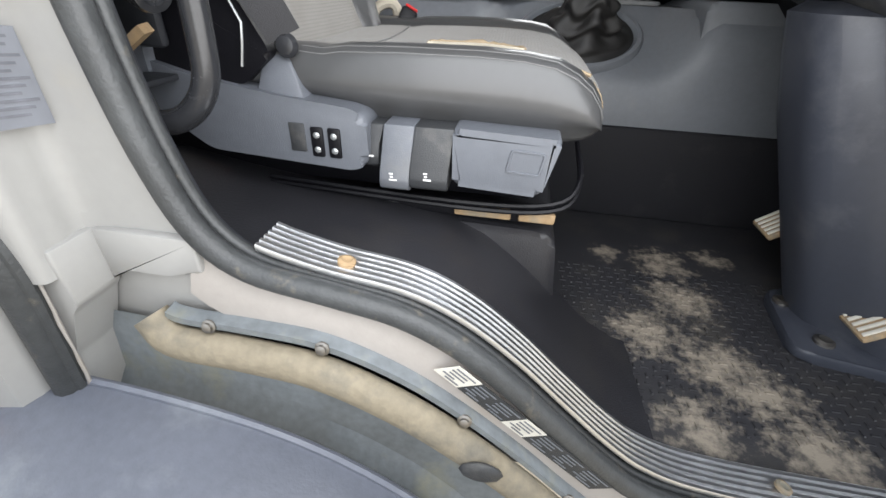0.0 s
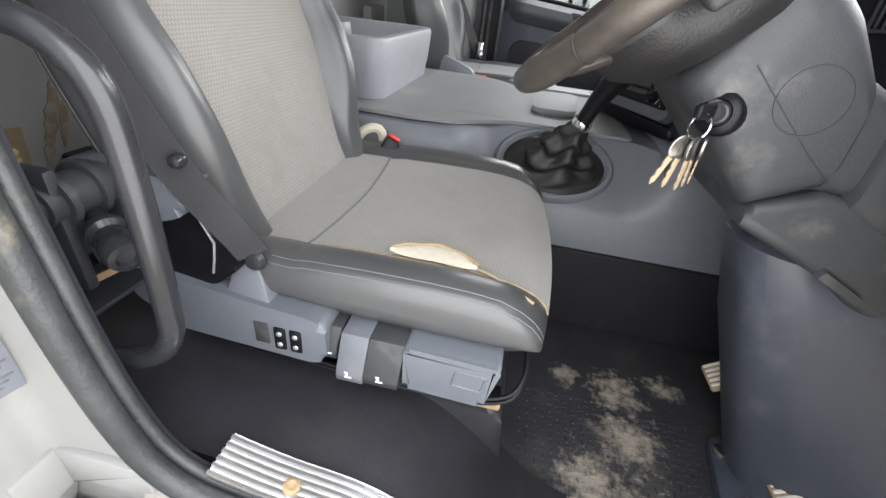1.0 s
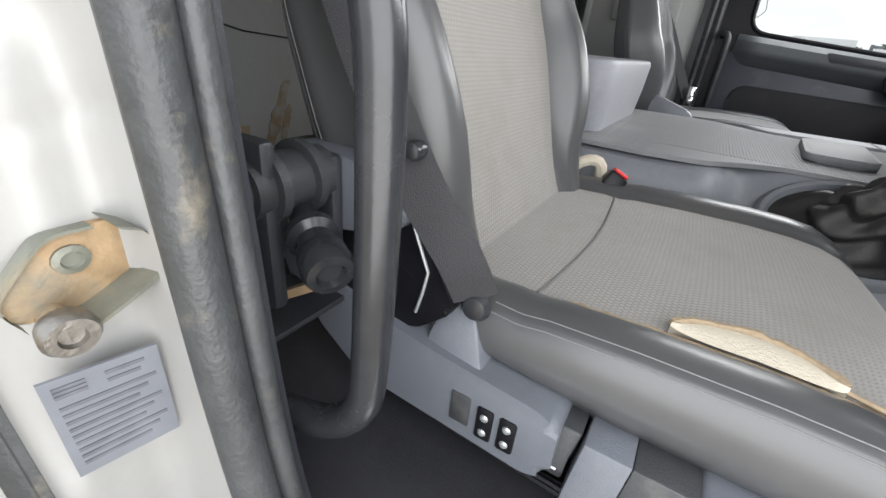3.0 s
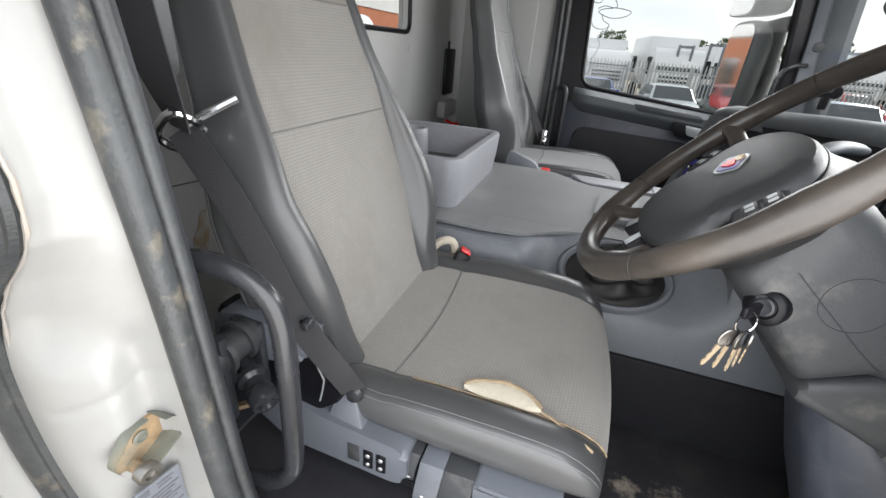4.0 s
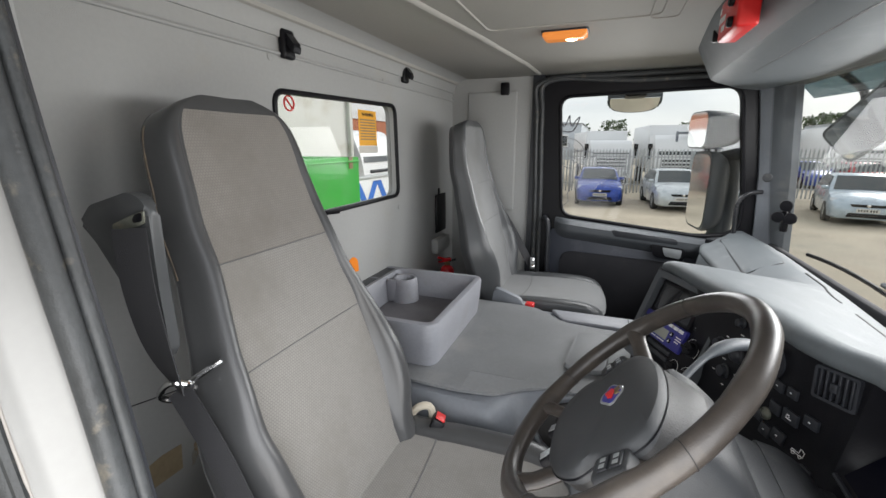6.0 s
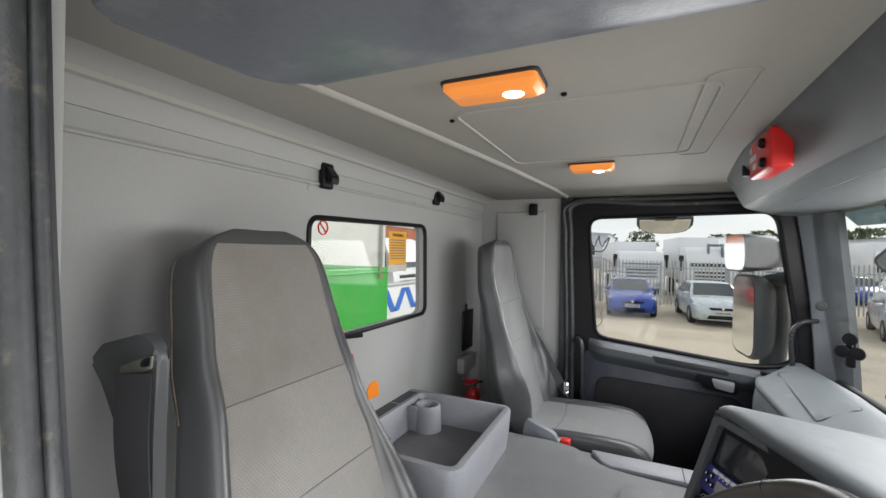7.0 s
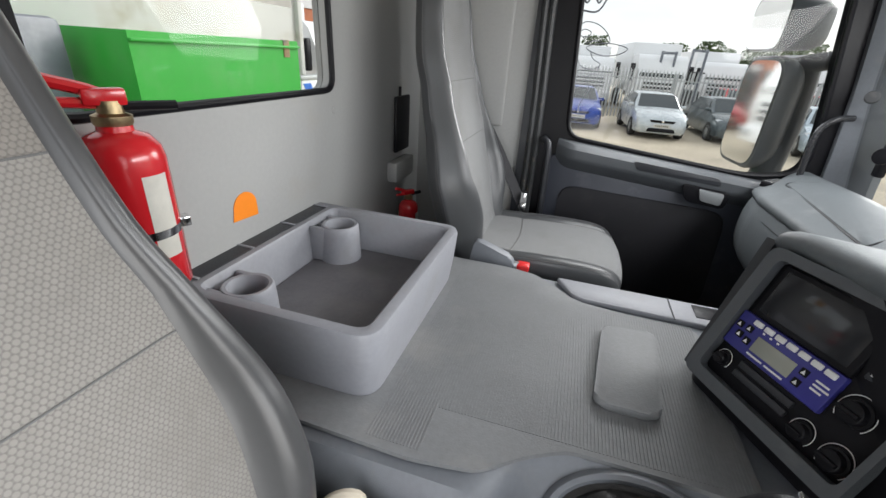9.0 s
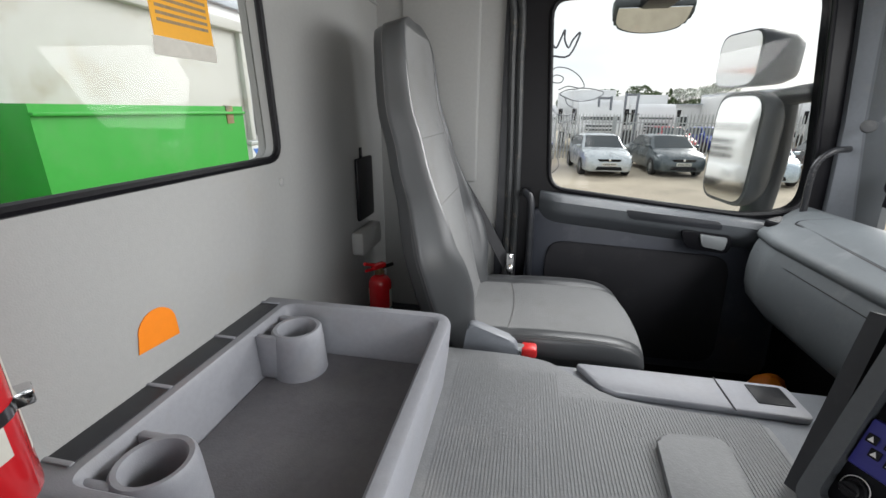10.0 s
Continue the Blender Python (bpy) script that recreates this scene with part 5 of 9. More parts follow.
# overhead shelf across the windscreen with bins, and the red box on it
shelf = thing("overhead_shelf", (1.4, 1.24, 1.43), "grey overhead storage shelf above the windscreen", "shelf")
bm = bm_new()
rows = []
for k in range(33):
    y = 0.14 + 2.18 * k / 32
    end_ = 0.22 * max(0.0, (y - 1.93) / 0.39) ** 1.6
    xt, xl = 1.172 + 0.10 * max(0.0, y - 1.35) ** 1.2 + end_, 1.252 + 0.036 * max(0.0, y - 1.0) + end_
    rows.append([(xt, y, 1.576), (xt + 0.003, y, 1.566), (xl - 0.006, y, 1.468), (xl, y, 1.460), (xl + 0.010, y, 1.456), (max(1.40, xl + 0.03), y, 1.446), (1.74, y, 1.462), (1.78, y, 1.576)])
rings(bm, rows)
part("body", bm, M["dash"], shelf, crease=30)
bm = bm_new()
tube(bm, [(1.252 + 0.036 * max(0.0, y - 1.0) + 0.10, y, 1.4505) for y in (0.3, 0.8, 1.2, 1.6, 1.9)], 0.003, 6)
part("joint", bm, M["black"], shelf)
for y0, y1 in ((0.26, 0.60), (0.66, 1.02)):
    bm = bm_new()
    prism(bm, [(1.186, 1.552), (1.236, 1.484), (1.256, 1.494), (1.206, 1.560)], "y", y0, y1, 0.004)
    part("bin", bm, M["black"], shelf, "dark open bin")
bm = bm_new()
box(bm, (1.196, 1.488, 1.515), (1.224, 1.508, 1.552), 0.004)
part("latch", bm, M["black"], shelf, "small black latch")
box_r = thing("red_box", (1.215, 1.1, 1.44), "small red plastic box with black knobs under the shelf", "box")
bm = bm_new()
box(bm, (1.165, 1.062, 1.464), (1.212, 1.250, 1.562), 0.008, 3)
part("case", bm, M["redp"], box_r)
for y, z in ((1.10, 1.484), (1.11, 1.532)):
    bm = bm_new()
    lathe(bm, [(0.012, 0), (0.012, 0.008), (0.009, 0.011)], (1.164, y, z), (-1, 0, 0), 14)
    part("knob", bm, M["black"], box_r, "black knob")
bm = bm_new()
bars(bm, (1.1636, 1.238, 1.545), (0, -0.06, 0), (0, 0, -0.02), [(0.0, 0.2, 0), (0.0, 1.0, 1.2), (0.5, 1.0, 2.4)], 0.0005, 0.7)
part("marks", bm, M["legend"], box_r, smooth=False)
bm = bm_new()
box(bm, (1.175, 1.10, 1.560), (1.205, 1.125, 1.60), 0.004)
part("clip", bm, M["silver"], box_r)

# ---- grab handle by the driver's door ----
grab = thing("grab_handle", (0.40, 0.10, 0.388), "black bent tube grab handle by the doorway", "grab handle")
bm = bm_new()
tube(bm, smooth_line([(0.40, 0.100, 0.715), (0.43, 0.112, 0.716), (0.475, 0.118, 0.705), (0.506, 0.120, 0.672), (0.512, 0.120, 0.60), (0.508, 0.120, 0.47), (0.500, 0.119, 0.425), (0.472, 0.116, 0.396), (0.43, 0.110, 0.388), (0.40, 0.10, 0.388)], 6), 0.0122, 14)
part("tube", bm, M["gloss"], grab)
for z in (0.715, 0.388):
    bm = bm_new()
    lathe(bm, [(0.024, 0.0), (0.024, 0.004), (0.018, 0.008), (0.013, 0.020)], (0.402, 0.104, z), (1, 0.1, 0), 18)
    part("flange", bm, M["dark"], grab, "round end flange")

# belt reel and lock pin behind the seat
REEL = Matrix.Translation((0.022, -0.010, 0.030))
reel = thing("belt_reel", (0.36, 0.16, 0.40), "belt reel with a metal drum on a bracket", "belt reel")
bm = bm_new()
box(bm, (0.31, 0.135, 0.405), (0.385, 0.25, 0.412), 0.002)
part("bracket", bm, M["dark"], reel, "dark steel bracket")
bm = bm_new()
box(bm, (0.318, 0.15, 0.412), (0.372, 0.165, 0.55), 0.006)
box(bm, (0.318, 0.215, 0.412), (0.372, 0.23, 0.53), 0.006)
bm.transform(REEL)
part("frame", bm, M["dark"], reel, "dark reel frame")
bm = bm_new()
cyl(bm, (0.352, 0.145, 0.512), (0.352, 0.22, 0.512), 0.023, n=24)
cyl(bm, (0.352, 0.134, 0.512), (0.352, 0.146, 0.512), 0.016, n=20)
cyl(bm, (0.352, 0.160, 0.512), (0.352, 0.168, 0.512), 0.030, n=24)
cyl(bm, (0.352, 0.195, 0.512), (0.352, 0.203, 0.512), 0.030, n=24)
bm.transform(REEL)
part("drum", bm, M["column"], reel, "dark steel drum")
bm = bm_new()
lathe(bm, [(0.012, 0.0), (0.013, 0.022), (0.019, 0.027), (0.020, 0.036), (0.015, 0.041), (0.015, 0.052), (0.0185, 0.056), (0.0195, 0.072), (0.017, 0.079), (0.011, 0.080), (0.009, 0.075), (0.003, 0.075)], (0.362, 0.190, 0.486), (0.80, -0.42, -0.20), 22)
bm.transform(REEL)
part("knob", bm, M["gloss"], reel, "black round knob")
bm = bm_new()
rings(bm, [[(0.322, 0.158, 0.402), (0.324, 0.170, 0.404), (0.322, 0.166, 0.412), (0.320, 0.154, 0.410)], [(0.415, 0.162, 0.462), (0.417, 0.174, 0.464), (0.415, 0.170, 0.472), (0.413, 0.158, 0.470)]])
part("catch", bm, M["rust"], reel, "rusty catch bar")
for k in range(6):
    bm = bm_new()
    tube(bm, [(0.222, 0.212, 0.500 + 0.0095 * k), (0.268, 0.212, 0.508 + 0.0095 * k)], 0.0036, 6)
    part("spring_coil", bm, M["rust"], reel, "rusty spring coil")

# ---- gear lever ----
gear = thing("gear_lever", (0.90, 0.87, 0.42), "gear lever in a wrinkled black leather boot", "gear lever")
R0 = pose(0.915, 0.904, 0.416, 43, 0, 0)
bm = bm_new()
n = 48
oval = [(math.cos(2 * math.pi * k / n), math.sin(2 * math.pi * k / n)) for k in range(n)]
rings(bm, [[R0 @ Vector((rx * c, ry * s_, z)) for c, s_ in oval] for rx, ry, z in ((0.150, 0.102, -0.02), (0.148, 0.100, 0.004), (0.141, 0.094, 0.012), (0.132, 0.086, 0.013), (0.127, 0.081, 0.006), (0.124, 0.079, 0.0))], True, False)
part("surround", bm, M["grey"], gear, "moulded grey plastic surround")
bm = bm_new()
rows = []
for k in range(31):
    t = k / 30
    c = (R0 @ Vector((0, 0, 0.003))).lerp(Vector((0.945, 0.852, 0.535)), t ** 1.15)
    rot = pose(0, 0, 0, 43 * (1 - t) + 15 * t, 16 * t, 0).to_3x3()
    r = 1 - 0.84 * t ** 0.62
    row = []
    for c_, s_ in oval:
        a = math.atan2(s_, c_)
        f = 1 + math.sin(math.pi * t) * (0.09 * math.sin(3 * a + 4.0 * t + 0.6) + 0.06 * math.sin(7 * a - 5 * t)) + 0.13 * math.sin(22 * t + 1.8 * math.sin(2 * a + 0.5)) * math.sin(math.pi * t) ** 0.6
        row.append(c + rot @ Vector((0.126 * r * f * c_, 0.081 * r * f * s_, 0.012 * math.sin(math.pi * t) * math.sin(5 * a + 2))))
    rows.append(row)
rings(bm, rows)
part("boot", bm, M["bootm"], gear, "wrinkled black leather boot")
bm = bm_new()
lathe(bm, [(0.022, 0), (0.024, 0.008), (0.022, 0.016)], (0.946, 0.851, 0.530), (0.4, -0.2, 1), 16)
part("collar", bm, M["chrome"], gear, "chrome collar")
bm = bm_new()
tube(bm, smooth_line([(0.948, 0.850, 0.535), (0.966, 0.840, 0.588), (0.990, 0.826, 0.638), (1.020, 0.808, 0.676)], 5), [0.017, 0.017, 0.018, 0.018, 0.019, 0.020, 0.021, 0.022, 0.023, 0.024, 0.025, 0.026, 0.026, 0.026, 0.024, 0.016], 14)
part("knob", bm, M["black"], gear, "black grip")
bm = bm_new()
box(bm, (-0.016, -0.012, 0), (0.016, 0.012, 0.006), 0.003, m=Matrix.Translation((1.008, 0.806, 0.690)) @ pose(0, 0, 0, 10, 35, 0))
part("cap", bm, M["chrome"], gear, "chrome cap")

# ---- steering column and wheel ----
WC, WR = Vector((0.962, 0.455, 0.826)), 0.2195
WM = Matrix.Translation(WC) @ pose(0, 0, 0, 0, -44.7, 0) @ pose(0, 0, 0, -2.9, 0, 0)     # local x: up the wheel, y: across the cab, z: towards the driver
wheel = thing("steering_wheel", tuple(WC), "worn dark brown leather steering wheel with four spokes", "steering wheel")
bm = bm_new()
n = 96
pts = [WM @ Vector((WR * math.cos(2 * math.pi * k / n), WR * math.sin(2 * math.pi * k / n), 0)) for k in range(n)]
SPOKES = (81, 146, 206, 271)
rad = []
for k in range(n):
    near = min(abs((360 * k / n - a + 180) % 360 - 180) for a in SPOKES)
    rad.append(0.0160 + 0.0022 * math.exp(-(near / 9) ** 2) + 0.0004 * math.sin(0.9 * k))
tube(bm, pts, rad, 16, closed=True)
part("rim", bm, M["leather"], wheel, "worn brown leather rim")
# stitched joints where the leather meets on the rim
for a in (48, 124, 228, 292):
    bm = bm_new()
    d, e = Vector((math.cos(radians(a)), math.sin(radians(a)), 0)), Vector((-math.sin(radians(a)), math.cos(radians(a)), 0))
    tube(bm, [WM @ (d * (WR + 0.0168 * math.cos(q)) + Vector((0, 0, 0.0168 * math.sin(q))) + e * 0.003 * math.sin(q)) for q in (k * math.pi / 10 for k in range(20))], 0.0006, 5, closed=True)
    part("rim_joint", bm, M["bootm"], wheel, "stitched leather joint")
for a in SPOKES:
    d = Vector((math.cos(radians(a)), math.sin(radians(a)), 0))
    low_ = 100 < a < 260
    r0 = 0.085 if low_ else 0.105
    bm = bm_new()
    sp = smooth_line([d * r0 + Vector((0, 0, -0.046)), d * (r0 + 0.04) + Vector((0, 0, -0.036)), d * 0.181 + Vector((0, 0, -0.018)), d * 0.202 + Vector((0, 0, -0.006)), d * 0.221], 5)
    tube(bm, [WM @ q for q in sp], [0.020 - 0.005 * math.sin(math.pi * k / (len(sp) - 1)) for k in range(len(sp))], 14, flat=0.62)
    part("spoke", bm, M["leather"], wheel, "leather-covered spoke")
half = [(0.066, 0.0), (0.060, 0.060), (0.038, 0.110), (0.004, 0.127), (-0.046, 0.114), (-0.086, 0.121), (-0.124, 0.094), (-0.145, 0.042)]
hub = half + [(x, -y) for x, y in reversed(half[1:])]
ring = smooth_line([(x, y, 0) for x, y in hub], 6, True)
bm = bm_new()
rings(bm, [[WM @ Vector((p.x * s, p.y * s, z)) for p in ring] for s, z in ((0.98, -0.030), (1.0, -0.018), (0.985, -0.010), (0.94, -0.004), (0.75, 0.001), (0.4, 0.004), (0.05, 0.005))])
part("hub_pad", bm, M["hub"], wheel, "dark grey moulded hub pad")
# shroud behind the pad, round and tapering to the column
bm = bm_new()
rows = []
for s, r, z in ((0.0, 0.0, -0.020), (0.08, 0.12, -0.026), (0.35, 0.122, -0.046), (0.75, 0.118, -0.064), (1.0, 0.110, -0.074), (1.0, 0.090, -0.090)):
    row = []
    for p in ring:
        q = Vector((p.x, p.y, 0))
        d = (q - Vector((-0.02, 0, 0))).normalized() * r + Vector((-0.02, 0, 0))
        m_ = q * 0.99 * (1 - s) + d * s
        row.append(WM @ Vector((m_.x, m_.y, z)))
    rows.append(row)
rings(bm, rows)
part("shroud", bm, M["bootm"], wheel, "dark plastic shroud behind the hub")
bm = bm_new()
tube(bm, [WM @ Vector((p.x * 1.004, p.y * 1.004, -0.019)) for p in ring], 0.0014, 6, closed=True)
part("pad_joint", bm, M["black"], wheel)
# emblem: a silver three-lobed frame, blue ground and a red and gold device
BC = (-0.012, 0.0)
lobes = [(1 + 0.10 * math.cos(4 * a) + 0.06 * math.cos(2 * a)) for a in (k * math.pi / 18 for k in range(36))]
for nm, sx, sy, z0, z1, mm in (("badge", 0.0190, 0.0290, 0.000, 0.0060, "silver"), ("emblem_ground", 0.0155, 0.0245, 0.0058, 0.0068, "blue")):
    bm = bm_new()
    rings(bm, [[WM @ Vector((BC[0] + sx * f * s * math.cos(k * math.pi / 18), BC[1] + sy * f * s * math.sin(k * math.pi / 18), z)) for k, f in enumerate(lobes)] for s, z in ((1.0, z0), (1.0, z1 - 0.001), (0.95, z1), (0.05, z1))])
    part(nm, bm, M[mm], wheel, "lobed emblem frame" if nm == "badge" else "")
bm = bm_new()
rings(bm, [[WM @ Vector((BC[0] - 0.001 + 0.008 * s * math.cos(a) * (1 + 0.25 * math.sin(3 * a)), 0.013 * s * math.sin(a) * (1 + 0.15 * math.cos(5 * a)), z)) for a in (k * math.pi / 10 for k in range(20))] for s, z in ((1.0, 0.0066), (1.0, 0.0080), (0.05, 0.0084))])
part("emblem_shape", bm, M["redp"], wheel)
bm = bm_new()
prism(bm, [(0.003, -0.009), (0.013, -0.010), (0.008, -0.005), (0.014, 0.0), (0.008, 0.005), (0.013, 0.010), (0.003, 0.009)], "z", 0.0068, 0.0082)
bm.transform(WM @ Matrix.Translation((BC[0] + 0.004, 0, 0)))
part("emblem_crown", bm, M["brass"], wheel, smooth=False)
# switch pods beside the hub
for sy in (1, -1):
    pm = WM @ Matrix.Translation((-0.022, sy * 0.140, -0.014)) @ pose(0, 0, 0, 0, 0, sy * 10)
    bm = bm_new()
    box(bm, (-0.030, -0.021, -0.030), (0.026, 0.021, 0.006), 0.007, 3, m=pm)
    pod = part("switch_pod", bm, M["hub"], wheel, "dark switch pod beside the hub")
    for k in range(2):
        bm = bm_new()
        box(bm, (-0.018 + 0.021 * k, -0.013, 0.005), (-0.001 + 0.021 * k, 0.013, 0.0085), 0.002, m=pm)
        part("button", bm, M["dark"], pod, "dark button with a pale picture")
        bm = bm_new()
        for q in range(2):
            box(bm, (-0.014 + 0.021 * k, -0.009 + 0.011 * q, 0.0084), (-0.005 + 0.021 * k, -0.002 + 0.011 * q, 0.0090), 0.0005, m=pm)
        part("pictogram", bm, M["silver"], pod, smooth=False)
# slotted switches on the lower spokes
for a in (163, 189):
    d = Vector((math.cos(radians(a)), math.sin(radians(a)), 0))
    pm = WM @ Matrix.Translation(d * 0.158 + Vector((0, 0, -0.018))) @ pose(0, 0, 0, 0, 0, a)
    bm = bm_new()
    box(bm, (-0.017, -0.012, -0.012), (0.017, 0.012, 0.004), 0.004, m=pm)
    sw = part("spoke_switch", bm, M["black"], wheel, "black switch beside the lower spoke")
    for k in range(3):
        bm = bm_new()
        box(bm, (-0.013, -0.0085 + 0.0062 * k, 0.0035), (0.013, -0.0048 + 0.0062 * k, 0.0055), 0.001, m=pm)
        part("bar", bm, M["silver"], sw)

col = thing("steering_column", (1.15, 0.5, 0.45), "grey plastic steering column cover", "steering column")


def cover(name, stations, label, m="column"):
    """A cover lofted along the column: stations of (lower x, z), (upper x, z), two sides y, corner radius."""
    bm = bm_new()
    rows = []
    for (xa, za), (xb, zb), y0, y1, r in stations:
        h = math.hypot(xb - xa, zb - za)
        rows.append([(xa + (xb - xa) * p.y / h, p.x, za + (zb - za) * p.y / h) for p in fillet([(y0, 0), (y1, 0), (y1, h), (y0, h)], r, 6)])
    rings(bm, rows)
    return part(name, bm, M[m], col, label)


cover("upper_cover", [((0.972, 0.706), (1.034, 0.806), 0.384, 0.582, 0.030), ((0.974, 0.694), (1.044, 0.820), 0.374, 0.592, 0.036), ((0.980, 0.684), (1.054, 0.822), 0.367, 0.599, 0.040), ((1.030, 0.632), (1.082, 0.808), 0.366, 0.600, 0.044), ((1.084, 0.574), (1.108, 0.786), 0.366, 0.600, 0.046), ((1.092, 0.570), (1.114, 0.780), 0.366, 0.600, 0.046), ((1.126, 0.588), (1.130, 0.758), 0.366, 0.600, 0.044), ((1.156, 0.606), (1.150, 0.728), 0.367, 0.599, 0.036), ((1.162, 0.616), (1.156, 0.716), 0.374, 0.592, 0.030)], "scuffed grey upper cover")
cover("collar", [((1.140, 0.600), (1.138, 0.735), 0.374, 0.594, 0.036), ((1.205, 0.596), (1.200, 0.706), 0.374, 0.594, 0.036)], "dark plastic collar")
cover("joint_cover", [((1.188, 0.592), (1.184, 0.702), 0.374, 0.594, 0.032), ((1.192, 0.584), (1.190, 0.712), 0.364, 0.604, 0.036), ((1.222, 0.566), (1.222, 0.704), 0.362, 0.606, 0.036), ((1.250, 0.556), (1.250, 0.688), 0.362, 0.606, 0.036), ((1.272, 0.560), (1.274, 0.664), 0.364, 0.604, 0.032), ((1.284, 0.570), (1.286, 0.648), 0.372, 0.596, 0.026), ((1.34, 0.575), (1.34, 0.64), 0.38, 0.59, 0.02)], "dark plastic joint cover")
bm = bm_new()
tube(bm, [(1.030, 0.3656, 0.726), (1.070, 0.3656, 0.690), (1.120, 0.3656, 0.646), (1.158, 0.3666, 0.616)], 0.0006, 6)
part("joint", bm, M["dark"], col)
cover("lower_cover", [((1.094, 0.550), (1.094, 0.570), 0.374, 0.592, 0.008), ((1.100, 0.546), (1.100, 0.580), 0.369, 0.597, 0.014), ((1.166, 0.518), (1.166, 0.606), 0.369, 0.597, 0.020), ((1.225, 0.492), (1.225, 0.598), 0.369, 0.597, 0.020), ((1.266, 0.464), (1.266, 0.586), 0.369, 0.597, 0.020), ((1.34, 0.43), (1.34, 0.57), 0.375, 0.59, 0.020)], "grey lower cover")
bm = bm_new()
prism(bm, [(1.205, 0.516), (1.262, 0.488), (1.258, 0.478), (1.200, 0.506)], "y", 0.360, 0.380)
part("finger_ledge", bm, M["column"], col)
bm = bm_new()
kl = Vector((1.013, 0.366, 0.676))
lathe(bm, [(0.024, -0.02), (0.024, -0.002), (0.021, 0.002), (0.015, 0.004), (0.013, 0.001), (0.004, 0.001)], kl, (-0.55, -0.75, 0.15), 22)
lock = part("ignition_lock", bm, M["black"], col, "round ignition lock")
bm = bm_new()
lathe(bm, [(0.011, 0.000), (0.0112, 0.003), (0.009, 0.0042), (0.006, 0.003), (0.002, 0.003)], kl, (-0.55, -0.75, 0.15), 18)
part("lock_ring", bm, M["dark"], lock, "dull metal lock barrel")
# ribbed round seal on the column side
bm = bm_new()
tube(bm, [Vector((1.096 + 0.035 * math.cos(a), 0.3655, 0.700 + 0.035 * math.sin(a))) for a in (k * math.pi / 16 for k in range(32))], 0.0008, 5, closed=True)
part("side_cap", bm, M["column"], col)
# wiper stalk with its thick grip
bm = bm_new()
tube(bm, smooth_line([(1.060, 0.585, 0.785), (1.115, 0.655, 0.815), (1.160, 0.695, 0.828), (1.212, 0.728, 0.824)], 5), [0.007] * 6 + [0.009, 0.012, 0.014, 0.0145, 0.015, 0.015, 0.0155, 0.0155, 0.014, 0.010], 14, flat=0.7)
part("stalk", bm, M["housing"], col, "grey wiper stalk")

# keys hanging in the lock
keys = thing("key_bunch", tuple(kl), "bunch of keys with dark heads hanging in the lock", "keys")
bm = bm_new()
box(bm, (-0.022, -0.004, -0.008), (0.010, 0.004, 0.008), 0.003, m=Matrix.Translation(kl + Vector((-0.018, -0.022, 0.004))) @ pose(0, 0, 0, 0, 0, 45))
part("ignition_key", bm, M["black"], keys, "black key head in the lock")
bm = bm_new()
rc = kl + Vector((-0.024, -0.032, -0.010))
tube(bm, [rc + Vector((0.012 * math.cos(a), 0.005 * math.cos(a), 0.014 * math.sin(a))) for a in (k * math.pi / 12 for k in range(24))], 0.0012, 6, closed=True)
part("ring", bm, M["chrome"], keys)
for k in range(5):
    ang = -28 + 13 * k
    m = Matrix.Translation(rc + Vector((-0.010 + 0.005 * k, -0.004 + 0.004 * (k % 2), -0.010))) @ pose(0, 0, 0, 0, ang * -0.8, 20 + 12 * k) @ Matrix.Scale(0.82, 4)
    bm = bm_new()
    rings(bm, [[m @ Vector((0.011 * s * math.cos(a), y, -0.016 + 0.016 * s * math.sin(a))) for a in (j * math.pi / 8 for j in range(16))] for s, y in ((0.9, -0.0022), (1.0, -0.0012), (1.0, 0.0012), (0.9, 0.0022))])
    head = part("key", bm, M["dark" if k % 2 else "metal"], keys, "key with a worn head")
    bm = bm_new()
    prism(bm, [(-0.004, -0.03), (0.004, -0.03), (0.004, -0.066), (0.0, -0.072), (-0.004, -0.064), (-0.002, -0.058), (-0.004, -0.052), (-0.002, -0.046), (-0.004, -0.04)], "y", -0.001, 0.001)
    bm.transform(m)
    part("blade", bm, M["worn"], head, "worn key blade", smooth=False)

# column foot cover and pedals
foot = thing("column_cover", (1.36, 0.46, 0.0), "dark blue-grey plastic cover at the foot of the column", "column cover")
bm = bm_new()
rows = []
for z, x0, x1, y0, y1 in ((0.018, 1.342, 1.62, 0.395, 0.505), (0.06, 1.326, 1.62, 0.392, 0.515), (0.20, 1.268, 1.61, 0.385, 0.528), (0.35, 1.202, 1.59, 0.385, 0.535), (0.45, 1.166, 1.56, 0.392, 0.535), (0.498, 1.150, 1.54, 0.405, 0.530), (0.512, 1.165, 1.52, 0.42, 0.52)):
    rows.append([(p.x, p.y, z) for p in fillet([(x0, y0 + 0.035), (x0 + 0.045, y0), (1.48, y0 - 0.06 - 0.1 * (0.5 - z)), (x1, y0 - 0.06 - 0.1 * (0.5 - z)), (x1, y1), (x0, y1)], 0.03, 4)])
rings(bm, rows)
part("shell", bm, M["navy"], foot)
bm = bm_new()
prism(bm, fillet([(1.295, 0.345), (1.62, 0.28), (1.62, 0.525), (1.325, 0.525)], 0.03), "z", 0.0, 0.022, 0.006)
flange = part("flange", bm, M["navy"], foot, "flat bolted flange")
for at in ((1.335, 0.478, 0.022), (1.352, 0.372, 0.022)):
    bm = bm_new()
    lathe(bm, [(0.016, 0), (0.016, 0.005), (0.010, 0.008), (0.004, 0.006)], at, (0, 0, 1), 14)
    part("bolt", bm, M["metal"], flange, "bolt")
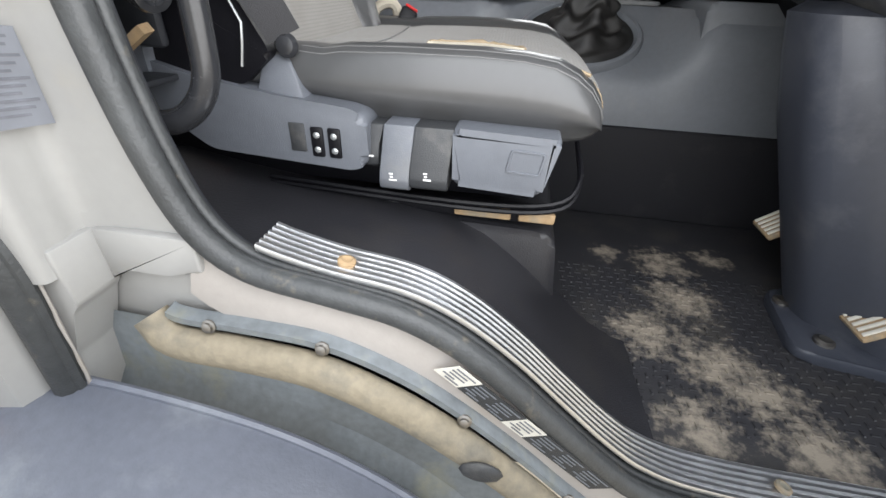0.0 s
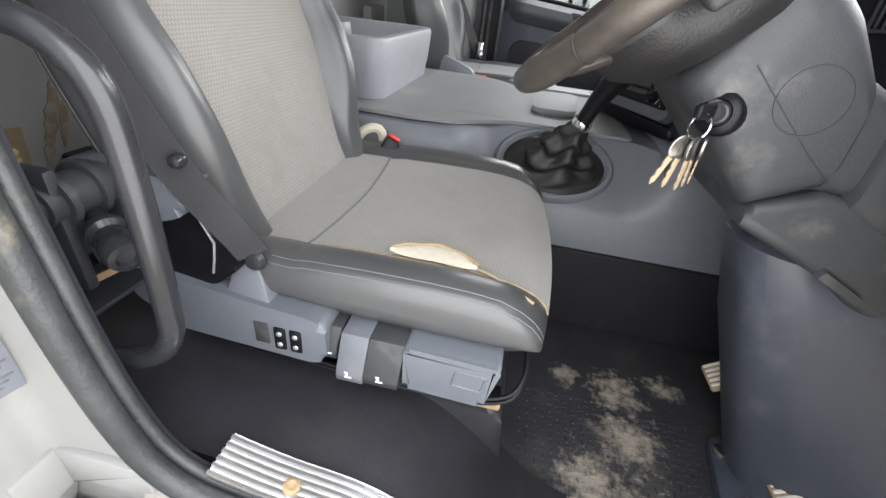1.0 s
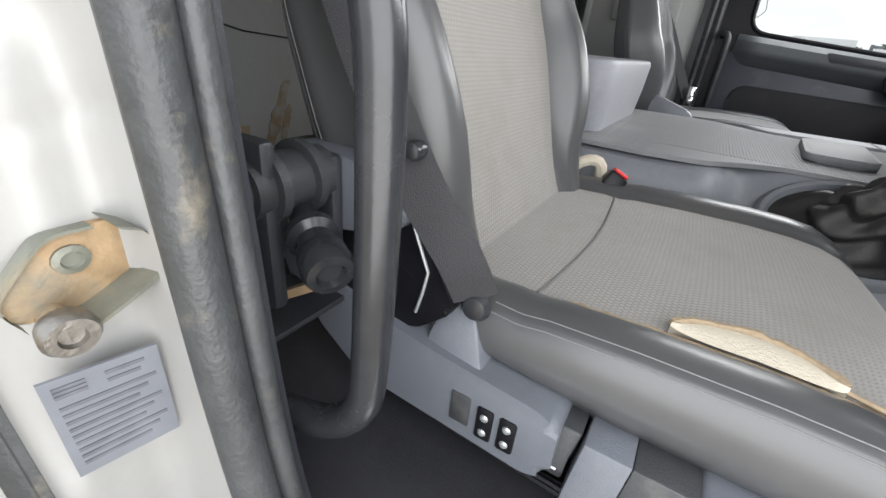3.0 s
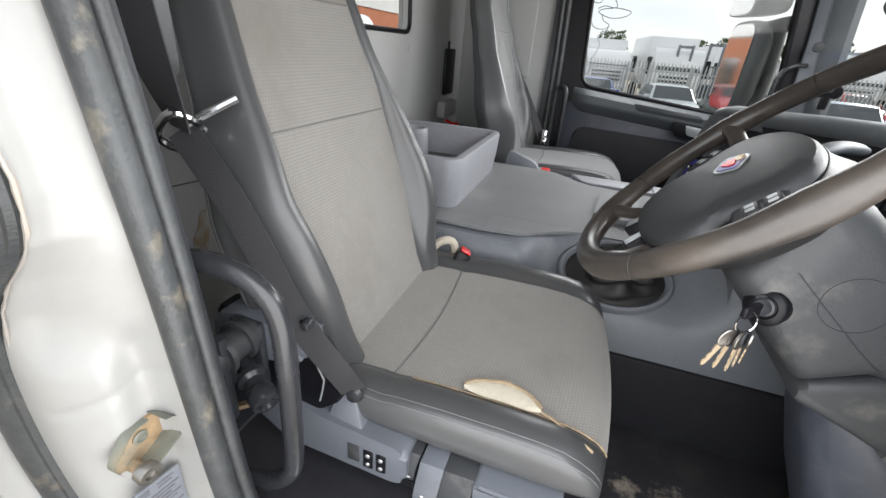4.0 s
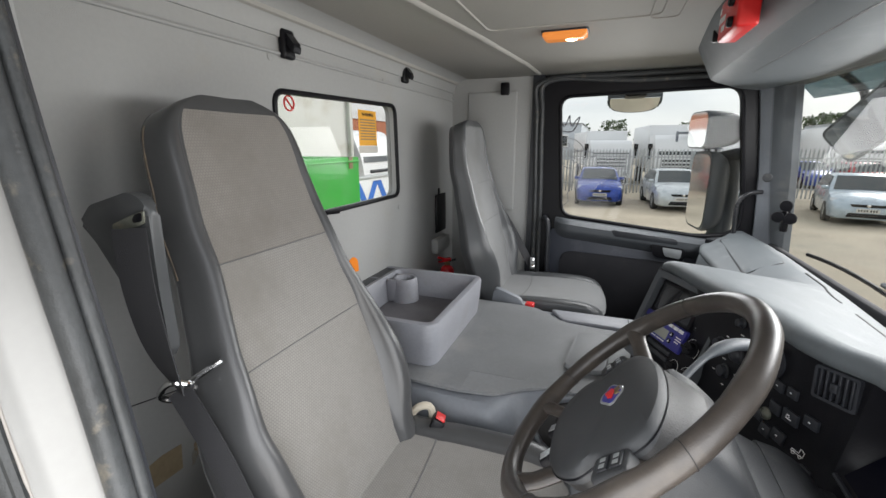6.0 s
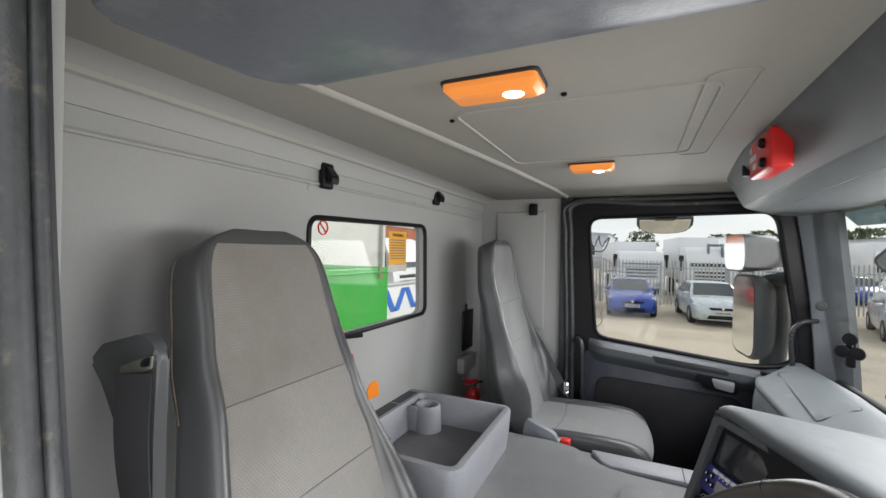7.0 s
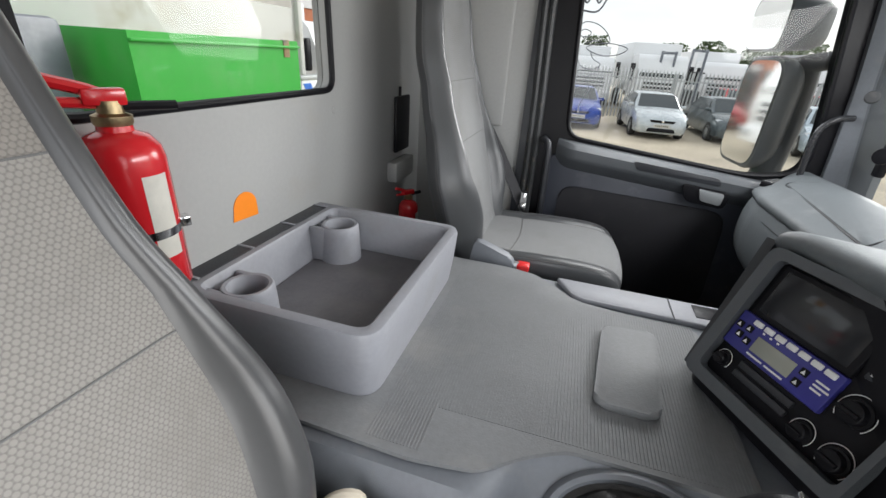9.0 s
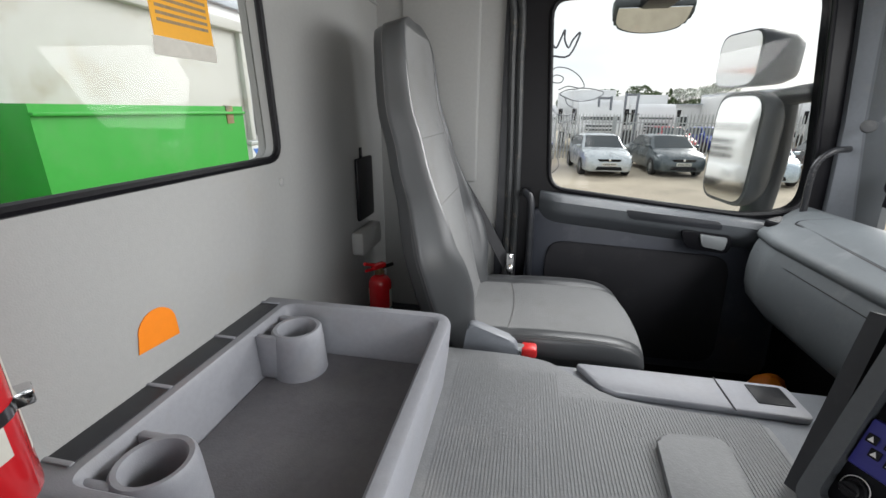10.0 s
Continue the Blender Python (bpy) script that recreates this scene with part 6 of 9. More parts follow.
for at, sz, lab in (((1.325, 0.580, 0.135), (0.030, 0.035), "brake pedal"), ((1.395, 0.365, 0.085), (0.035, 0.032), "accelerator pedal")):
    pedal = thing(lab.replace(" ", "_"), at, "worn rubber " + lab + " pad", "pedal", group="pedals")
    m = Matrix.Translation(at) @ pose(0, 0, 0, 0, -38, 0)
    bm = bm_new()
    box(bm, (-sz[0], -sz[1], -0.006), (sz[0], sz[1], 0.006), 0.005, m=m)
    part("pad", bm, M["rust"], pedal)
    bm = bm_new()
    for k in range(5):
        y = -sz[1] * 0.75 + sz[1] * 1.5 * k / 4
        box(bm, (-sz[0] * 0.85, y - 0.003, 0.005), (sz[0] * 0.85, y + 0.003, 0.009), 0.001, m=m)
    part("tread", bm, M["paper"], pedal, "worn tread ribs")
    bm = bm_new()
    tube(bm, [m @ Vector((0, 0, -0.004)), m @ Vector((0.06, 0, -0.02)), m @ Vector((0.16, 0.0, 0.10))], 0.010, 8)
    part("arm", bm, M["black"], pedal)

# ---- doorway and outer body at the driver's side ----
SEAL = [(0.352, 1.54), (0.372, 1.30), (0.398, 1.10), (0.421, 0.95), (0.443, 0.75), (0.455, 0.58), (0.464, 0.46), (0.478, 0.37), (0.502, 0.305), (0.548, 0.268), (0.63, 0.252), (0.70, 0.238), (0.76, 0.208), (0.82, 0.160), (0.88, 0.103), (0.94, 0.048), (0.99, 0.014), (1.06, -0.004), (1.20, -0.010), (1.60, -0.012)]
seal_line = smooth_line([(x, 0, z) for x, z in SEAL], 5)


def along(line, y, off=0.0):
    """The line at depth y, moved off its own plane normal by off (towards the doorway's middle)."""
    out = []
    for k, p in enumerate(line):
        d = (line[min(k + 1, len(line) - 1)] - line[max(k - 1, 0)]).normalized()
        n = Vector((-d.z, 0, d.x))
        q = p + n * off
        out.append(Vector((q.x, y, q.z)))
    return out


seal = thing("door_seal", (1.0, 0.07, 0.0), "worn dirty rubber seal round the driver's doorway", "door seal", kind="structure")
bm = bm_new()
tube(bm, along(seal_line, 0.055, 0.0), 0.0130, 12, up=(0, 1, 0))
part("bulb", bm, M["seal"], seal, "thick rubber bulb")
bm = bm_new()
tube(bm, along(seal_line, 0.0745, 0.003), 0.0075, 10, up=(0, 1, 0))
part("inner_rib", bm, M["seal"], seal, "inner rubber rib")
bm = bm_new()
a, b = along(seal_line, 0.080, 0.006), along(seal_line, 0.086, 0.004)
c, d = along(seal_line, 0.104, -0.050), along(seal_line, 0.07, -0.014)
rings(bm, [list(q) for q in zip(a, b, c, d)], True, True)
part("trim", bm, M["dark"], seal, "dark plastic edge trim")

# painted jamb between the inner seal and the outer seal: (x, z) of the outer seal's line, falling
OUT = [(0.330, 1.56), (0.358, 1.20), (0.386, 0.95), (0.398, 0.86), (0.401, 0.815), (0.386, 0.775), (0.345, 0.735), (0.313, 0.69), (0.297, 0.62), (0.296, 0.52), (0.315, 0.43), (0.340, 0.36), (0.356, 0.29), (0.350, 0.20), (0.342, 0.11), (0.335, 0.0)]
OY = -0.012
out_line = smooth_line([(x, 0, z) for x, z in OUT], 5)


def line_at(table, z):
    """x of a line given as (x, z) rows with falling z."""
    for (xa, za), (xb, zb) in zip(table, table[1:]):
        if za >= z >= zb:
            t = (za - z) / (za - zb)
            return xa + (xb - xa) * t
    return table[-1][0] if z < table[-1][1] else table[0][0]


body = thing("cab_body", (0.3, 0.03, 0.0), "white painted cab body round the driver's doorway, dirty at the sill", "cab body", kind="structure")
bm = bm_new()
rows = []
for i in range(259):
    z = 1.56 - 1.29 * i / 258
    xs_ = line_at(SEAL[:10], max(z, 0.27)) - 0.006
    if z < 0.31:
        xs_ = 0.497
    xo = line_at(OUT, z) + 0.010
    k = min(1.0, max(0.0, (0.69 - z) / 0.07))
    k = k * k * (3 - 2 * k)
    plain = [Vector((xo + (xs_ - xo) * t, OY + 0.004 + (0.054 - OY) * t ** 1.15, z)) for t in (0, 0.25, 0.5, 0.75, 1.0)]
    pocket = [Vector((xo, OY + 0.002, z)), Vector((min(xo + 0.045, 0.384), OY + 0.006, z)), Vector((0.386, 0.020, z)), Vector((0.392, 0.052, z)), Vector((xs_, 0.058, z))]
    line = smooth_line([a.lerp(b, k) for a, b in zip(plain, pocket)], 5)
    row = []
    for j, p in enumerate(line):
        t = j / (len(line) - 1)
        inside = min(1.0, max(0.0, (t - 0.12) / 0.14)) * min(1.0, max(0.0, (0.96 - t) / 0.14))
        inside = inside * inside * (3 - 2 * inside)
        edge = 0.628 + 0.030 * t + 0.012 * math.sin(7 * t)
        field = 1 / (1 + math.exp(-max(-40.0, min(40.0, (z - edge) / 0.005))))
        groove = math.exp(-((z - (0.575 + 0.045 * t)) / 0.005) ** 2)
        off = -0.007 * inside * field - 0.003 * inside * groove
        row.append(p + Vector((0.45, -0.89, 0)) * off)
    rows.append(row)
rings(bm, rows, closed=False)
part("door_jamb", bm, M["white"], body, "white painted door jamb with pressed fields")
bm = bm_new()
rows = []
for p in out_line:
    rows.append([(p.x + 0.014, OY + 0.002, p.z), (p.x + 0.004, OY + 0.020, p.z), (p.x - 0.012, OY + 0.020, p.z), (p.x - 0.020, OY - 0.016, p.z), (p.x - 0.028, OY - 0.032, p.z), (p.x - 0.07, OY - 0.040, p.z), (-0.12, OY - 0.046, p.z), (-0.12, 0.0, p.z)])
rings(bm, rows, closed=False)
part("outer_panel", bm, M["white"], body, "white outer cab panel")
bm = bm_new()
tube(bm, [Vector((p.x - 0.003, OY, p.z)) for p in out_line], 0.0150, 10, up=(0, 1, 0))
tube(bm, [Vector((p.x + 0.009, OY + 0.002, p.z)) for p in out_line], 0.007, 8, up=(0, 1, 0))
part("outer_seal", bm, M["seal"], body, "grey rubber outer seal in its channel")
# soft shade beside the outer seal, put in as a thin beige tube
bm = bm_new()
random.seed(31)
tube(bm, [Vector((p.x + 0.0185 + random.uniform(-0.001, 0.001), OY + 0.0055, p.z)) for p in out_line], [random.uniform(0.0010, 0.0024) for _ in out_line], 6, up=(0, 1, 0))
part("shade_line", bm, M["primer"], body, "soft shade along the outer seal, drawn as a thin beige line")
# painted sill below the seal
SL = [p for p in seal_line if p.z < 0.30]
bm = bm_new()
rows = []
for k, p in enumerate(SL):
    rows.append([(p.x - 0.004, 0.058, p.z - 0.012), (p.x - 0.022, 0.048, p.z - 0.028), (p.x - 0.030, 0.046, p.z - 0.060), (p.x - 0.030, 0.060, p.z - 0.064), (p.x - 0.01, 0.11, p.z - 0.03)])
rings(bm, rows, closed=False)
part("sill", bm, M["primer"], body, "dusty painted sill below the doorway")
# lower jamb corner
bm = bm_new()
prism(bm, fillet([(0.345, 0.30), (0.390, 0.30), (0.390, 0.237), (0.380, 0.225), (0.352, 0.160), (0.345, 0.09), (0.340, 0.0), (0.31, 0.0), (0.33, 0.16)], 0.004, 2), "y", 0.002, 0.056, 0.003)
prism(bm, fillet([(0.388, 0.30), (0.500, 0.30), (0.500, 0.262), (0.456, 0.252), (0.413, 0.256), (0.388, 0.236)], 0.004, 2), "y", 0.047, 0.060, 0.003)
box(bm, (0.352, 0.058, 0.09), (0.52, 0.064, 0.28), 0.002)
part("jamb_foot", bm, M["white"], body, "white lower corner of the jamb")

# muddy rubber lip under the sill, with its clamp bolts
lipt = thing("rubber_lip", (0.7, 0.03, 0.1), "mud-caked rubber lip bolted under the sill", "rubber lip")
bm = bm_new()
LP = smooth_line([(0.430, 0.035, 0.205), (0.455, 0.030, 0.178), (0.53, 0.028, 0.176), (0.62, 0.026, 0.170), (0.70, 0.024, 0.140), (0.77, 0.024, 0.094), (0.84, 0.024, 0.036), (0.90, 0.024, -0.020), (0.97, 0.024, -0.075), (1.08, 0.024, -0.11)], 5)
tube(bm, LP, 0.021, 12, up=(0, 1, 0), flat=0.8)
part("lip", bm, M["tan"], lipt)
bm = bm_new()
rows = [[(p.x + 0.004, 0.048, p.z + 0.024), (p.x + 0.004, 0.032, p.z + 0.026), (p.x + 0.006, 0.032, p.z + 0.034), (p.x + 0.006, 0.048, p.z + 0.036)] for p in LP[4:]]
rings(bm, rows)
part("clamp_strip", bm, M["greenmud"], lipt, "dirty clamp strip")
for x in (0.497, 0.617, 0.765, 0.90):
    k = min(range(len(LP)), key=lambda i: abs(LP[i].x - x))
    bm = bm_new()
    lathe(bm, [(0.008, 0), (0.008, 0.002), (0.0055, 0.003), (0.0055, 0.006), (0.003, 0.007)], (LP[k].x + 0.005, 0.032, LP[k].z + 0.030), (0, -1, 0.25), 10)
    part("bolt", bm, M["metal"], lipt, "dirty bolt")
for k, x in enumerate((0.795, 0.87)):
    bm = bm_new()
    i = min(range(len(LP)), key=lambda q: abs(LP[q].x - x))
    ball(bm, (LP[i].x, 0.006, LP[i].z + 0.006), 0.022, (1.1, 0.3, 0.7), 12)
    part("bare_patch", bm, M["column"], lipt, "patch rubbed clean")

# label strip on the sill
strip = thing("label_strip", (0.85, 0.04, 0.1), "black and white label strip along the sill", "label")
ta, tb = Vector((0.764, 0.0435, 0.193)), Vector((0.953, 0.0435, 0.033))
dn = Vector((-0.026, 0, -0.011))
cuts = (0.0, 0.13, 0.25, 0.40, 0.53, 0.68, 0.82, 1.0)
for k in range(7):
    a, b = ta.lerp(tb, cuts[k]), ta.lerp(tb, cuts[k + 1])
    bm = bm_new()
    q = [a, b, b + dn, a + dn]
    vs = [bm.verts.new(v + Vector((0, y, 0))) for y in (0.0, -0.0012) for v in q]
    for f in ((0, 1, 2, 3), (7, 6, 5, 4), (0, 4, 5, 1), (1, 5, 6, 2), (2, 6, 7, 3), (3, 7, 4, 0)):
        bm.faces.new([vs[i] for i in f])
    fld = part("field", bm, M["paper" if k in (0, 3) else "column"], strip, smooth=False)
    bm = bm_new()
    bars(bm, a + dn * 0.12 + (b - a) * 0.08 + Vector((0, -0.0018, 0)), (b - a) * 0.8, dn * 0.13, [(0, 1, 0), (0, 0.8, 1.4), (0.1, 0.9, 2.8), (0, 0.6, 4.2), (0.3, 1, 5.4)], 0.0003, 0.45)
    part("small_print", bm, M["faded" if k in (0, 3) else "grey"], fld, smooth=False)

# striker bracket and data plate on the jamb
def brk_shift(bm):
    """The bracket sits a little higher on the jamb."""
    bm.transform(Matrix.Translation((0.0, 0.003, 0.518)) @ Matrix.Diagonal((1, 0.92, 0.84, 1)) @ Matrix.Translation((0, 0, -0.510)))


brk = thing("striker_bracket", (0.39, 0.03, 0.53), "rusty steel door striker bracket with a roller bolt", "striker")
bm = bm_new()
prism(bm, fillet([(-0.006, 0.520), (0.020, 0.552), (0.052, 0.552), (0.060, 0.540), (0.060, 0.516), (0.020, 0.500), (-0.002, 0.503)], 0.005, 3), "x", 0.384, 0.392, 0.001)
brk_shift(bm)
part("back_plate", bm, M["rust"], brk, "rust-stained plate")
bm = bm_new()
l3 = smooth_line([(0, 0.046, 0.5545), (0, 0.058, 0.548), (0, 0.0615, 0.535), (0, 0.060, 0.518), (0, 0.045, 0.5085), (0, 0.024, 0.4995), (0, 0.010, 0.4965)], 4)
rings(bm, [[(0.385, p.y, p.z), (0.414, p.y, p.z), (0.414, p.y * 0.96 + 0.0005, p.z + 0.0022), (0.385, p.y * 0.96 + 0.0005, p.z + 0.0022)] for p in l3])
brk_shift(bm)
part("flange", bm, M["olive"], brk, "grey-green bent flange")
bm = bm_new()
rings(bm, [[(0.385, p.y, p.z), (0.396, p.y, p.z), (0.396, p.y + 0.001, p.z - 0.002), (0.385, p.y + 0.001, p.z - 0.002)] for p in smooth_line([(0, 0.0, 0.500), (0, -0.0065, 0.520), (0, 0.006, 0.538), (0, 0.020, 0.5515), (0, 0.040, 0.5525)], 4)])
brk_shift(bm)
part("edge", bm, M["olive"], brk, "grey-green raised edge")
bm = bm_new()
lathe(bm, [(0.0125, 0), (0.0132, 0.010), (0.0115, 0.013), (0.0065, 0.013), (0.0055, 0.010)], (0.408, 0.012, 0.504), (1, -0.1, 0), 20)
brk_shift(bm)
part("roller", bm, M["metal"], brk, "steel roller bolt")
bm = bm_new()
cyl(bm, (0.388, 0.012, 0.504), (0.410, 0.012, 0.504), 0.007, n=12)
brk_shift(bm)
part("pin", bm, M["rust"], brk, "rusty pin")
bm = bm_new()
lathe(bm, [(0.009, 0), (0.009, 0.003), (0.0055, 0.004), (0.0045, 0.002)], (0.391, 0.028, 0.534), (1, 0, 0), 14)
brk_shift(bm)
part("bolt", bm, M["olive"], brk, "dull socket bolt")
platet = thing("data_plate", (0.41, 0.03, 0.44), "grey printed data plate on the white jamb", "data plate")
P0, Pa, Pd = Vector((0.400, -0.003, 0.483)), Vector((0.004, 0.053, -0.006)), Vector((-0.004, 0.002, -0.074))
bm = bm_new()
q = [P0, P0 + Pa, P0 + Pa + Pd, P0 + Pd]
nn = Pa.cross(Pd).normalized()
if nn.x < 0:
    nn = -nn
vs = [bm.verts.new(v + nn * t) for t in (-0.001, 0.001) for v in q]
for f in ((0, 1, 2, 3), (7, 6, 5, 4), (0, 4, 5, 1), (1, 5, 6, 2), (2, 6, 7, 3), (3, 7, 4, 0)):
    bm.faces.new([vs[i] for i in f])
part("plate", bm, M["plate"], platet, smooth=False)
bm = bm_new()
bars(bm, P0 + nn * 0.0015, Pa, Pd * 0.075, [(0.08, 0.34, 0.9), (0.08, 0.34, 1.4), (0.08, 0.34, 1.9), (0.5, 0.85, 1.0), (0.5, 0.8, 2.0)] + [(0.08, 0.92 - 0.1 * (k % 3), 3.4 + k) for k in range(9)], 0.0003, 0.4)
part("small_print", bm, M["faded"], platet, smooth=False)
bm = bm_new()
prism(bm, fillet([(0.20, 0.10), (0.265, 0.10), (0.285, 0.18), (0.22, 0.19)], 0.006), "y", -0.0595, -0.0555)
solo("warning_sticker", bm, M["yellow"], "yellow and red warning sticker on the outer panel", "sticker", smooth=False)

# ribbed tread plate along the sill
tread = thing("tread_plate", (0.9, 0.1, 0.1), "ribbed aluminium tread plate along the sill, dirty at the edges", "tread plate")
TL = [Vector((p.x + 0.004, 0, p.z + 0.012)) for p in smooth_line([(x, 0, z) for x, z in ((0.545, 0.276), (0.57, 0.268), (0.62, 0.256), (0.70, 0.243), (0.76, 0.216), (0.82, 0.170), (0.88, 0.113), (0.94, 0.058), (0.99, 0.024), (1.06, 0.004), (1.20, -0.003), (1.62, -0.004))], 6)]
nr = 6
bm = bm_new()
rows = []
for p in TL:
    row = []
    for k in range(nr):
        y0 = 0.068 + 0.052 * k / nr
        w = 0.052 / nr
        row += [(p.x, y0, p.z), (p.x, y0 + w * 0.15, p.z + 0.003), (p.x, y0 + w * 0.62, p.z + 0.003), (p.x, y0 + w * 0.78, p.z - 0.0005)]
    row += [(p.x, 0.120, p.z), (p.x, 0.120, p.z - 0.004), (p.x, 0.068, p.z - 0.004)]
    rows.append(row)
rings(bm, rows)
part("plate", bm, M["alu"], tread)
for x, y in ((0.630, 0.087), (1.16, 0.094)):
    k = min(range(len(TL)), key=lambda i: abs(TL[i].x - x))
    bm = bm_new()
    lathe(bm, [(0.0095, 0), (0.0095, 0.004), (0.006, 0.0055), (0.003, 0.004)], (TL[k].x, y, TL[k].z + 0.003), (0.2, 0, 1), 14)
    part("screw", bm, M["rust"], tread, "rusty screw")

# mudguard and chassis below
guard = thing("mudguard", (0.4, -0.2, -0.1), "dusty blue-grey plastic mudguard below the doorway", "mudguard")
GP = [(-0.45, -0.30), (-0.25, -0.02), (-0.05, 0.085), (0.15, 0.120), (0.33, 0.128), (0.48, 0.115), (0.60, 0.085), (0.70, 0.030), (0.78, -0.045), (0.85, -0.15), (0.90, -0.30), (0.93, -0.55)]
gl = smooth_line([(x, 0, z) for x, z in GP], 5)
bm = bm_new()
rows = [[(p.x, 0.012, p.z - 0.018), (p.x, 0.004, p.z - 0.003), (p.x, -0.010, p.z), (p.x + 0.004, -0.10, p.z - 0.012), (p.x + 0.010, -0.20, p.z - 0.034), (p.x + 0.014, -0.30, p.z - 0.070), (p.x + 0.014, -0.42, p.z - 0.13), (p.x + 0.01, -0.43, p.z - 0.16)] for p in gl]
rings(bm, rows, closed=False)
part("arch", bm, M["guard"], guard)
bm = bm_new()
tube(bm, [Vector((p.x + 0.008, -0.165, p.z - 0.0245)) for p in gl], 0.0025, 5, up=(0, 1, 0))
part("joint", bm, M["black"], guard)
bm = bm_new()
tube(bm, [Vector((p.x, -0.004, p.z + 0.002)) for p in gl], 0.005, 6, up=(0, 1, 0))
part("bead", bm, M["guard"], guard, "raised edge bead")
bm = bm_new()
prism(bm, fillet([(0.02, -0.34), (0.20, -0.34), (0.235, -0.22), (0.02, -0.20)], 0.015), "z", 0.05, 0.088, 0.006)
part("step_pad", bm, M["guard"], guard, "moulded step pad")
bm = bm_new()
rows = [[(p.x + 0.02, 0.05, p.z + 0.06), (p.x + 0.02, 0.045, p.z - 0.03), (p.x + 0.02, 0.02, p.z - 0.06), (p.x + 0.02, 0.01, p.z - 0.20)] for p in gl]
rings(bm, rows, closed=False)
solo("chassis_wall", bm, M["greenmud"], "mossy dirty inner wing behind the rubber lip", "inner wing", kind="structure")

# ---- dashboard ----
dash = thing("dashboard", (1.45, 1.24, 0.45), "grey wrap-round dashboard with black control panels", "dashboard")
# front edge of the top, lower edge of the face, lower edge of the instruments, back edge of the top: (y, x, z)
LIP = [(0.06, 1.20, 0.845), (0.11, 1.225, 0.852), (0.17, 1.255, 0.858), (0.255, 1.288, 0.863), (0.363, 1.318, 0.866), (0.487, 1.333, 0.868), (0.58, 1.330, 0.866), (0.62, 1.316, 0.862), (0.66, 1.288, 0.858), (0.72, 1.265, 0.856), (0.83, 1.245, 0.852), (0.95, 1.212, 0.846), (1.12, 1.168, 0.834), (1.27, 1.122, 0.828), (1.315, 1.112, 0.818), (1.335, 1.135, 0.806), (1.352, 1.21, 0.790), (1.375, 1.29, 0.768), (1.41, 1.345, 0.735), (1.47, 1.368, 0.712), (1.6, 1.372, 0.705), (2.1, 1.372, 0.70), (2.25, 1.40, 0.695), (2.35, 1.46, 0.68)]
LOW = [(0.06, 1.10, 0.56), (0.15, 1.20, 0.56), (0.24, 1.260, 0.565), (0.32, 1.264, 0.57), (0.45, 1.28, 0.57), (0.57, 1.29, 0.575), (0.665, 1.262, 0.575), (0.80, 1.228, 0.56), (0.97, 1.19, 0.53), (1.14, 1.14, 0.51), (1.305, 1.085, 0.50)]
RIM = [(0.06, 1.125, 0.66), (0.15, 1.235, 0.66), (0.24, 1.288, 0.656), (0.30, 1.291, 0.652), (0.40, 1.300, 0.654), (0.52, 1.312, 0.658), (0.63, 1.310, 0.668), (0.70, 1.278, 0.665), (0.83, 1.24, 0.66), (0.95, 1.205, 0.64), (1.12, 1.155, 0.62), (1.31, 1.10, 0.61)]
BACK = [(0.06, 1.52), (0.65, 1.548), (0.86, 1.558), (1.42, 1.60), (2.0, 1.62), (2.35, 1.60)]
ZB = 0.762


def lip(y):
    return lerp_table(y, LIP)


def low(y):
    return lerp_table(y, LOW)


def recess(y, t):
    """How far the instruments stand back behind the lip, growing upwards."""
    k = min(1.0, max(0.0, (y - 0.288) / 0.012)) * min(1.0, max(0.0, (0.604 - y) / 0.014))
    return 0.115 * k * min(1.0, max(0.0, (t - 0.34) / 0.60))


def face_at(y, t):
    """A point of the control face at y, t up from its lower edge."""
    (xl, zl), (xr, zr), (xu, zu) = low(y), lerp_table(y, RIM), lip(y)
    if t < 0.33:
        q = t / 0.33
        return Vector((xl + (xr - xl) * q, y, zl + (zr - zl) * q))
    q = (t - 0.33) / 0.67
    return Vector((xr + (xu + 0.012 - xr) * q + recess(y, t), y, zr + (zu - 0.02 - zr) * q))


def top_at(y, t):
    """A point of the dashboard's top at y, t from its front edge to the windscreen."""
    x, z = lip(y)
    xb = lerp_table(y, BACK)[0]
    q = 1 - (1 - t) ** 1.25
    return Vector((x + 0.034 + (xb - x - 0.034) * t, y, (z + 0.012) * (1 - q) + ZB * q + 0.016 * math.sin(math.pi * t)))


ys = sorted([0.06 + 2.29 * i / 120 for i in range(121)] + [1.315 + 0.005 * i for i in range(20)])
bm = bm_new()
rows = []
for y in ys:
    x, z = lip(y)
    xb = lerp_table(y, BACK)[0]
    row = [(x + dx, y, z + dz) for dx, dz in ((0.110, -0.040), (0.045, -0.038), (0.020, -0.034), (0.006, -0.025), (0.0, -0.012), (0.004, 0.0), (0.015, 0.008))]
    row += [top_at(y, t) for t in (0.0, 0.15, 0.3, 0.5, 0.7, 0.85, 1.0)]
    row += [(xb + 0.012, y, ZB - 0.012), (xb + 0.05, y, ZB - 0.03), (1.72, y, ZB - 0.10)]
    rows.append(row)
rings(bm, rows, closed=False)
part("top", bm, M["dash"], dash, "pale blue-grey dashboard top with a broad rolled hood", crease=60)
# demister slots along the windscreen
for y0, y1 in ((0.40, 0.72), (0.80, 1.15), (1.24, 1.56)):
    bm = bm_new()
    tube(bm, [top_at(y0 + (y1 - y0) * k / 6, 0.93) + Vector((0, 0, 0.0006)) for k in range(7)], 0.0045, 6, flat=0.4)
    part("demister_slot", bm, M["black"], dash, "narrow dark demister slot")
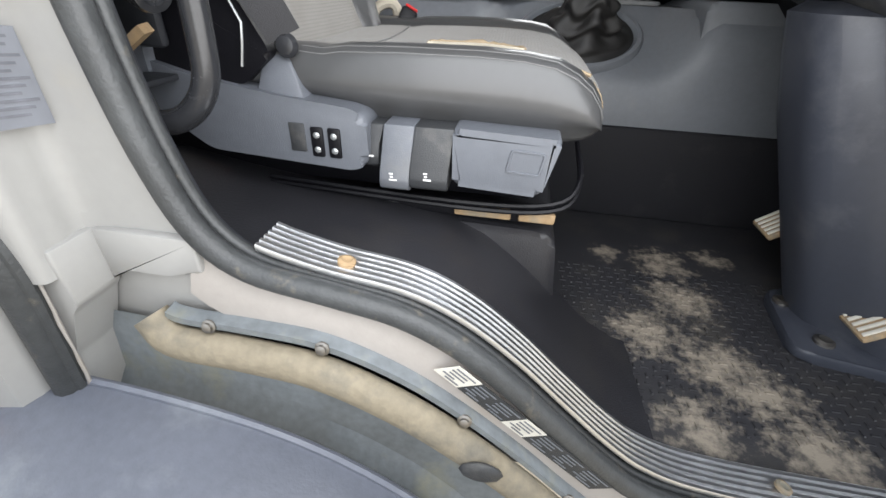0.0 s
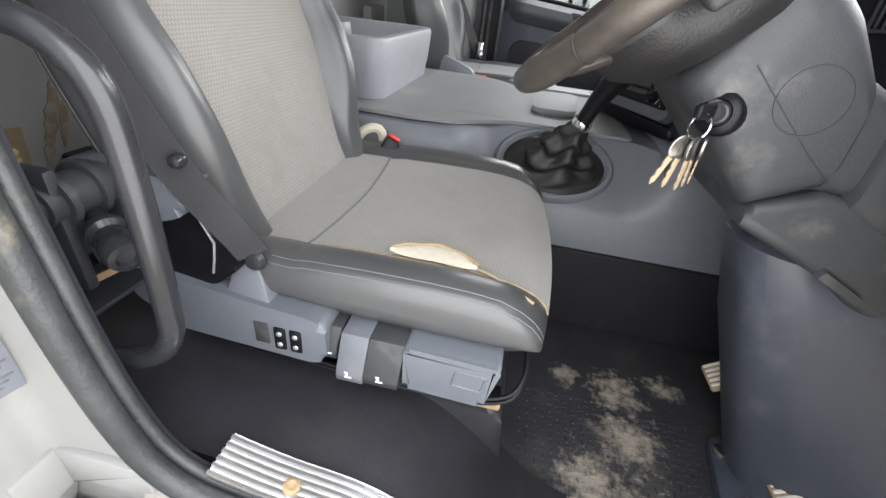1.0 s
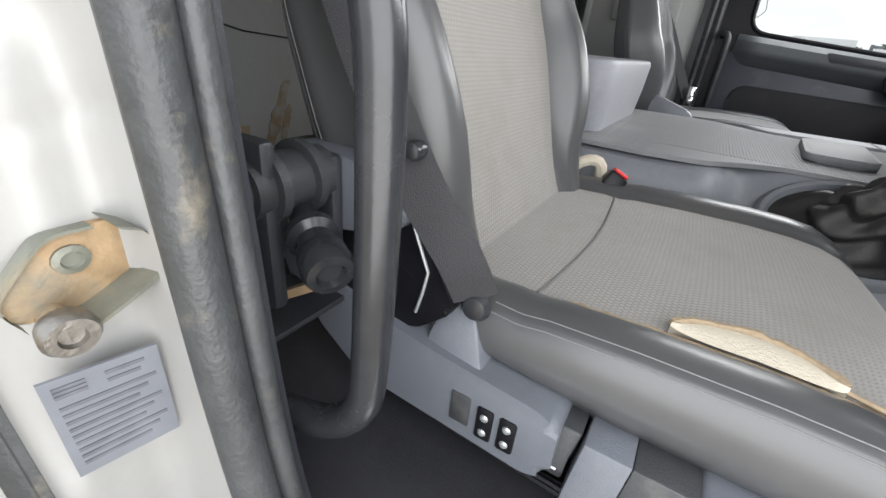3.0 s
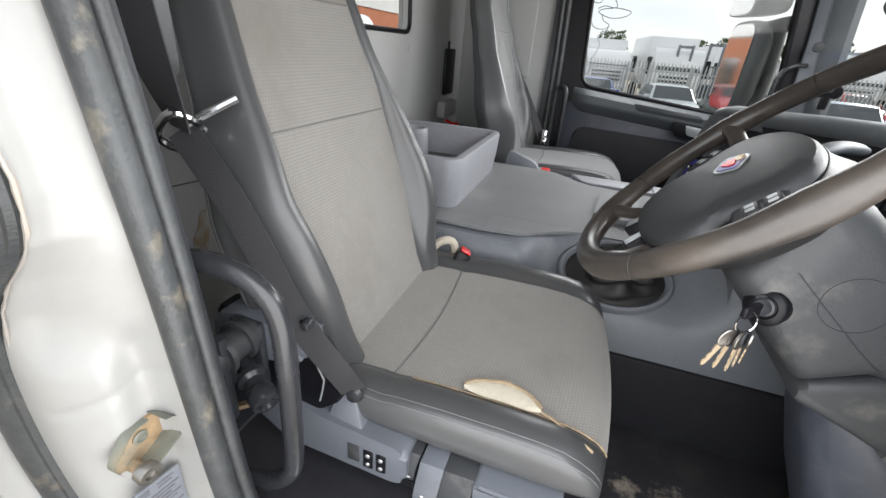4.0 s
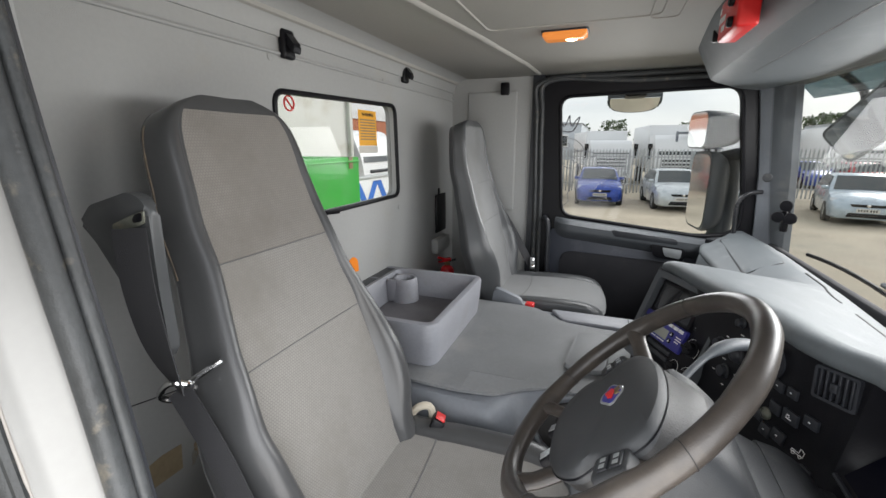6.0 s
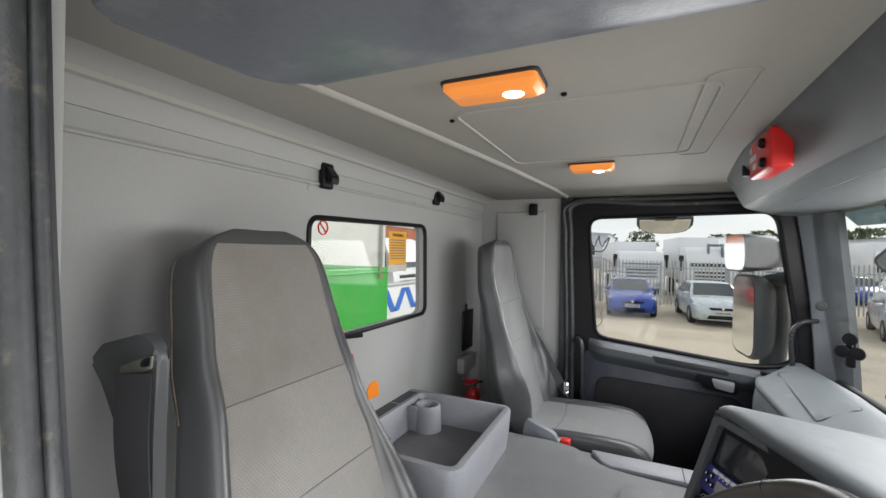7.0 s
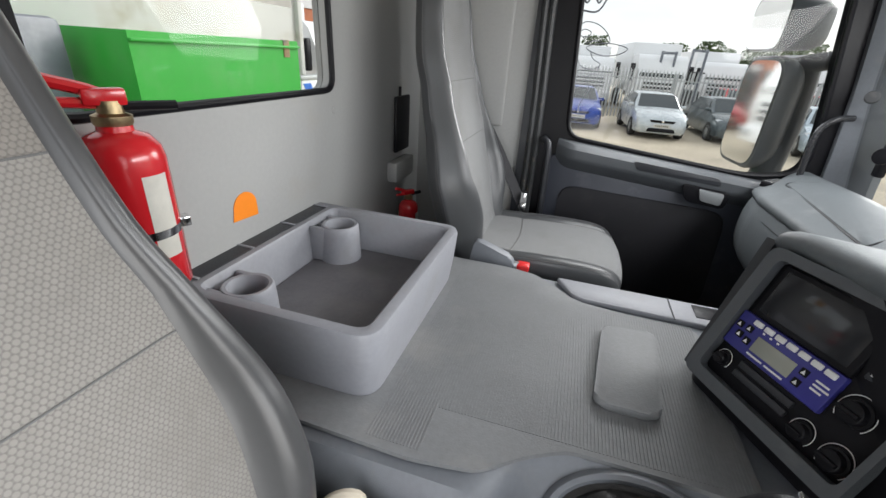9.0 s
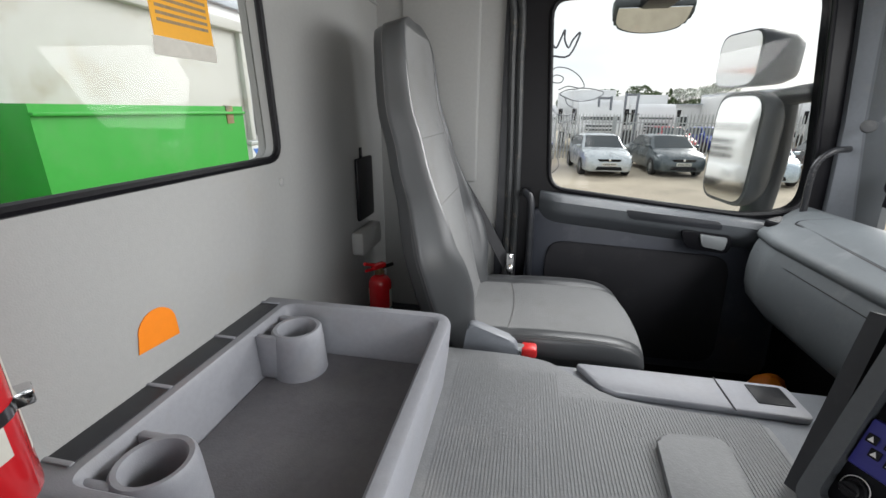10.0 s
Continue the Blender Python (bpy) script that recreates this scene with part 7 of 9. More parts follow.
# face of the driver's side: control panels round the recessed instruments
bm = bm_new()
rows = []
for y in sorted([0.06 + 1.25 * i / 130 for i in range(131)] + [0.288, 0.30, 0.590, 0.604]):
    rows.append([Vector((lip(y)[0] + 0.03, y, lip(y)[1] - 0.034))] + [face_at(y, t) for t in (1.0, 0.94, 0.8, 0.65, 0.5, 0.36, 0.34, 0.33, 0.2, 0.08, 0.0)] + [face_at(y, 0.0) + Vector(d) for d in ((0.004, 0, -0.012), (0.05, 0, -0.03), (0.14, 0, -0.12), (0.34, 0, -0.2))])
rings(bm, rows, closed=False)
part("face", bm, M["black"], dash, "black control panel face")
bm = bm_new()
rows = []
for i in range(41):
    p = face_at(0.06 + 1.25 * i / 40, 0.0)
    rows.append([p + Vector(d) for d in ((-0.002, 0, 0.012), (-0.010, 0, 0.002), (-0.006, 0, -0.014), (0.012, 0, -0.016))])
rings(bm, rows, closed=True)
part("lower_lip", bm, M["dark"], dash, "dark lower edge")
# passenger side: smooth bulging front
bm = bm_new()
rows = []
for i in range(41):
    y = 1.35 + 1.0 * i / 40
    x, z = lip(y)
    rows.append([(x + 0.012, y, z - 0.026)] + [(x + dx, y, z + dz) for dx, dz in ((0.002, -0.05), (-0.006, -0.09), (-0.008, -0.14), (-0.004, -0.19), (0.010, -0.235), (0.040, -0.270), (0.085, -0.292), (0.14, -0.30))] + [(1.70, y, 0.40)])
rings(bm, rows, closed=False)
part("glove_box", bm, M["dash"], dash, "smooth rounded glove box front")
bm = bm_new()
tube(bm, [(lip(y)[0] - 0.0005, y, lip(y)[1] - 0.062) for y in (1.50, 1.6, 1.8, 2.0, 2.2, 2.28)], 0.0014, 6)
part("joint", bm, M["black"], dash)
# flat lid let into the top on the passenger side
LID = ((1.425, 1.60), (1.47, 2.20), (1.575, 2.14), (1.570, 1.68))


def on_top(x, y, off=0.0):
    """The dashboard's top above x, y."""
    a, b = top_at(y, 0.0).x, top_at(y, 1.0).x
    p = top_at(y, min(1.0, max(0.0, (x - a) / (b - a))))
    return Vector((x, y, p.z + off))


edge = fillet(LID, 0.03, 6)
bm = bm_new()
tube(bm, [on_top(p.x, p.y, 0.0) for p in edge], 0.0028, 6, closed=True)
part("lid_joint", bm, M["black"], dash, "dark joint round the lid")
bm = bm_new()
mid = Vector((1.515, 1.91))
rings(bm, [[on_top(mid.x + (p.x - mid.x) * k, mid.y + (p.y - mid.y) * k, 0.004 * (k < 0.99) - 0.002 * (k > 0.99)) for p in edge] for k in (1.0, 0.97, 0.7, 0.4, 0.1)])
part("lid", bm, M["dash"], dash, "flat lid on the passenger side")
for x, y, w, l, turn in ((1.345, 1.435, 0.030, 0.10, -30), (1.475, 2.285, 0.040, 0.10, -50)):
    m = Matrix.Translation(on_top(x, y, 0.004)) @ pose(0, 0, 0, -8 if y < 2 else 0, 4, turn)
    bm = bm_new()
    box(bm, (-w / 2, -l / 2, -0.02), (w / 2, l / 2, 0.0), 0.004, m=m)
    vent = part("top_vent", bm, M["black"], dash, "slatted black air vent")
    for k in range(8):
        bm = bm_new()
        yy = -l / 2 + l * (k + 0.5) / 8
        box(bm, (-w / 2, yy - 0.003, -0.004), (w / 2, yy + 0.003, 0.005), 0.001, m=m)
        part("slat", bm, M["dark"], vent)
# side cheek of the centre panel
bm = bm_new()
sheet(bm, lambda u, v: Vector((1.034, 1.247, 0.528)).lerp(Vector((1.116, 1.316, 0.806)), v).lerp(Vector((1.46, 1.352, 0.49)).lerp(Vector((1.40, 1.352, 0.745)), v), u), 8, 6, 0.03)
part("panel_cheek", bm, M["dark"], dash, "grey side of the centre panel")
bm = bm_new()
prism(bm, fillet([(1.04, 1.245), (1.17, 0.975), (1.30, 0.975), (1.30, 1.33), (1.07, 1.33)], 0.02), "z", 0.500, 0.530, 0.008)
part("panel_floor", bm, M["black"], dash, "black underside of the centre panel")

# centre panel basis: a along it to the driver's side, b up, out of it towards the driver
PO = Vector((1.037, 1.247, 0.534))
PA = Vector((0.44, -0.897, 0.015)).normalized() * 0.71
PB_ = Vector((0.305, 0.155, 0.938)).normalized() * 0.82
PN = PA.cross(PB_).normalized()
if PN.x > 0:
    PN = -PN
PM = Matrix((( PA.x, PB_.x, PN.x, PO.x), (PA.y, PB_.y, PN.y, PO.y), (PA.z, PB_.z, PN.z, PO.z), (0, 0, 0, 1)))


def pbox(name, a0, a1, b0, b1, n0, n1, m, parent, bevel=0.002, label=""):
    bm = bm_new()
    box(bm, (a0, b0, n0), (a1, b1, n1), bevel, m=PM)
    return part(name, bm, M[m], parent, label)


def pknob(a, b, r, h, parent, m="black", label="", mark=True):
    bm = bm_new()
    lathe(bm, [(r * 1.15, -0.004), (r * 1.15, 0.003), (r * 0.95, 0.004), (r * 0.88, h), (r * 0.7, h + 0.002)], (0, 0, 0), n=22)
    box(bm, (-r * 0.8, -r * 0.2, h), (r * 0.8, r * 0.2, h + r * 0.35), 0.002)
    bm.transform(PM @ Matrix.Translation((a, b, 0.008)) @ Matrix.Diagonal((0.76 / 0.71, 0.76 / 0.82, 1, 1)))
    k = part("knob", bm, M[m], parent, label)
    if mark:
        bm = bm_new()
        tube(bm, [PM @ Vector((a + r * 1.35 * math.cos(t), b + r * 1.35 * math.sin(t), 0.0085)) for t in (radians(-40 + 13 * j) for j in range(21))], 0.0007, 5)
        part("scale", bm, M["legend"], k)
    return k


centre = thing("radio_panel", tuple(PO), "centre panel with a dark display, blue radio and rotary knobs", "control panel")
bm = bm_new()
outer = fillet([(-0.004, -0.005), (0.43, -0.005), (0.43, 0.345), (-0.004, 0.345)], 0.03)
inner = fillet([(0.030, 0.025), (0.415, 0.025), (0.415, 0.322), (0.030, 0.322)], 0.018)
holed(bm, outer, inner, "z", 0.0, 0.026)
bm.transform(PM)
part("surround", bm, M["ledge"], centre, "dark grey moulded surround")
pbox("back", 0.02, 0.425, 0.01, 0.335, 0.0, 0.006, "black", centre)
disp = pbox("display_frame", 0.048, 0.300, 0.192, 0.318, 0.004, 0.016, "black", centre, 0.004, "black display frame")
pbox("display", 0.062, 0.286, 0.204, 0.306, 0.0155, 0.0175, "screen", disp, 0.001, "dark glossy display")
radio = pbox("radio", 0.034, 0.302, 0.103, 0.190, 0.004, 0.018, "blue", centre, 0.004, "blue radio fascia")
for k in range(7):
    a = 0.078 + 0.031 * k
    pbox("preset", a, a + 0.025, 0.173, 0.186, 0.017, 0.023, "legend", radio, 0.0055)
pbox("lcd", 0.108, 0.215, 0.122, 0.158, 0.0175, 0.0195, "lcd", radio, 0.003, "grey liquid crystal display")
for a, b in ((0.050, 0.158), (0.078, 0.160), (0.064, 0.138), (0.090, 0.134), (0.236, 0.153), (0.236, 0.128)):
    k = pbox("button", a - 0.009, a + 0.009, b - 0.008, b + 0.008, 0.017, 0.021, "black", radio, 0.003)
    bm = bm_new()
    prism(bm, [(a - 0.005, b - 0.004), (a + 0.005, b - 0.004), (a, b + 0.005)], "z", 0.021, 0.0216)
    bm.transform(PM)
    part("arrow", bm, M["legend"], k, smooth=False)
for a, w, b in ((0.110, 0.006, 0.166), (0.130, 0.006, 0.166), (0.150, 0.006, 0.166), (0.108, 0.045, 0.112), (0.160, 0.05, 0.112), (0.262, 0.03, 0.152), (0.262, 0.035, 0.143), (0.262, 0.025, 0.134)):
    pbox("legend", a, a + w, b, b + 0.004, 0.0178, 0.0186, "legend", radio, 0.0)
pknob(0.062, 0.066, 0.017, 0.014, centre, label="small rotary knob")
for b in (0.052, 0.075):
    pbox("slot", 0.105, 0.255, b, b + 0.016, 0.004, 0.011, "dark", centre, 0.002, "blank slot cover")
pknob(0.345, 0.145, 0.026, 0.016, centre, label="large rotary knob")
pknob(0.375, 0.055, 0.024, 0.016, centre, label="large rotary knob")
pknob(0.300, 0.055, 0.020, 0.014, centre, label="rotary knob")
pknob(0.375, 0.265, 0.016, 0.012, centre, label="small rotary knob")
for a, b in ((0.325, 0.215), (0.36, 0.215), (0.395, 0.215), (0.325, 0.285), (0.395, 0.19)):
    k = pbox("switch", a - 0.013, a + 0.013, b - 0.010, b + 0.010, 0.005, 0.012, "dark", centre, 0.003)
    bm = bm_new()
    bars(bm, PM @ Vector((a - 0.004, b + 0.003, 0.0122)), PA * 0.008, -PB_ * 0.006, [(0, 1, 0)], 0.0004, 0.7)
    part("mark", bm, M["legend"], k, smooth=False)

# switches and vents round the instruments


def on_face(y, t):
    p = face_at(y, t)
    a = (face_at(y - 0.006, t) - face_at(y + 0.006, t)).normalized()
    b = (face_at(y, min(1, t + 0.05)) - face_at(y, max(0, t - 0.05))).normalized()
    n = a.cross(b).normalized()
    b = n.cross(a)
    if n.x > 0:
        n = -n
    return Matrix(((a.x, b.x, n.x, p.x), (a.y, b.y, n.y, p.y), (a.z, b.z, n.z, p.z), (0, 0, 0, 1)))


def vent_unit(y, t, w, h, slats):
    """An air vent with upright slats, its tab on the middle one."""
    m = on_face(y, t)
    bm = bm_new()
    holed(bm, fillet([(-w, -h), (w, -h), (w, h), (-w, h)], 0.006), fillet([(-w + 0.005, -h + 0.005), (w - 0.005, -h + 0.005), (w - 0.005, h - 0.005), (-w + 0.005, h - 0.005)], 0.004), "z", -0.006, 0.009)
    bm.transform(m)
    v = part("air_vent", bm, M["dark"], dash, "black slatted air vent")
    for k in range(slats):
        a = -w + 0.005 + (2 * w - 0.01) * (k + 0.5) / slats
        bm = bm_new()
        box(bm, (a - 0.002, -h + 0.004, 0.000), (a + 0.002, h - 0.004, 0.008), 0.0012, m=m)
        part("slat", bm, M["dark"], v)
    bm = bm_new()
    box(bm, (-0.006, -0.008, 0.005), (0.006, 0.008, 0.013), 0.002, m=m)
    part("tab", bm, M["dark"], v)


vent_unit(0.644, 0.85, 0.034, 0.030, 6)
vent_unit(0.216, 0.52, 0.040, 0.060, 7)


def rocker(y, t, w, h, mark, m_="dark"):
    """A switch on the face; mark: the bars of its white picture."""
    m = on_face(y, t)
    bm = bm_new()
    box(bm, (-w, -h, -0.004), (w, h, 0.005), 0.0025, m=m)
    k = part("switch", bm, M[m_], dash, "black rocker switch" if m_ == "dark" else "pale switch cap")
    if mark:
        bm = bm_new()
        bars(bm, m @ Vector((-0.006, 0.005, 0.0056)), m.to_3x3() @ Vector((0.012, 0, 0)), m.to_3x3() @ Vector((0, -0.0035, 0)), mark, 0.0004, 0.6)
        part("pictogram", bm, M["legend"], k, smooth=False)


for y, t, w, h, mark in ((0.700, 0.46, 0.017, 0.013, [(0.1, 0.6, 0), (0.0, 0.15, 1), (0.5, 0.65, 1), (0.0, 1.0, 2)]), (0.664, 0.52, 0.014, 0.011, [(0.3, 0.6, 1)]), (0.71, 0.27, 0.016, 0.012, [(0.3, 0.7, 1)]), (0.64, 0.19, 0.014, 0.010, [(0.2, 0.4, 1), (0.6, 0.8, 1)]), (0.740, 0.24, 0.014, 0.012, [(0.3, 0.6, 1)]), (0.738, 0.44, 0.014, 0.012, []), (0.708, 0.64, 0.012, 0.010, [(0.3, 0.6, 1)]), (0.742, 0.62, 0.013, 0.011, [(0.2, 0.6, 1)]), (0.700, 0.10, 0.016, 0.011, [(0.2, 0.5, 1)]), (0.77, 0.30, 0.013, 0.012, []), (0.65, 0.08, 0.014, 0.010, [(0.4, 0.7, 1)])):
    rocker(y, t, w, h, mark)
# truck picture on the panel
bm = bm_new()
m = on_face(0.668, 0.27)
tube(bm, [m @ Vector((x, z, 0.0008)) for x, z in ((-0.012, -0.005), (0.012, -0.005), (0.012, 0.004), (0.007, 0.007), (0.003, 0.007), (0.003, -0.001), (-0.012, -0.001))], 0.0008, 5, closed=True)
for x in (-0.007, 0.007):
    tube(bm, [m @ Vector((x + 0.003 * math.cos(a), -0.006 + 0.003 * math.sin(a), 0.001)) for a in (k * math.pi / 5 for k in range(10))], 0.0007, 5, closed=True)
part("truck_picture", bm, M["legend"], dash, "small white lorry picture")
for y, t, r, h, mm, lab in ((0.775, 0.77, 0.030, 0.026, "dark", "large round dark knob"), (0.756, 0.34, 0.011, 0.004, "olive", "dull metal round socket"), (0.84, 0.40, 0.016, 0.014, "dark", "rotary knob"), (0.88, 0.62, 0.018, 0.014, "dark", "rotary knob")):
    m = on_face(y, t)
    bm = bm_new()
    lathe(bm, [(r * 1.15, -0.006), (r * 1.15, 0.004), (r * 0.98, 0.006), (r * 0.94, h * 0.7), (r * 0.80, h), (r * 0.45, h + 0.003), (r * 0.1, h + 0.003)], (0, 0, 0), n=22)
    bm.transform(m)
    part("knob", bm, M[mm], dash, lab)
for y, t, w in ((0.80, 0.50, 0.005), (0.82, 0.28, 0.004), (0.845, 0.55, 0.006), (0.87, 0.44, 0.004), (0.885, 0.80, 0.005), (0.90, 0.30, 0.004), (0.92, 0.52, 0.006), (0.93, 0.72, 0.004), (0.945, 0.38, 0.005), (0.78, 0.62, 0.004), (0.755, 0.80, 0.005), (0.86, 0.16, 0.004)):
    bm = bm_new()
    box(bm, (-w, -0.0012, 0.0), (w, 0.0012, 0.0016), 0.0, m=on_face(y, t))
    part("mark", bm, M["legend"], dash, smooth=False)
for y, t, r in ((0.905, 0.42, 0.015), (0.945, 0.62, 0.017), (0.895, 0.90, 0.010)):
    bm = bm_new()
    lathe(bm, [(r * 1.2, -0.004), (r * 1.2, 0.003), (r * 0.95, 0.005), (r * 0.9, 0.014), (r * 0.4, 0.016)], (0, 0, 0), n=18)
    bm.transform(on_face(y, t))
    part("knob", bm, M["dark"], dash, "rotary knob")
# instrument cluster behind its lens
clus = thing("instrument_cluster", (1.36, 0.42, 0.65), "dark instrument cluster with dim red gauge lights", "instrument cluster")
bm = bm_new()
rows = []
for i in range(25):
    y = 0.304 + 0.282 * i / 24
    rows.append([face_at(y, t) + Vector((-0.003, 0, 0.002)) for t in (0.37, 0.5, 0.65, 0.8, 0.93)])
rings(bm, rows, closed=False)
M["lens"] = mat("cluster_lens", (0.004, 0.004, 0.008), 0.20, vary=0.05, bump=0, spec=0.10)
part("lens", bm, M["lens"], clus, "black glossy lens")
M["glow_red"] = mat("red_gauge_light", (0.4, 0.02, 0.03), 0.4, vary=0.02, bump=0, emit=((1.0, 0.10, 0.12), 0.55))
M["glow_pink"] = mat("pale_gauge_light", (0.4, 0.2, 0.2), 0.4, vary=0.02, bump=0, emit=((1.0, 0.40, 0.42), 0.3))
M["glow_blue"] = mat("blue_gauge_light", (0.03, 0.03, 0.3), 0.4, vary=0.02, bump=0, emit=((0.10, 0.13, 1.0), 0.22))
for y, t, r, a0, a1, mm in ((0.432, 0.53, 0.018, -80, 120, "glow_pink"), (0.405, 0.66, 0.026, 20, 150, "glow_red")):
    bm = bm_new()
    m = on_face(y, t)
    tube(bm, [m @ Vector((r * math.cos(radians(a0 + (a1 - a0) * k / 14)), r * math.sin(radians(a0 + (a1 - a0) * k / 14)), 0.0050)) for k in range(15)], 0.0007, 5)
    part("gauge_ring", bm, M[mm], clus, "dim red gauge arc")
bm = bm_new()
box(bm, (-0.014, -0.010, 0.003), (0.014, 0.010, 0.0050), 0.001, m=on_face(0.36, 0.64))
part("blue_field", bm, M["glow_blue"], clus, "dim blue display field")
bm = bm_new()
tube(bm, [face_at(0.292 + 0.305 * k / 12, 0.335) + Vector((-0.001, 0, 0.002)) for k in range(13)], 0.0045, 6)
part("lens_frame", bm, M["dark"], clus, "dark lens frame")
# lower panel by the door: notice and switches
NOTE = [(0.0, 1.0, 0), (0.1, 0.9, 1.1), (0.0, 1.0, 2.2)]
m = on_face(0.330, 0.16)
bm = bm_new()
tube(bm, [m @ Vector((p.x, p.y, 0.001)) for p in fillet([(-0.011, -0.022), (0.011, -0.022), (0.011, 0.022), (-0.011, 0.022)], 0.003, 3)], 0.0007, 5, closed=True)
bars(bm, m @ Vector((0.007, 0.018, 0.001)), m.to_3x3() @ Vector((0, -0.036, 0)), m.to_3x3() @ Vector((-0.005, 0, 0)), NOTE, 0.0004, 0.6)
part("speed_notice", bm, M["legend"], dash, "small white notice, too fine to read", smooth=False)
rocker(0.268, 0.29, 0.012, 0.010, [], "legend")
for y, t in ((0.297, 0.20), (0.270, 0.10), (0.300, 0.06), (0.245, 0.20), (0.235, 0.06), (0.37, 0.05)):
    rocker(y, t, 0.012, 0.010, [(0.2, 0.7, 0), (0.4, 0.8, 1), (0.2, 0.5, 2)])
# knee panel under the centre
bm = bm_new()
prism(bm, fillet([(1.20, 0.0), (1.60, 0.0), (1.60, 0.50), (1.16, 0.50)], 0.02), "y", 0.845, 1.33, 0.01)
part("centre_base", bm, M["grey"], dash, "grey panel between tunnel and dashboard")

# small orange lump added for the orange patch on the passenger's floor
bm = bm_new()
rings(bm, [[(1.58 + sx * (0.07 + 0.012 * math.sin(3 * a)) * math.cos(a), 2.26 + sx * 0.05 * math.sin(a), z) for a in (k * math.pi / 12 for k in range(24))] for sx, z in ((0.9, 0.0), (1.0, 0.02), (0.95, 0.06), (0.7, 0.10), (0.3, 0.12))])
solo("orange_lump", bm, M["orange"], "small orange lump added on the passenger floor", "bag")

# fan on a stalk on the dashboard
fan = thing("dash_fan", (1.69, 2.12, 0.88), "small black three-bladed fan on a stalk by the pillar", "fan")
bm = bm_new()
tube(bm, [(1.705, 2.18, 0.899), (1.695, 2.145, 0.896), (1.685, 2.125, 0.894)], 0.011, 8)
part("arm", bm, M["black"], fan)
bm = bm_new()
box(bm, (1.70, 2.165, 0.80), (1.725, 2.20, 0.925), 0.006)
part("mount", bm, M["black"], fan)
for k in range(3):
    bm = bm_new()
    c = Vector((1.680, 2.100, 0.894))
    a = radians(90 + 120 * k)
    u, w = Vector((0.75, -0.66, 0)), Vector((0, 0, 1))
    cc = c + u * math.cos(a) * 0.028 + w * math.sin(a) * 0.036
    lathe(bm, [(0.024, -0.005), (0.026, 0.0), (0.024, 0.005), (0.004, 0.008)], cc, (-0.66, -0.75, 0.05), 16)
    part("blade", bm, M["black"], fan)

# ---- outside ----
M["gravel"] = mat("gravel", (0.47, 0.405, 0.31), 0.9, vary=0.5, big=0.5, fine=16.0, bump=1.0, bump_scale=30.0, dirt=((0.31, 0.28, 0.22), 0.25, 0.5, 0.7))
M["galv"] = mat("galvanised_steel", (0.46, 0.48, 0.48), 0.5, 0.3, vary=0.12, big=2, bump=0.1)
M["tyre"] = mat("tyre_rubber", (0.02, 0.02, 0.02), 0.75, vary=0.2, bump=0.3)
M["carglass"] = mat("car_glass", (0.05, 0.06, 0.065), 0.08, vary=0.05, bump=0)
M["lamp_glass"] = mat("head_lamp", (0.62, 0.64, 0.66), 0.12, 0.3, vary=0.1, bump=0)
M["greenpaint"] = mat("green_paint", (0.035, 0.42, 0.045), 0.4, vary=0.07, big=2, bump=0.1, dirt=((0.10, 0.42, 0.10), 2.5, 0.5, 0.75))
M["oldgrey"] = mat("weathered_body", (0.58, 0.58, 0.55), 0.7, vary=0.12, big=1.5, bump=0.3, bump_scale=60, dirt=((0.42, 0.38, 0.31), 2.2, 0.52, 0.75))
M["shed"] = mat("pale_cladding", (0.55, 0.60, 0.66), 0.6, vary=0.05, big=0.5, bump=0.1)
M["brick"] = mat("orange_brick", (0.42, 0.15, 0.075), 0.85, vary=0.2, big=2, bump=0.4, bump_scale=40)
M["leaf"] = mat("far_leaves", (0.06, 0.095, 0.03), 0.8, vary=0.4, big=0.6, bump=0.5, bump_scale=8)
M["bark"] = mat("bark", (0.09, 0.07, 0.05), 0.9, vary=0.3, bump=0.5)
M["truckwhite"] = mat("lorry_white", (0.78, 0.79, 0.80), 0.35, vary=0.04, big=1, bump=0.03, dirt=((0.6, 0.6, 0.58), 1.5, 0.55, 0.85))
M["plateblue"] = mat("blue_stripe", (0.03, 0.16, 0.60), 0.45, vary=0.05, bump=0)

bm = bm_new()
s = 3000.0
vs = [bm.verts.new(p) for p in ((-s, -s, GROUND), (s, -s, GROUND), (s, s, GROUND), (-s, s, GROUND))]
bm.faces.new(vs)
ground = solo("ground", bm, M["gravel"], "pale sandy gravel of the vehicle yard", "ground", kind="structure", smooth=False)

# --- the lorry's own mirrors, wipers and front mirror ---
mir = thing("door_mirror", (1.55, 2.75, 0.65), "tall grey door mirror with a smaller wide-angle mirror above", "mirror", group="mirrors")


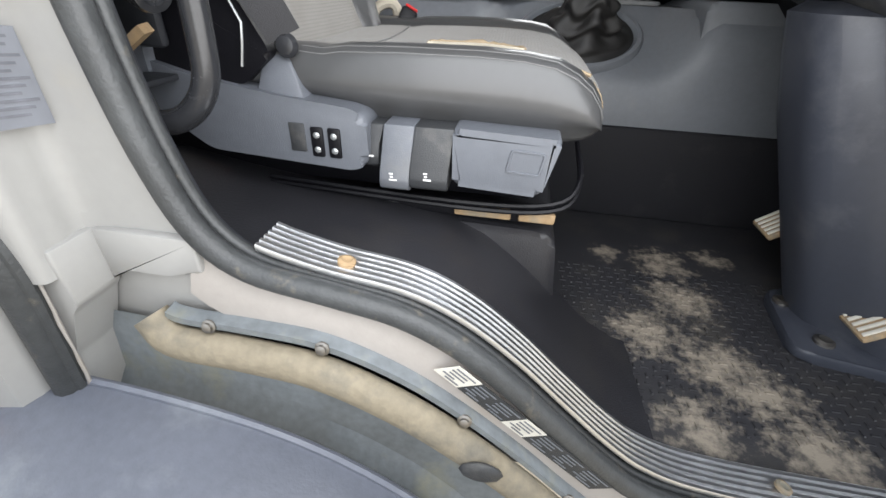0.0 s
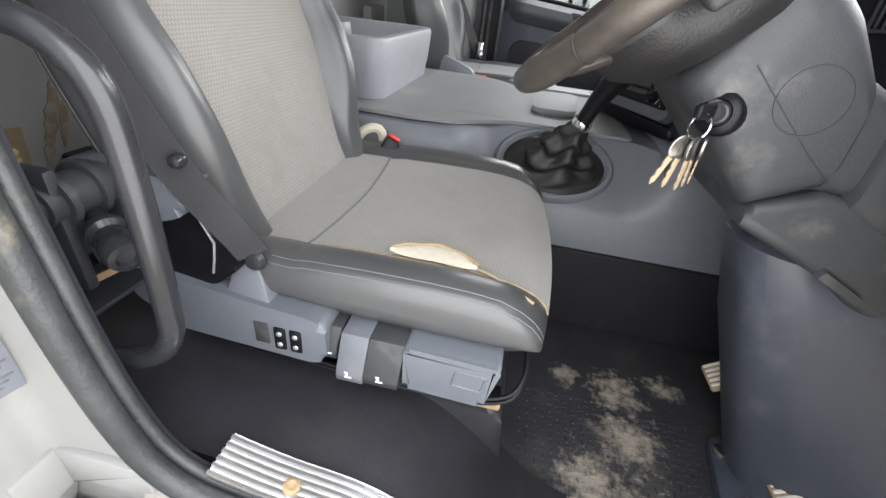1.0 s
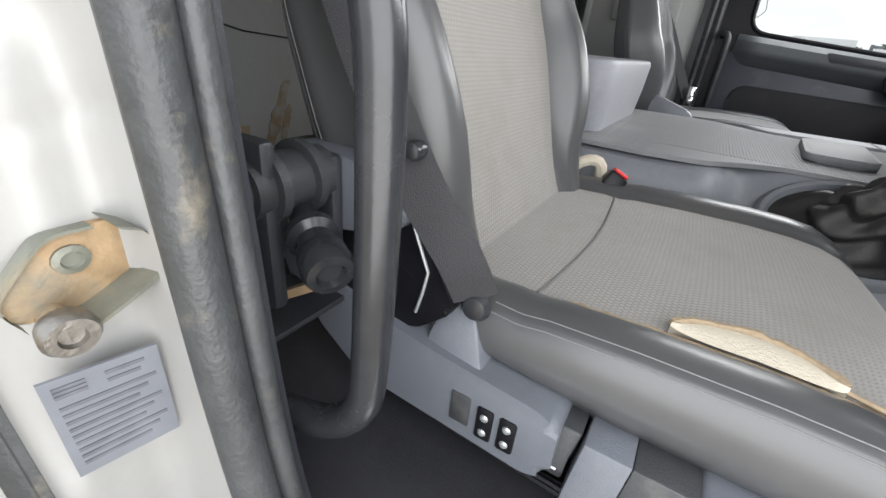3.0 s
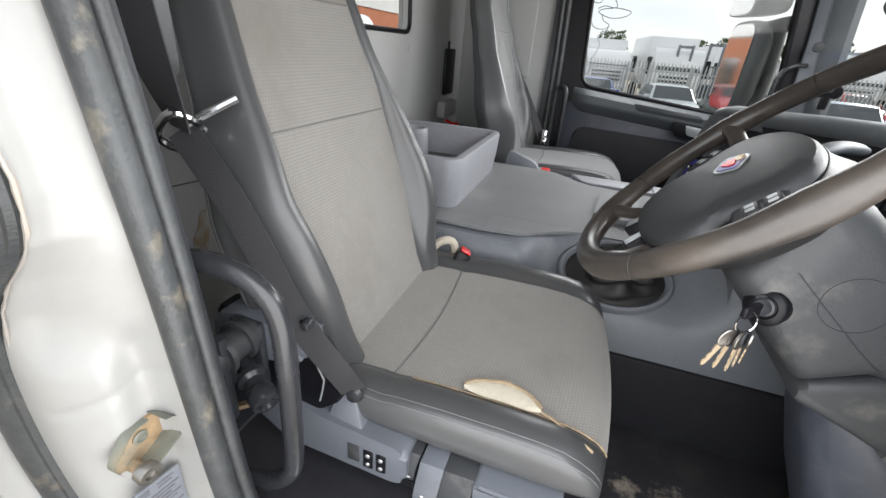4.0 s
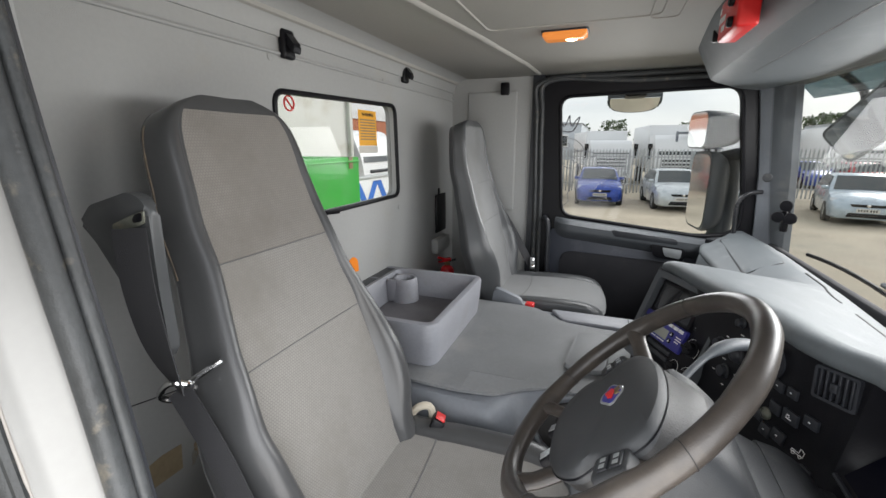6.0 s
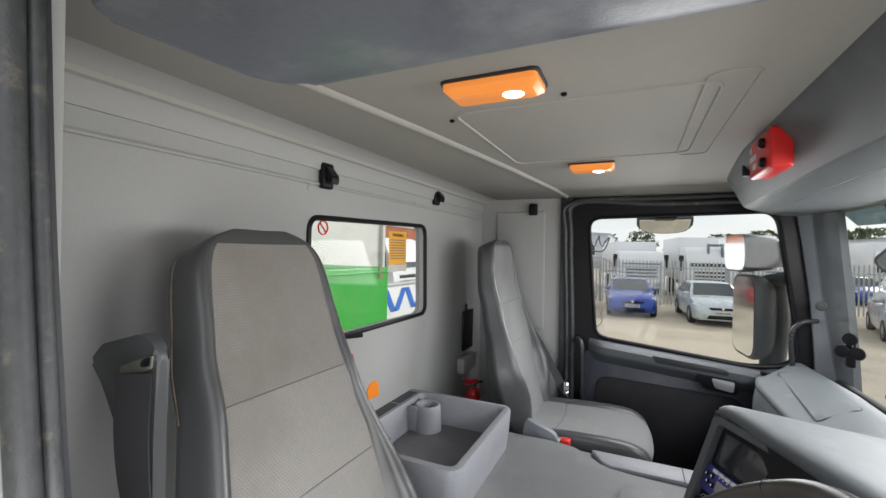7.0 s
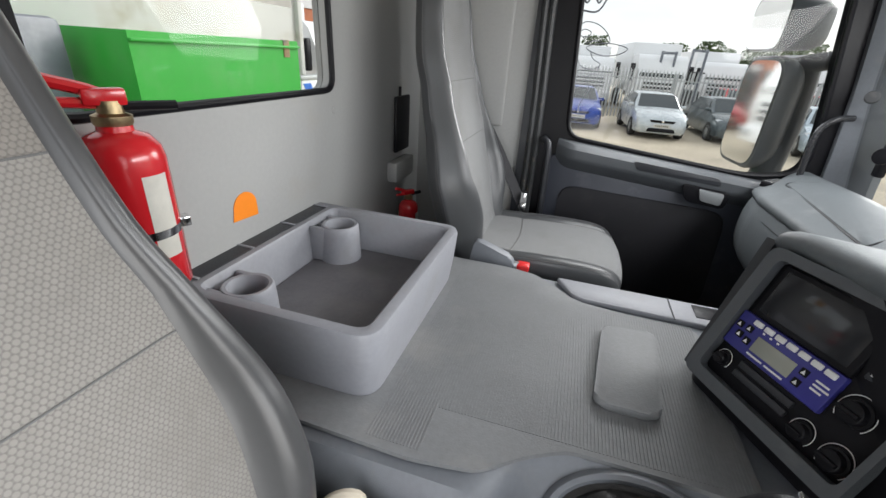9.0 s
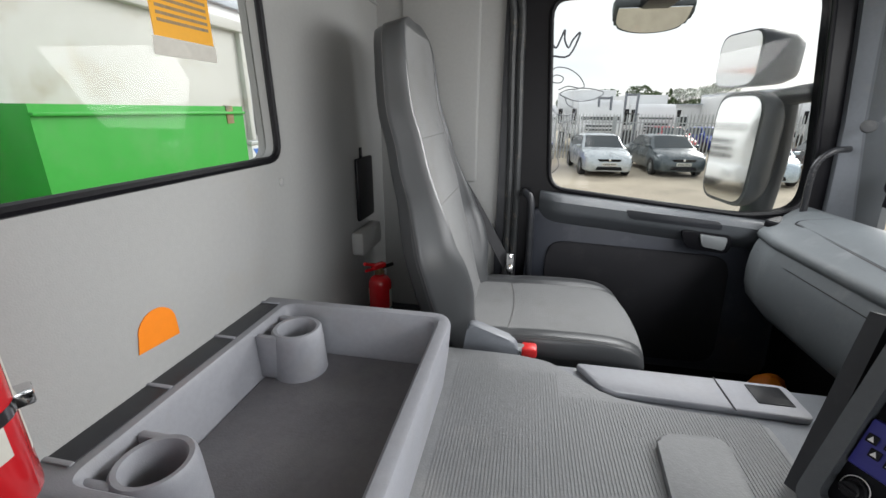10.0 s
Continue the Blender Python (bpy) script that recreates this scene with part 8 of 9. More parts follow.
def mirror_head(name, c, w, h, d, turn, parent):
    """A mirror housing: w wide, h high, d deep, its glass facing back along -x, turned about z."""
    m = Matrix.Translation(c) @ pose(0, 0, 0, 0, 0, turn)
    bm = bm_new()
    rows = []
    for x, k in ((0.0, 1.0), (0.012, 1.02), (0.05, 1.0), (d * 0.7, 0.9), (d * 0.92, 0.74), (d, 0.5)):
        rows.append([m @ Vector((x, p.x * k, p.y * k)) for p in fillet([(-w / 2, -h / 2), (w / 2, -h / 2), (w / 2, h / 2), (-w / 2, h / 2)], min(w, h) * 0.28)])
    rings(bm, rows)
    hd = part(name, bm, M["housing"], parent, "dark grey plastic mirror housing")
    bm = bm_new()
    prism(bm, fillet([(-w * 0.46, -h * 0.47), (w * 0.46, -h * 0.47), (w * 0.46, h * 0.47), (-w * 0.46, h * 0.47)], min(w, h) * 0.26), "x", -0.004, -0.001)
    bm.transform(m)
    part("mirror_glass", bm, M["mirror"], hd, "mirror glass", smooth=False)
    return hd


mirror_head("main_head", (1.43, 2.65, 0.935), 0.31, 0.44, 0.12, 8, mir)
mirror_head("wide_head", (1.385, 2.64, 1.275), 0.235, 0.20, 0.20, 14, mir)
bm = bm_new()
tube(bm, smooth_line([(1.50, 2.60, 1.12), (1.60, 2.54, 1.15), (1.72, 2.48, 1.16), (1.76, 2.42, 1.16)], 5), 0.035, 10)
tube(bm, smooth_line([(1.54, 2.58, 0.66), (1.565, 2.60, 0.9), (1.55, 2.60, 1.14)], 5), 0.055, 10)
part("arm", bm, M["housing"], mir, "grey mirror arm")
kerb = thing("kerb_mirror", (1.03, 2.6, 1.36), "half-round kerb mirror above the passenger window", "mirror", group="mirrors")
bm = bm_new()
rows = []
for k in range(13):
    a = math.pi * k / 12
    rows.append(a)
pr = [(-0.145, 0.035)] + [(0.145 * -math.cos(a), 0.0 - 0.075 * math.sin(a) ** 0.7) for a in rows] + [(0.145, 0.035)]
m = Matrix.Translation((1.035, 2.60, 1.435)) @ pose(0, 0, 0, 52, 0, 0) @ Matrix.Diagonal((1, 1, 1.2, 1))
prism(bm, fillet(pr, 0.01, 2), "y", 0.0, 0.05, 0.012, 2)
bm.transform(m)
part("housing", bm, M["dash"], kerb, "grey housing")
bm = bm_new()
prism(bm, [(x * 0.90, z * 0.88 - 0.002) for x, z in pr], "y", -0.004, -0.001)
bm.transform(m)
part("mirror_glass", bm, M["mirror"], kerb, "mirror glass", smooth=False)
bm = bm_new()
box(bm, (0.98, 2.44, 1.45), (1.09, 2.62, 1.49), 0.01)
part("bracket", bm, M["black"], kerb)
front = thing("front_mirror", (2.05, 2.36, 1.2), "square front mirror on a bent arm outside the windscreen", "mirror", group="mirrors")
m = Matrix.Translation((2.02, 2.385, 1.29)) @ pose(0, 0, 0, 0, -24, 30) @ pose(0, 0, 0, -38, 0, 0)
bm = bm_new()
rows = []
for x, k in ((0.0, 1.0), (0.02, 1.03), (0.07, 0.92), (0.10, 0.7)):
    rows.append([m @ Vector((x, p.x * k, p.y * k)) for p in fillet([(-0.21, -0.10), (0.21, -0.10), (0.21, 0.10), (-0.21, 0.10)], 0.045)])
rings(bm, rows)
part("housing", bm, M["dash"], front)
bm = bm_new()
prism(bm, fillet([(-0.195, -0.088), (0.195, -0.088), (0.195, 0.088), (-0.195, 0.088)], 0.04), "x", -0.004, -0.001)
bm.transform(m)
part("mirror_glass", bm, M["mirror"], front, "mirror glass", smooth=False)
bm = bm_new()
tube(bm, smooth_line([(2.04, 2.44, 1.33), (2.06, 2.54, 1.35), (2.05, 2.56, 1.45), (1.90, 2.50, 1.55), (1.78, 2.40, 1.58)], 5), 0.018, 8)
part("arm", bm, M["dark"], front)
bm = bm_new()
sheet(bm, lambda u, v: (ws(u, 0.97, 0.02)[0] + 0.16 * v, ws(u, 0.97)[1], ws(u, 0.97)[2] - 0.035 - 0.17 * v), 24, 4, 0.006)
solo("sun_visor", bm, M["visor"], "smoked outside sun visor above the windscreen", "sun visor")
for sh in (0.0, -0.92):
    def pt(y, z, off):
        return ws((y + sh - 0.17) / 2.14, (z - 0.48) / 1.16, off)

    wip = thing("wiper", pt(1.27, 0.62, 0.03), "black windscreen wiper resting at the foot of the windscreen", "wiper", group="wipers")
    bm = bm_new()
    tube(bm, [pt(1.24, 0.600, 0.045), pt(1.29, 0.645, 0.045), pt(1.45, 0.700, 0.045), pt(1.66, 0.722, 0.04)], [0.020, 0.017, 0.012, 0.009], 8)
    part("arm", bm, M["guard"], wip, "grey dusty arm")
    bm = bm_new()
    tube(bm, [pt(1.30 + 0.075 * k, 0.650 + 0.048 * math.sin(math.pi * k / 14) + 0.004 * k, 0.018) for k in range(11)], 0.008, 6)
    part("blade", bm, M["black"], wip)

# line drawing on the passenger window
bm = bm_new()


def stroke(pts, r=0.0018):
    tube(bm, smooth_line([(0.735 + (x - 0.775) * 1.3, YL + 0.013, 1.135 + (z - 1.10) * 1.3) for x, z in pts], 4), r, 5)


stroke([(0.715, 1.16), (0.735, 1.175), (0.77, 1.17), (0.80, 1.15), (0.815, 1.125), (0.80, 1.12), (0.77, 1.125), (0.745, 1.115)])
stroke([(0.80, 1.12), (0.835, 1.118), (0.87, 1.108), (0.845, 1.09), (0.80, 1.085), (0.765, 1.095), (0.75, 1.105), (0.77, 1.115), (0.80, 1.118)])
stroke([(0.765, 1.095), (0.775, 1.075), (0.80, 1.06), (0.78, 1.045), (0.745, 1.05), (0.73, 1.07)])
stroke([(0.80, 1.06), (0.79, 1.035), (0.765, 1.02), (0.78, 0.99), (0.77, 0.96), (0.76, 0.93), (0.765, 0.90), (0.75, 0.88), (0.73, 0.87)])
stroke([(0.725, 1.03), (0.735, 1.0), (0.725, 0.96), (0.72, 0.92)])
stroke([(0.72, 1.145), (0.735, 1.155), (0.755, 1.148), (0.75, 1.135), (0.73, 1.135), (0.72, 1.145)])
stroke([(0.715, 1.205), (0.765, 1.205), (0.790, 1.262), (0.772, 1.245), (0.762, 1.225), (0.750, 1.245), (0.748, 1.270), (0.738, 1.245), (0.728, 1.225), (0.715, 1.240), (0.705, 1.258), (0.715, 1.205)], 0.0035)
solo("window_drawing", bm, M["faded"], "black line drawing stuck on the passenger window", "window sticker")

# --- parked cars ---


def car(at, paint, label, kind="hatch", turn=0.0):
    """A parked car, front towards -y: x across, y along."""
    th = thing("car", at, label, "car", group="parked cars", turn=turn)
    W = th.matrix_world

    def put(name, bm, m, label="", parent=None, smooth=True):
        bm.transform(W)
        return part(name, bm, m, parent or th, label, smooth)

    L = 4.3 if kind == "hatch" else 4.6
    # stations: y, half-width at belt, bottom, bonnet/belt height
    st = [(0.0, 0.62, 0.30, 0.56), (0.06, 0.76, 0.22, 0.66), (0.18, 0.84, 0.20, 0.74), (0.55, 0.885, 0.19, 0.86), (1.0, 0.90, 0.19, 0.94), (1.25, 0.90, 0.19, 0.97), (2.2, 0.90, 0.19, 0.98), (3.3, 0.895, 0.20, 1.0), (3.9, 0.86, 0.24, 1.0), (L - 0.05, 0.78, 0.34, 0.94), (L, 0.68, 0.42, 0.85)]
    bm = bm_new()
    rows = []
    for y, w, b, t in st:
        half = [(w * 0.86, b), (w * 0.97, b + 0.06), (w, b + (t - b) * 0.45), (w * 0.985, b + (t - b) * 0.75), (w * 0.93, t - 0.02), (w * 0.80, t + 0.012), (w * 0.4, t + 0.03)]
        rows.append([(x, y, z) for x, z in half] + [(0, y, t + 0.035)] + [(-x, y, z) for x, z in reversed(half)])
    rings(bm, rows)
    put("body", bm, paint)
    roof = 1.46 if kind == "hatch" else 1.44
    gh = [(1.05, 0.78, 0.965), (1.35, 0.74, 1.12), (1.75, 0.64, roof - 0.04), (2.1, 0.63, roof), (2.9, 0.62, roof - 0.01), (3.45, 0.60, roof - 0.08), (3.85, 0.66, 1.16), (L - 0.2, 0.70, 1.0)]
    if kind != "hatch":
        gh = gh[:5] + [(3.3, 0.60, roof - 0.06), (3.7, 0.66, 1.16), (3.95, 0.70, 1.0)]
    bm = bm_new()
    rows = []
    for y, w, t in gh:
        rows.append([(0.83, y, 0.95), (w + 0.04, y, max(0.96, t - 0.06)), (w * 0.9, y, t), (0, y, t + 0.015), (-w * 0.9, y, t), (-w - 0.04, y, max(0.96, t - 0.06)), (-0.83, y, 0.95)])
    rings(bm, rows)
    put("roof", bm, paint)
    # glass fields slightly proud
    bm = bm_new()
    sheet(bm, lambda u, v: ((2 * u - 1) * (0.72 - 0.12 * v), 1.13 + 0.60 * v - 0.02, 1.005 + 0.405 * v + 0.012 * (1 - (2 * u - 1) ** 2)), 10, 6, 0.004)
    put("windscreen", bm, M["carglass"], "dark windscreen")
    for sx in (1, -1):
        bm = bm_new()
        q = [(sx * 0.835, 1.45, 1.0), (sx * 0.835, 3.6, 1.0), (sx * 0.665, 3.25, roof - 0.07), (sx * 0.672, 1.85, roof - 0.07)]
        vs = [bm.verts.new((x + sx * 0.012 * k, y, z)) for k in (0, 1) for x, y, z in q]
        for f in ((0, 1, 2, 3), (7, 6, 5, 4), (0, 4, 5, 1), (1, 5, 6, 2), (2, 6, 7, 3), (3, 7, 4, 0)):
            bm.faces.new([vs[i] for i in f])
        put("side_window", bm, M["carglass"], "dark side window", smooth=False)
        bm = bm_new()
        rows = [[(sx * 0.40, 0.10, 0.60), (sx * 0.70, 0.20, 0.64), (sx * 0.80, 0.42, 0.76), (sx * 0.74, 0.40, 0.79), (sx * 0.46, 0.20, 0.70)], [(sx * 0.42, 0.02, 0.60), (sx * 0.74, 0.12, 0.645), (sx * 0.875, 0.36, 0.78), (sx * 0.76, 0.34, 0.815), (sx * 0.46, 0.13, 0.725)]]
        rings(bm, rows)
        put("head_lamp", bm, M["lamp_glass"], "clear head lamp")
        bm = bm_new()
        box(bm, (sx * 0.90 - 0.10, 1.32, 0.98), (sx * 0.90 + 0.10, 1.42, 1.10), 0.04)
        put("wing_mirror", bm, paint, "wing mirror")
        for y in (0.82, L - 0.85):
            bm = bm_new()
            lathe(bm, [(0.20, -0.09), (0.31, -0.10), (0.325, -0.06), (0.325, 0.06), (0.31, 0.10), (0.20, 0.09)], (sx * 0.81, y, 0.325), (sx, 0, 0), 24)
            wh = put("wheel", bm, M["tyre"], "black tyre")
            bm = bm_new()
            lathe(bm, [(0.205, 0.07), (0.20, 0.095), (0.17, 0.085), (0.06, 0.10), (0.03, 0.105)], (sx * 0.81, y, 0.325), (sx, 0, 0), 20)
            put("rim", bm, M["silver"], "alloy rim", wh)
        bm = bm_new()
        lathe(bm, [(0.055, 0), (0.06, 0.02), (0.03, 0.03)], (sx * 0.60, 0.075, 0.36), (0, -1, 0), 12)
        put("fog_lamp", bm, M["lamp_glass"], "fog lamp")
    bm = bm_new()
    prism(bm, fillet([(-0.36, 0.585), (0.36, 0.585), (0.42, 0.665), (-0.42, 0.665)], 0.02), "y", -0.012, 0.05, 0.006)
    put("grille", bm, M["black"], "dark upper grille")
    bm = bm_new()
    prism(bm, fillet([(-0.48, 0.27), (0.48, 0.27), (0.42, 0.40), (-0.42, 0.40)], 0.03), "y", -0.004, 0.08, 0.01)
    put("lower_grille", bm, M["black"], "dark lower grille")
    bm = bm_new()
    box(bm, (-0.26, -0.030, 0.43), (0.26, -0.012, 0.54), 0.003)
    pl = put("number_plate", bm, M["paper"], "white plate", smooth=False)
    bm = bm_new()
    for k in range(7):
        box(bm, (-0.22 + 0.062 * k + (0.02 if k > 3 else 0), -0.032, 0.455), (-0.185 + 0.062 * k + (0.02 if k > 3 else 0), -0.030, 0.515))
    put("plate_bars", bm, M["ink"], "", pl, False)
    bm = bm_new()
    lathe(bm, [(0.045, 0), (0.045, 0.012), (0.02, 0.016)], (0, -0.012, 0.635), (0, -1, 0), 16)
    put("badge", bm, M["chrome"], "round badge")
    return th


def paint(name, c, metal=0.3):
    return mat(name, c, 0.28, metal, vary=0.04, big=2, bump=0.0, coat=0.6)


P_blue, P_silver, P_dark, P_ice, P_black, P_white, P_red = paint("blue_metallic", (0.008, 0.045, 0.30)), paint("silver_metallic", (0.50, 0.54, 0.56)), paint("slate_metallic", (0.07, 0.09, 0.10)), paint("ice_blue_metallic", (0.42, 0.50, 0.56)), paint("black_metallic", (0.018, 0.02, 0.024)), paint("white_car", (0.74, 0.76, 0.78), 0), paint("red_car", (0.5, 0.02, 0.03), 0)
for x, y, m, lab, kind in ((0.80, 17.6, P_blue, "dark blue saloon parked at the fence", "saloon"), (3.65, 17.0, P_silver, "silver hatchback parked at the fence", "hatch"), (6.35, 17.6, P_dark, "dark slate saloon parked at the fence", "saloon"), (8.35, 15.9, P_ice, "pale blue-silver hatchback parked at the fence", "hatch"), (11.1, 16.3, P_black, "black saloon parked at the fence", "saloon"), (13.9, 15.6, P_white, "white hatchback parked at the fence", "hatch"), (-3.6, 18.0, P_dark, "dark grey estate parked at the fence", "hatch"), (17.0, 16.0, P_silver, "silver saloon parked at the fence", "saloon")):
    car((x, y, GROUND), m, lab, kind, 4 if x < 8 else -14)
for x, y, m in ((9.5, 27.5, P_red), (-9.5, 20.0, P_red), (14.0, 27.0, P_red), (12.0, 28.0, P_blue), (19.0, 27.0, P_white), (23.0, 27.5, P_red)):
    car((x, y, GROUND), m, "car parked beyond the fence", "hatch", 8)

# --- palisade fence ---
fence = thing("fence", (8, 22.8, GROUND), "galvanised steel palisade fence with pointed pales", "fence")
me_pale = None
FX0, FX1, FY, FH = -9.0, 33.0, 22.8, 2.22
bm = bm_new()
ring0 = [(-0.034, -0.004), (-0.022, 0.012), (0.022, 0.012), (0.034, -0.004), (0.030, -0.006), (0.020, 0.008), (-0.020, 0.008), (-0.030, -0.006)]
rings(bm, [[(x, y, 0.06) for x, y in ring0], [(x, y, FH - 0.14) for x, y in ring0], [(x * 0.25, y, FH) for x, y in ring0]])
first = part("pale", bm, M["galv"], None, smooth=False)
me_pale = first.data
first.parent = fence
first.matrix_parent_inverse = Matrix.Identity(4)
first.location = (FX0 - 8, 0, 0)
random.seed(11)
n = int((FX1 - FX0) / 0.155)
for k in range(1, n):
    ob = new("pale", me_pale)
    ob.parent = fence
    ob.location = (FX0 - 8 + 0.155 * k, random.uniform(-0.004, 0.004), random.uniform(-0.012, 0.012))
    ob.rotation_euler = (0, random.uniform(-0.006, 0.006), 0)
for z in (0.45, 1.80):
    bm = bm_new()
    box(bm, (FX0, FY + 0.015, GROUND + z), (FX1, FY + 0.06, GROUND + z + 0.05), 0.004)
    part("rail", bm, M["galv"], fence, "galvanised rail")
for k in range(16):
    x = FX0 + 2.75 * k
    bm = bm_new()
    box(bm, (x - 0.05, FY + 0.06, GROUND), (x + 0.05, FY + 0.15, GROUND + 2.1), 0.004)
    part("post", bm, M["galv"], fence, "fence post")

# --- lorries and boxes beyond the fence ---


def lorry(at, label, box_len, turn=0.0, h=3.2, body=None):
    """A lorry with its cab towards -y and a box behind it."""
    th = thing("lorry", at, label, "lorry", group="parked lorries", turn=turn)
    W = th.matrix_world

    def put(name, bm, m, label="", parent=None, smooth=True):
        bm.transform(W)
        return part(name, bm, m, parent or th, label, smooth)

    bm = bm_new()
    prism(bm, fillet([(0.10, 0.75), (0.0, 1.4), (0.10, 2.0), (0.38, h - 0.3), (0.6, h - 0.1), (1.9, h - 0.1), (1.9, 0.75)], 0.08, 3), "x", -1.2, 1.2, 0.06)
    put("cab", bm, M["truckwhite"])
    bm = bm_new()
    q = [(-1.08, 0.075, 1.85), (1.08, 0.075, 1.85), (1.0, 0.36, h - 0.45), (-1.0, 0.36, h - 0.45)]
    vs = [bm.verts.new((x, y - 0.035 * k, z)) for k in (0, 1) for x, y, z in q]
    for f in ((0, 1, 2, 3), (7, 6, 5, 4), (0, 4, 5, 1), (1, 5, 6, 2), (2, 6, 7, 3), (3, 7, 4, 0)):
        bm.faces.new([vs[i] for i in f])
    put("windscreen", bm, M["carglass"], "dark windscreen", smooth=False)
    for k in range(3):
        bm = bm_new()
        box(bm, (-0.8, 0.0, 1.08 + 0.2 * k), (0.8, 0.06, 1.20 + 0.2 * k), 0.02)
        put("grille_bar", bm, M["dark"], "dark grille slot")
    bm = bm_new()
    box(bm, (-1.22, -0.06, 0.45), (1.22, 0.4, 0.90), 0.06)
    bump = put("bumper", bm, M["truckwhite"], "bumper")
    for sx in (1, -1):
        bm = bm_new()
        box(bm, (sx * 0.92 - 0.18, -0.085, 0.58), (sx * 0.92 + 0.18, -0.05, 0.80), 0.02)
        put("head_lamp", bm, M["lamp_glass"], "head lamp", bump)
        bm = bm_new()
        box(bm, (sx * 1.42 - 0.12, 0.25, 1.6), (sx * 1.42 + 0.12, 0.40, 2.45), 0.05)
        put("mirror", bm, M["black"], "black mirror")
        for y in (0.95, 1.9 + box_len * 0.7):
            bm = bm_new()
            lathe(bm, [(0.3, -0.15), (0.49, -0.15), (0.5, 0.0), (0.49, 0.15), (0.3, 0.15)], (sx * 1.05, y, 0.5), (sx, 0, 0), 20)
            put("wheel", bm, M["tyre"], "black wheel")
    bm = bm_new()
    box(bm, (-1.25, 2.1, 1.0), (1.25, 2.1 + box_len, h + 0.5), 0.04)
    put("box_body", bm, body or M["truckwhite"])
    bm = bm_new()
    box(bm, (-0.45, 1.0, 0.55), (0.45, 2.1 + box_len, 0.98), 0.02)
    put("chassis", bm, M["black"])
    return th


for x, y, tn, bl, h in ((-3.4, 25.5, 12, 6, 3.25), (1.2, 27.5, 10, 7, 2.75), (4.6, 26.0, 6, 5, 3.0), (8.8, 31.0, 4, 6, 2.9), (15.5, 33.0, -6, 7, 3.0), (20.5, 34.0, -8, 6, 3.1), (-8.0, 27.0, 14, 6, 3.2)):
    lorry((x, y, GROUND), "white lorry parked beyond the fence", bl, tn, h)
for x, y, h in ((4.75, 26.4, 3.1), (6.3, 27.2, 3.3)):
    cr = thing("forklift_mast", (x, y, GROUND), "dark upright forklift mast beyond the fence", "forklift", group="forklifts")
    bm = bm_new()
    box(bm, (x - 0.55, y, GROUND + 0.1), (x + 0.55, y + 1.6, GROUND + 1.3), 0.08)
    part("body", bm, M["dark"], cr)
    for dx in (-0.32, 0.32):
        bm = bm_new()
        box(bm, (x + dx - 0.06, y - 0.1, GROUND), (x + dx + 0.06, y + 0.04, GROUND + h), 0.01)
        part("mast_rail", bm, M["guard"], cr)
    for z in (1.6, h - 0.15):
        bm = bm_new()
        box(bm, (x - 0.38, y - 0.06, GROUND + z), (x + 0.38, y + 0.02, GROUND + z + 0.12), 0.01)
        part("cross_bar", bm, M["guard"], cr)
    bm = bm_new()
    box(bm, (x - 0.55, y + 0.1, GROUND + 2.15), (x + 0.55, y + 1.3, GROUND + 2.22), 0.02)
    part("roof_guard", bm, M["dark"], cr)

# --- far sheds, cabin and trees ---


def shed(at, size, m, label, nwin, roof_h=0.9):
    th = thing("building", at, label, "building", group="far buildings")
    x, y, z = at
    w, d, h = size
    bm = bm_new()
    box(bm, (x - w / 2, y, z), (x + w / 2, y + d, z + h), 0.02)
    part("wall", bm, m, th)
    bm = bm_new()
    prism(bm, [(x - w / 2 - 0.3, z + h), (x + w / 2 + 0.3, z + h), (x, z + h + roof_h)], "y", y - 0.3, y + d + 0.3)
    part("roof", bm, M["shed"], th, "pale metal roof", smooth=False)
    for k in range(nwin):
        bm = bm_new()
        xx = x - w / 2 + w * (k + 0.5) / nwin
        box(bm, (xx - 0.6, y - 0.05, z + h * 0.35), (xx + 0.6, y + 0.02, z + h * 0.70), 0.02)
        wn_ = part("window", bm, M["truckwhite"], th, "window frame")
        bm = bm_new()
        box(bm, (xx - 0.5, y - 0.07, z + h * 0.39), (xx + 0.5, y - 0.04, z + h * 0.66), 0.01)
        part("pane", bm, M["carglass"], wn_)
    bm = bm_new()
    box(bm, (x - w * 0.30 - 0.5, y - 0.06, z), (x - w * 0.30 + 0.5, y, z + min(2.1, h * 0.8)), 0.02)
    part("door", bm, M["guard"], th, "grey door")


shed((22, 42, GROUND), (20, 3.5, 2.9), M["truckwhite"], "long white site cabin beyond the fence", 6, 0.25)
shed((46, 62, GROUND), (34, 20, 5.0), M["shed"], "pale blue metal warehouse in the distance", 7, 1.4)
shed((-18, 70, GROUND), (30, 20, 5.5), M["shed"], "pale grey metal warehouse in the distance", 6, 1.2)



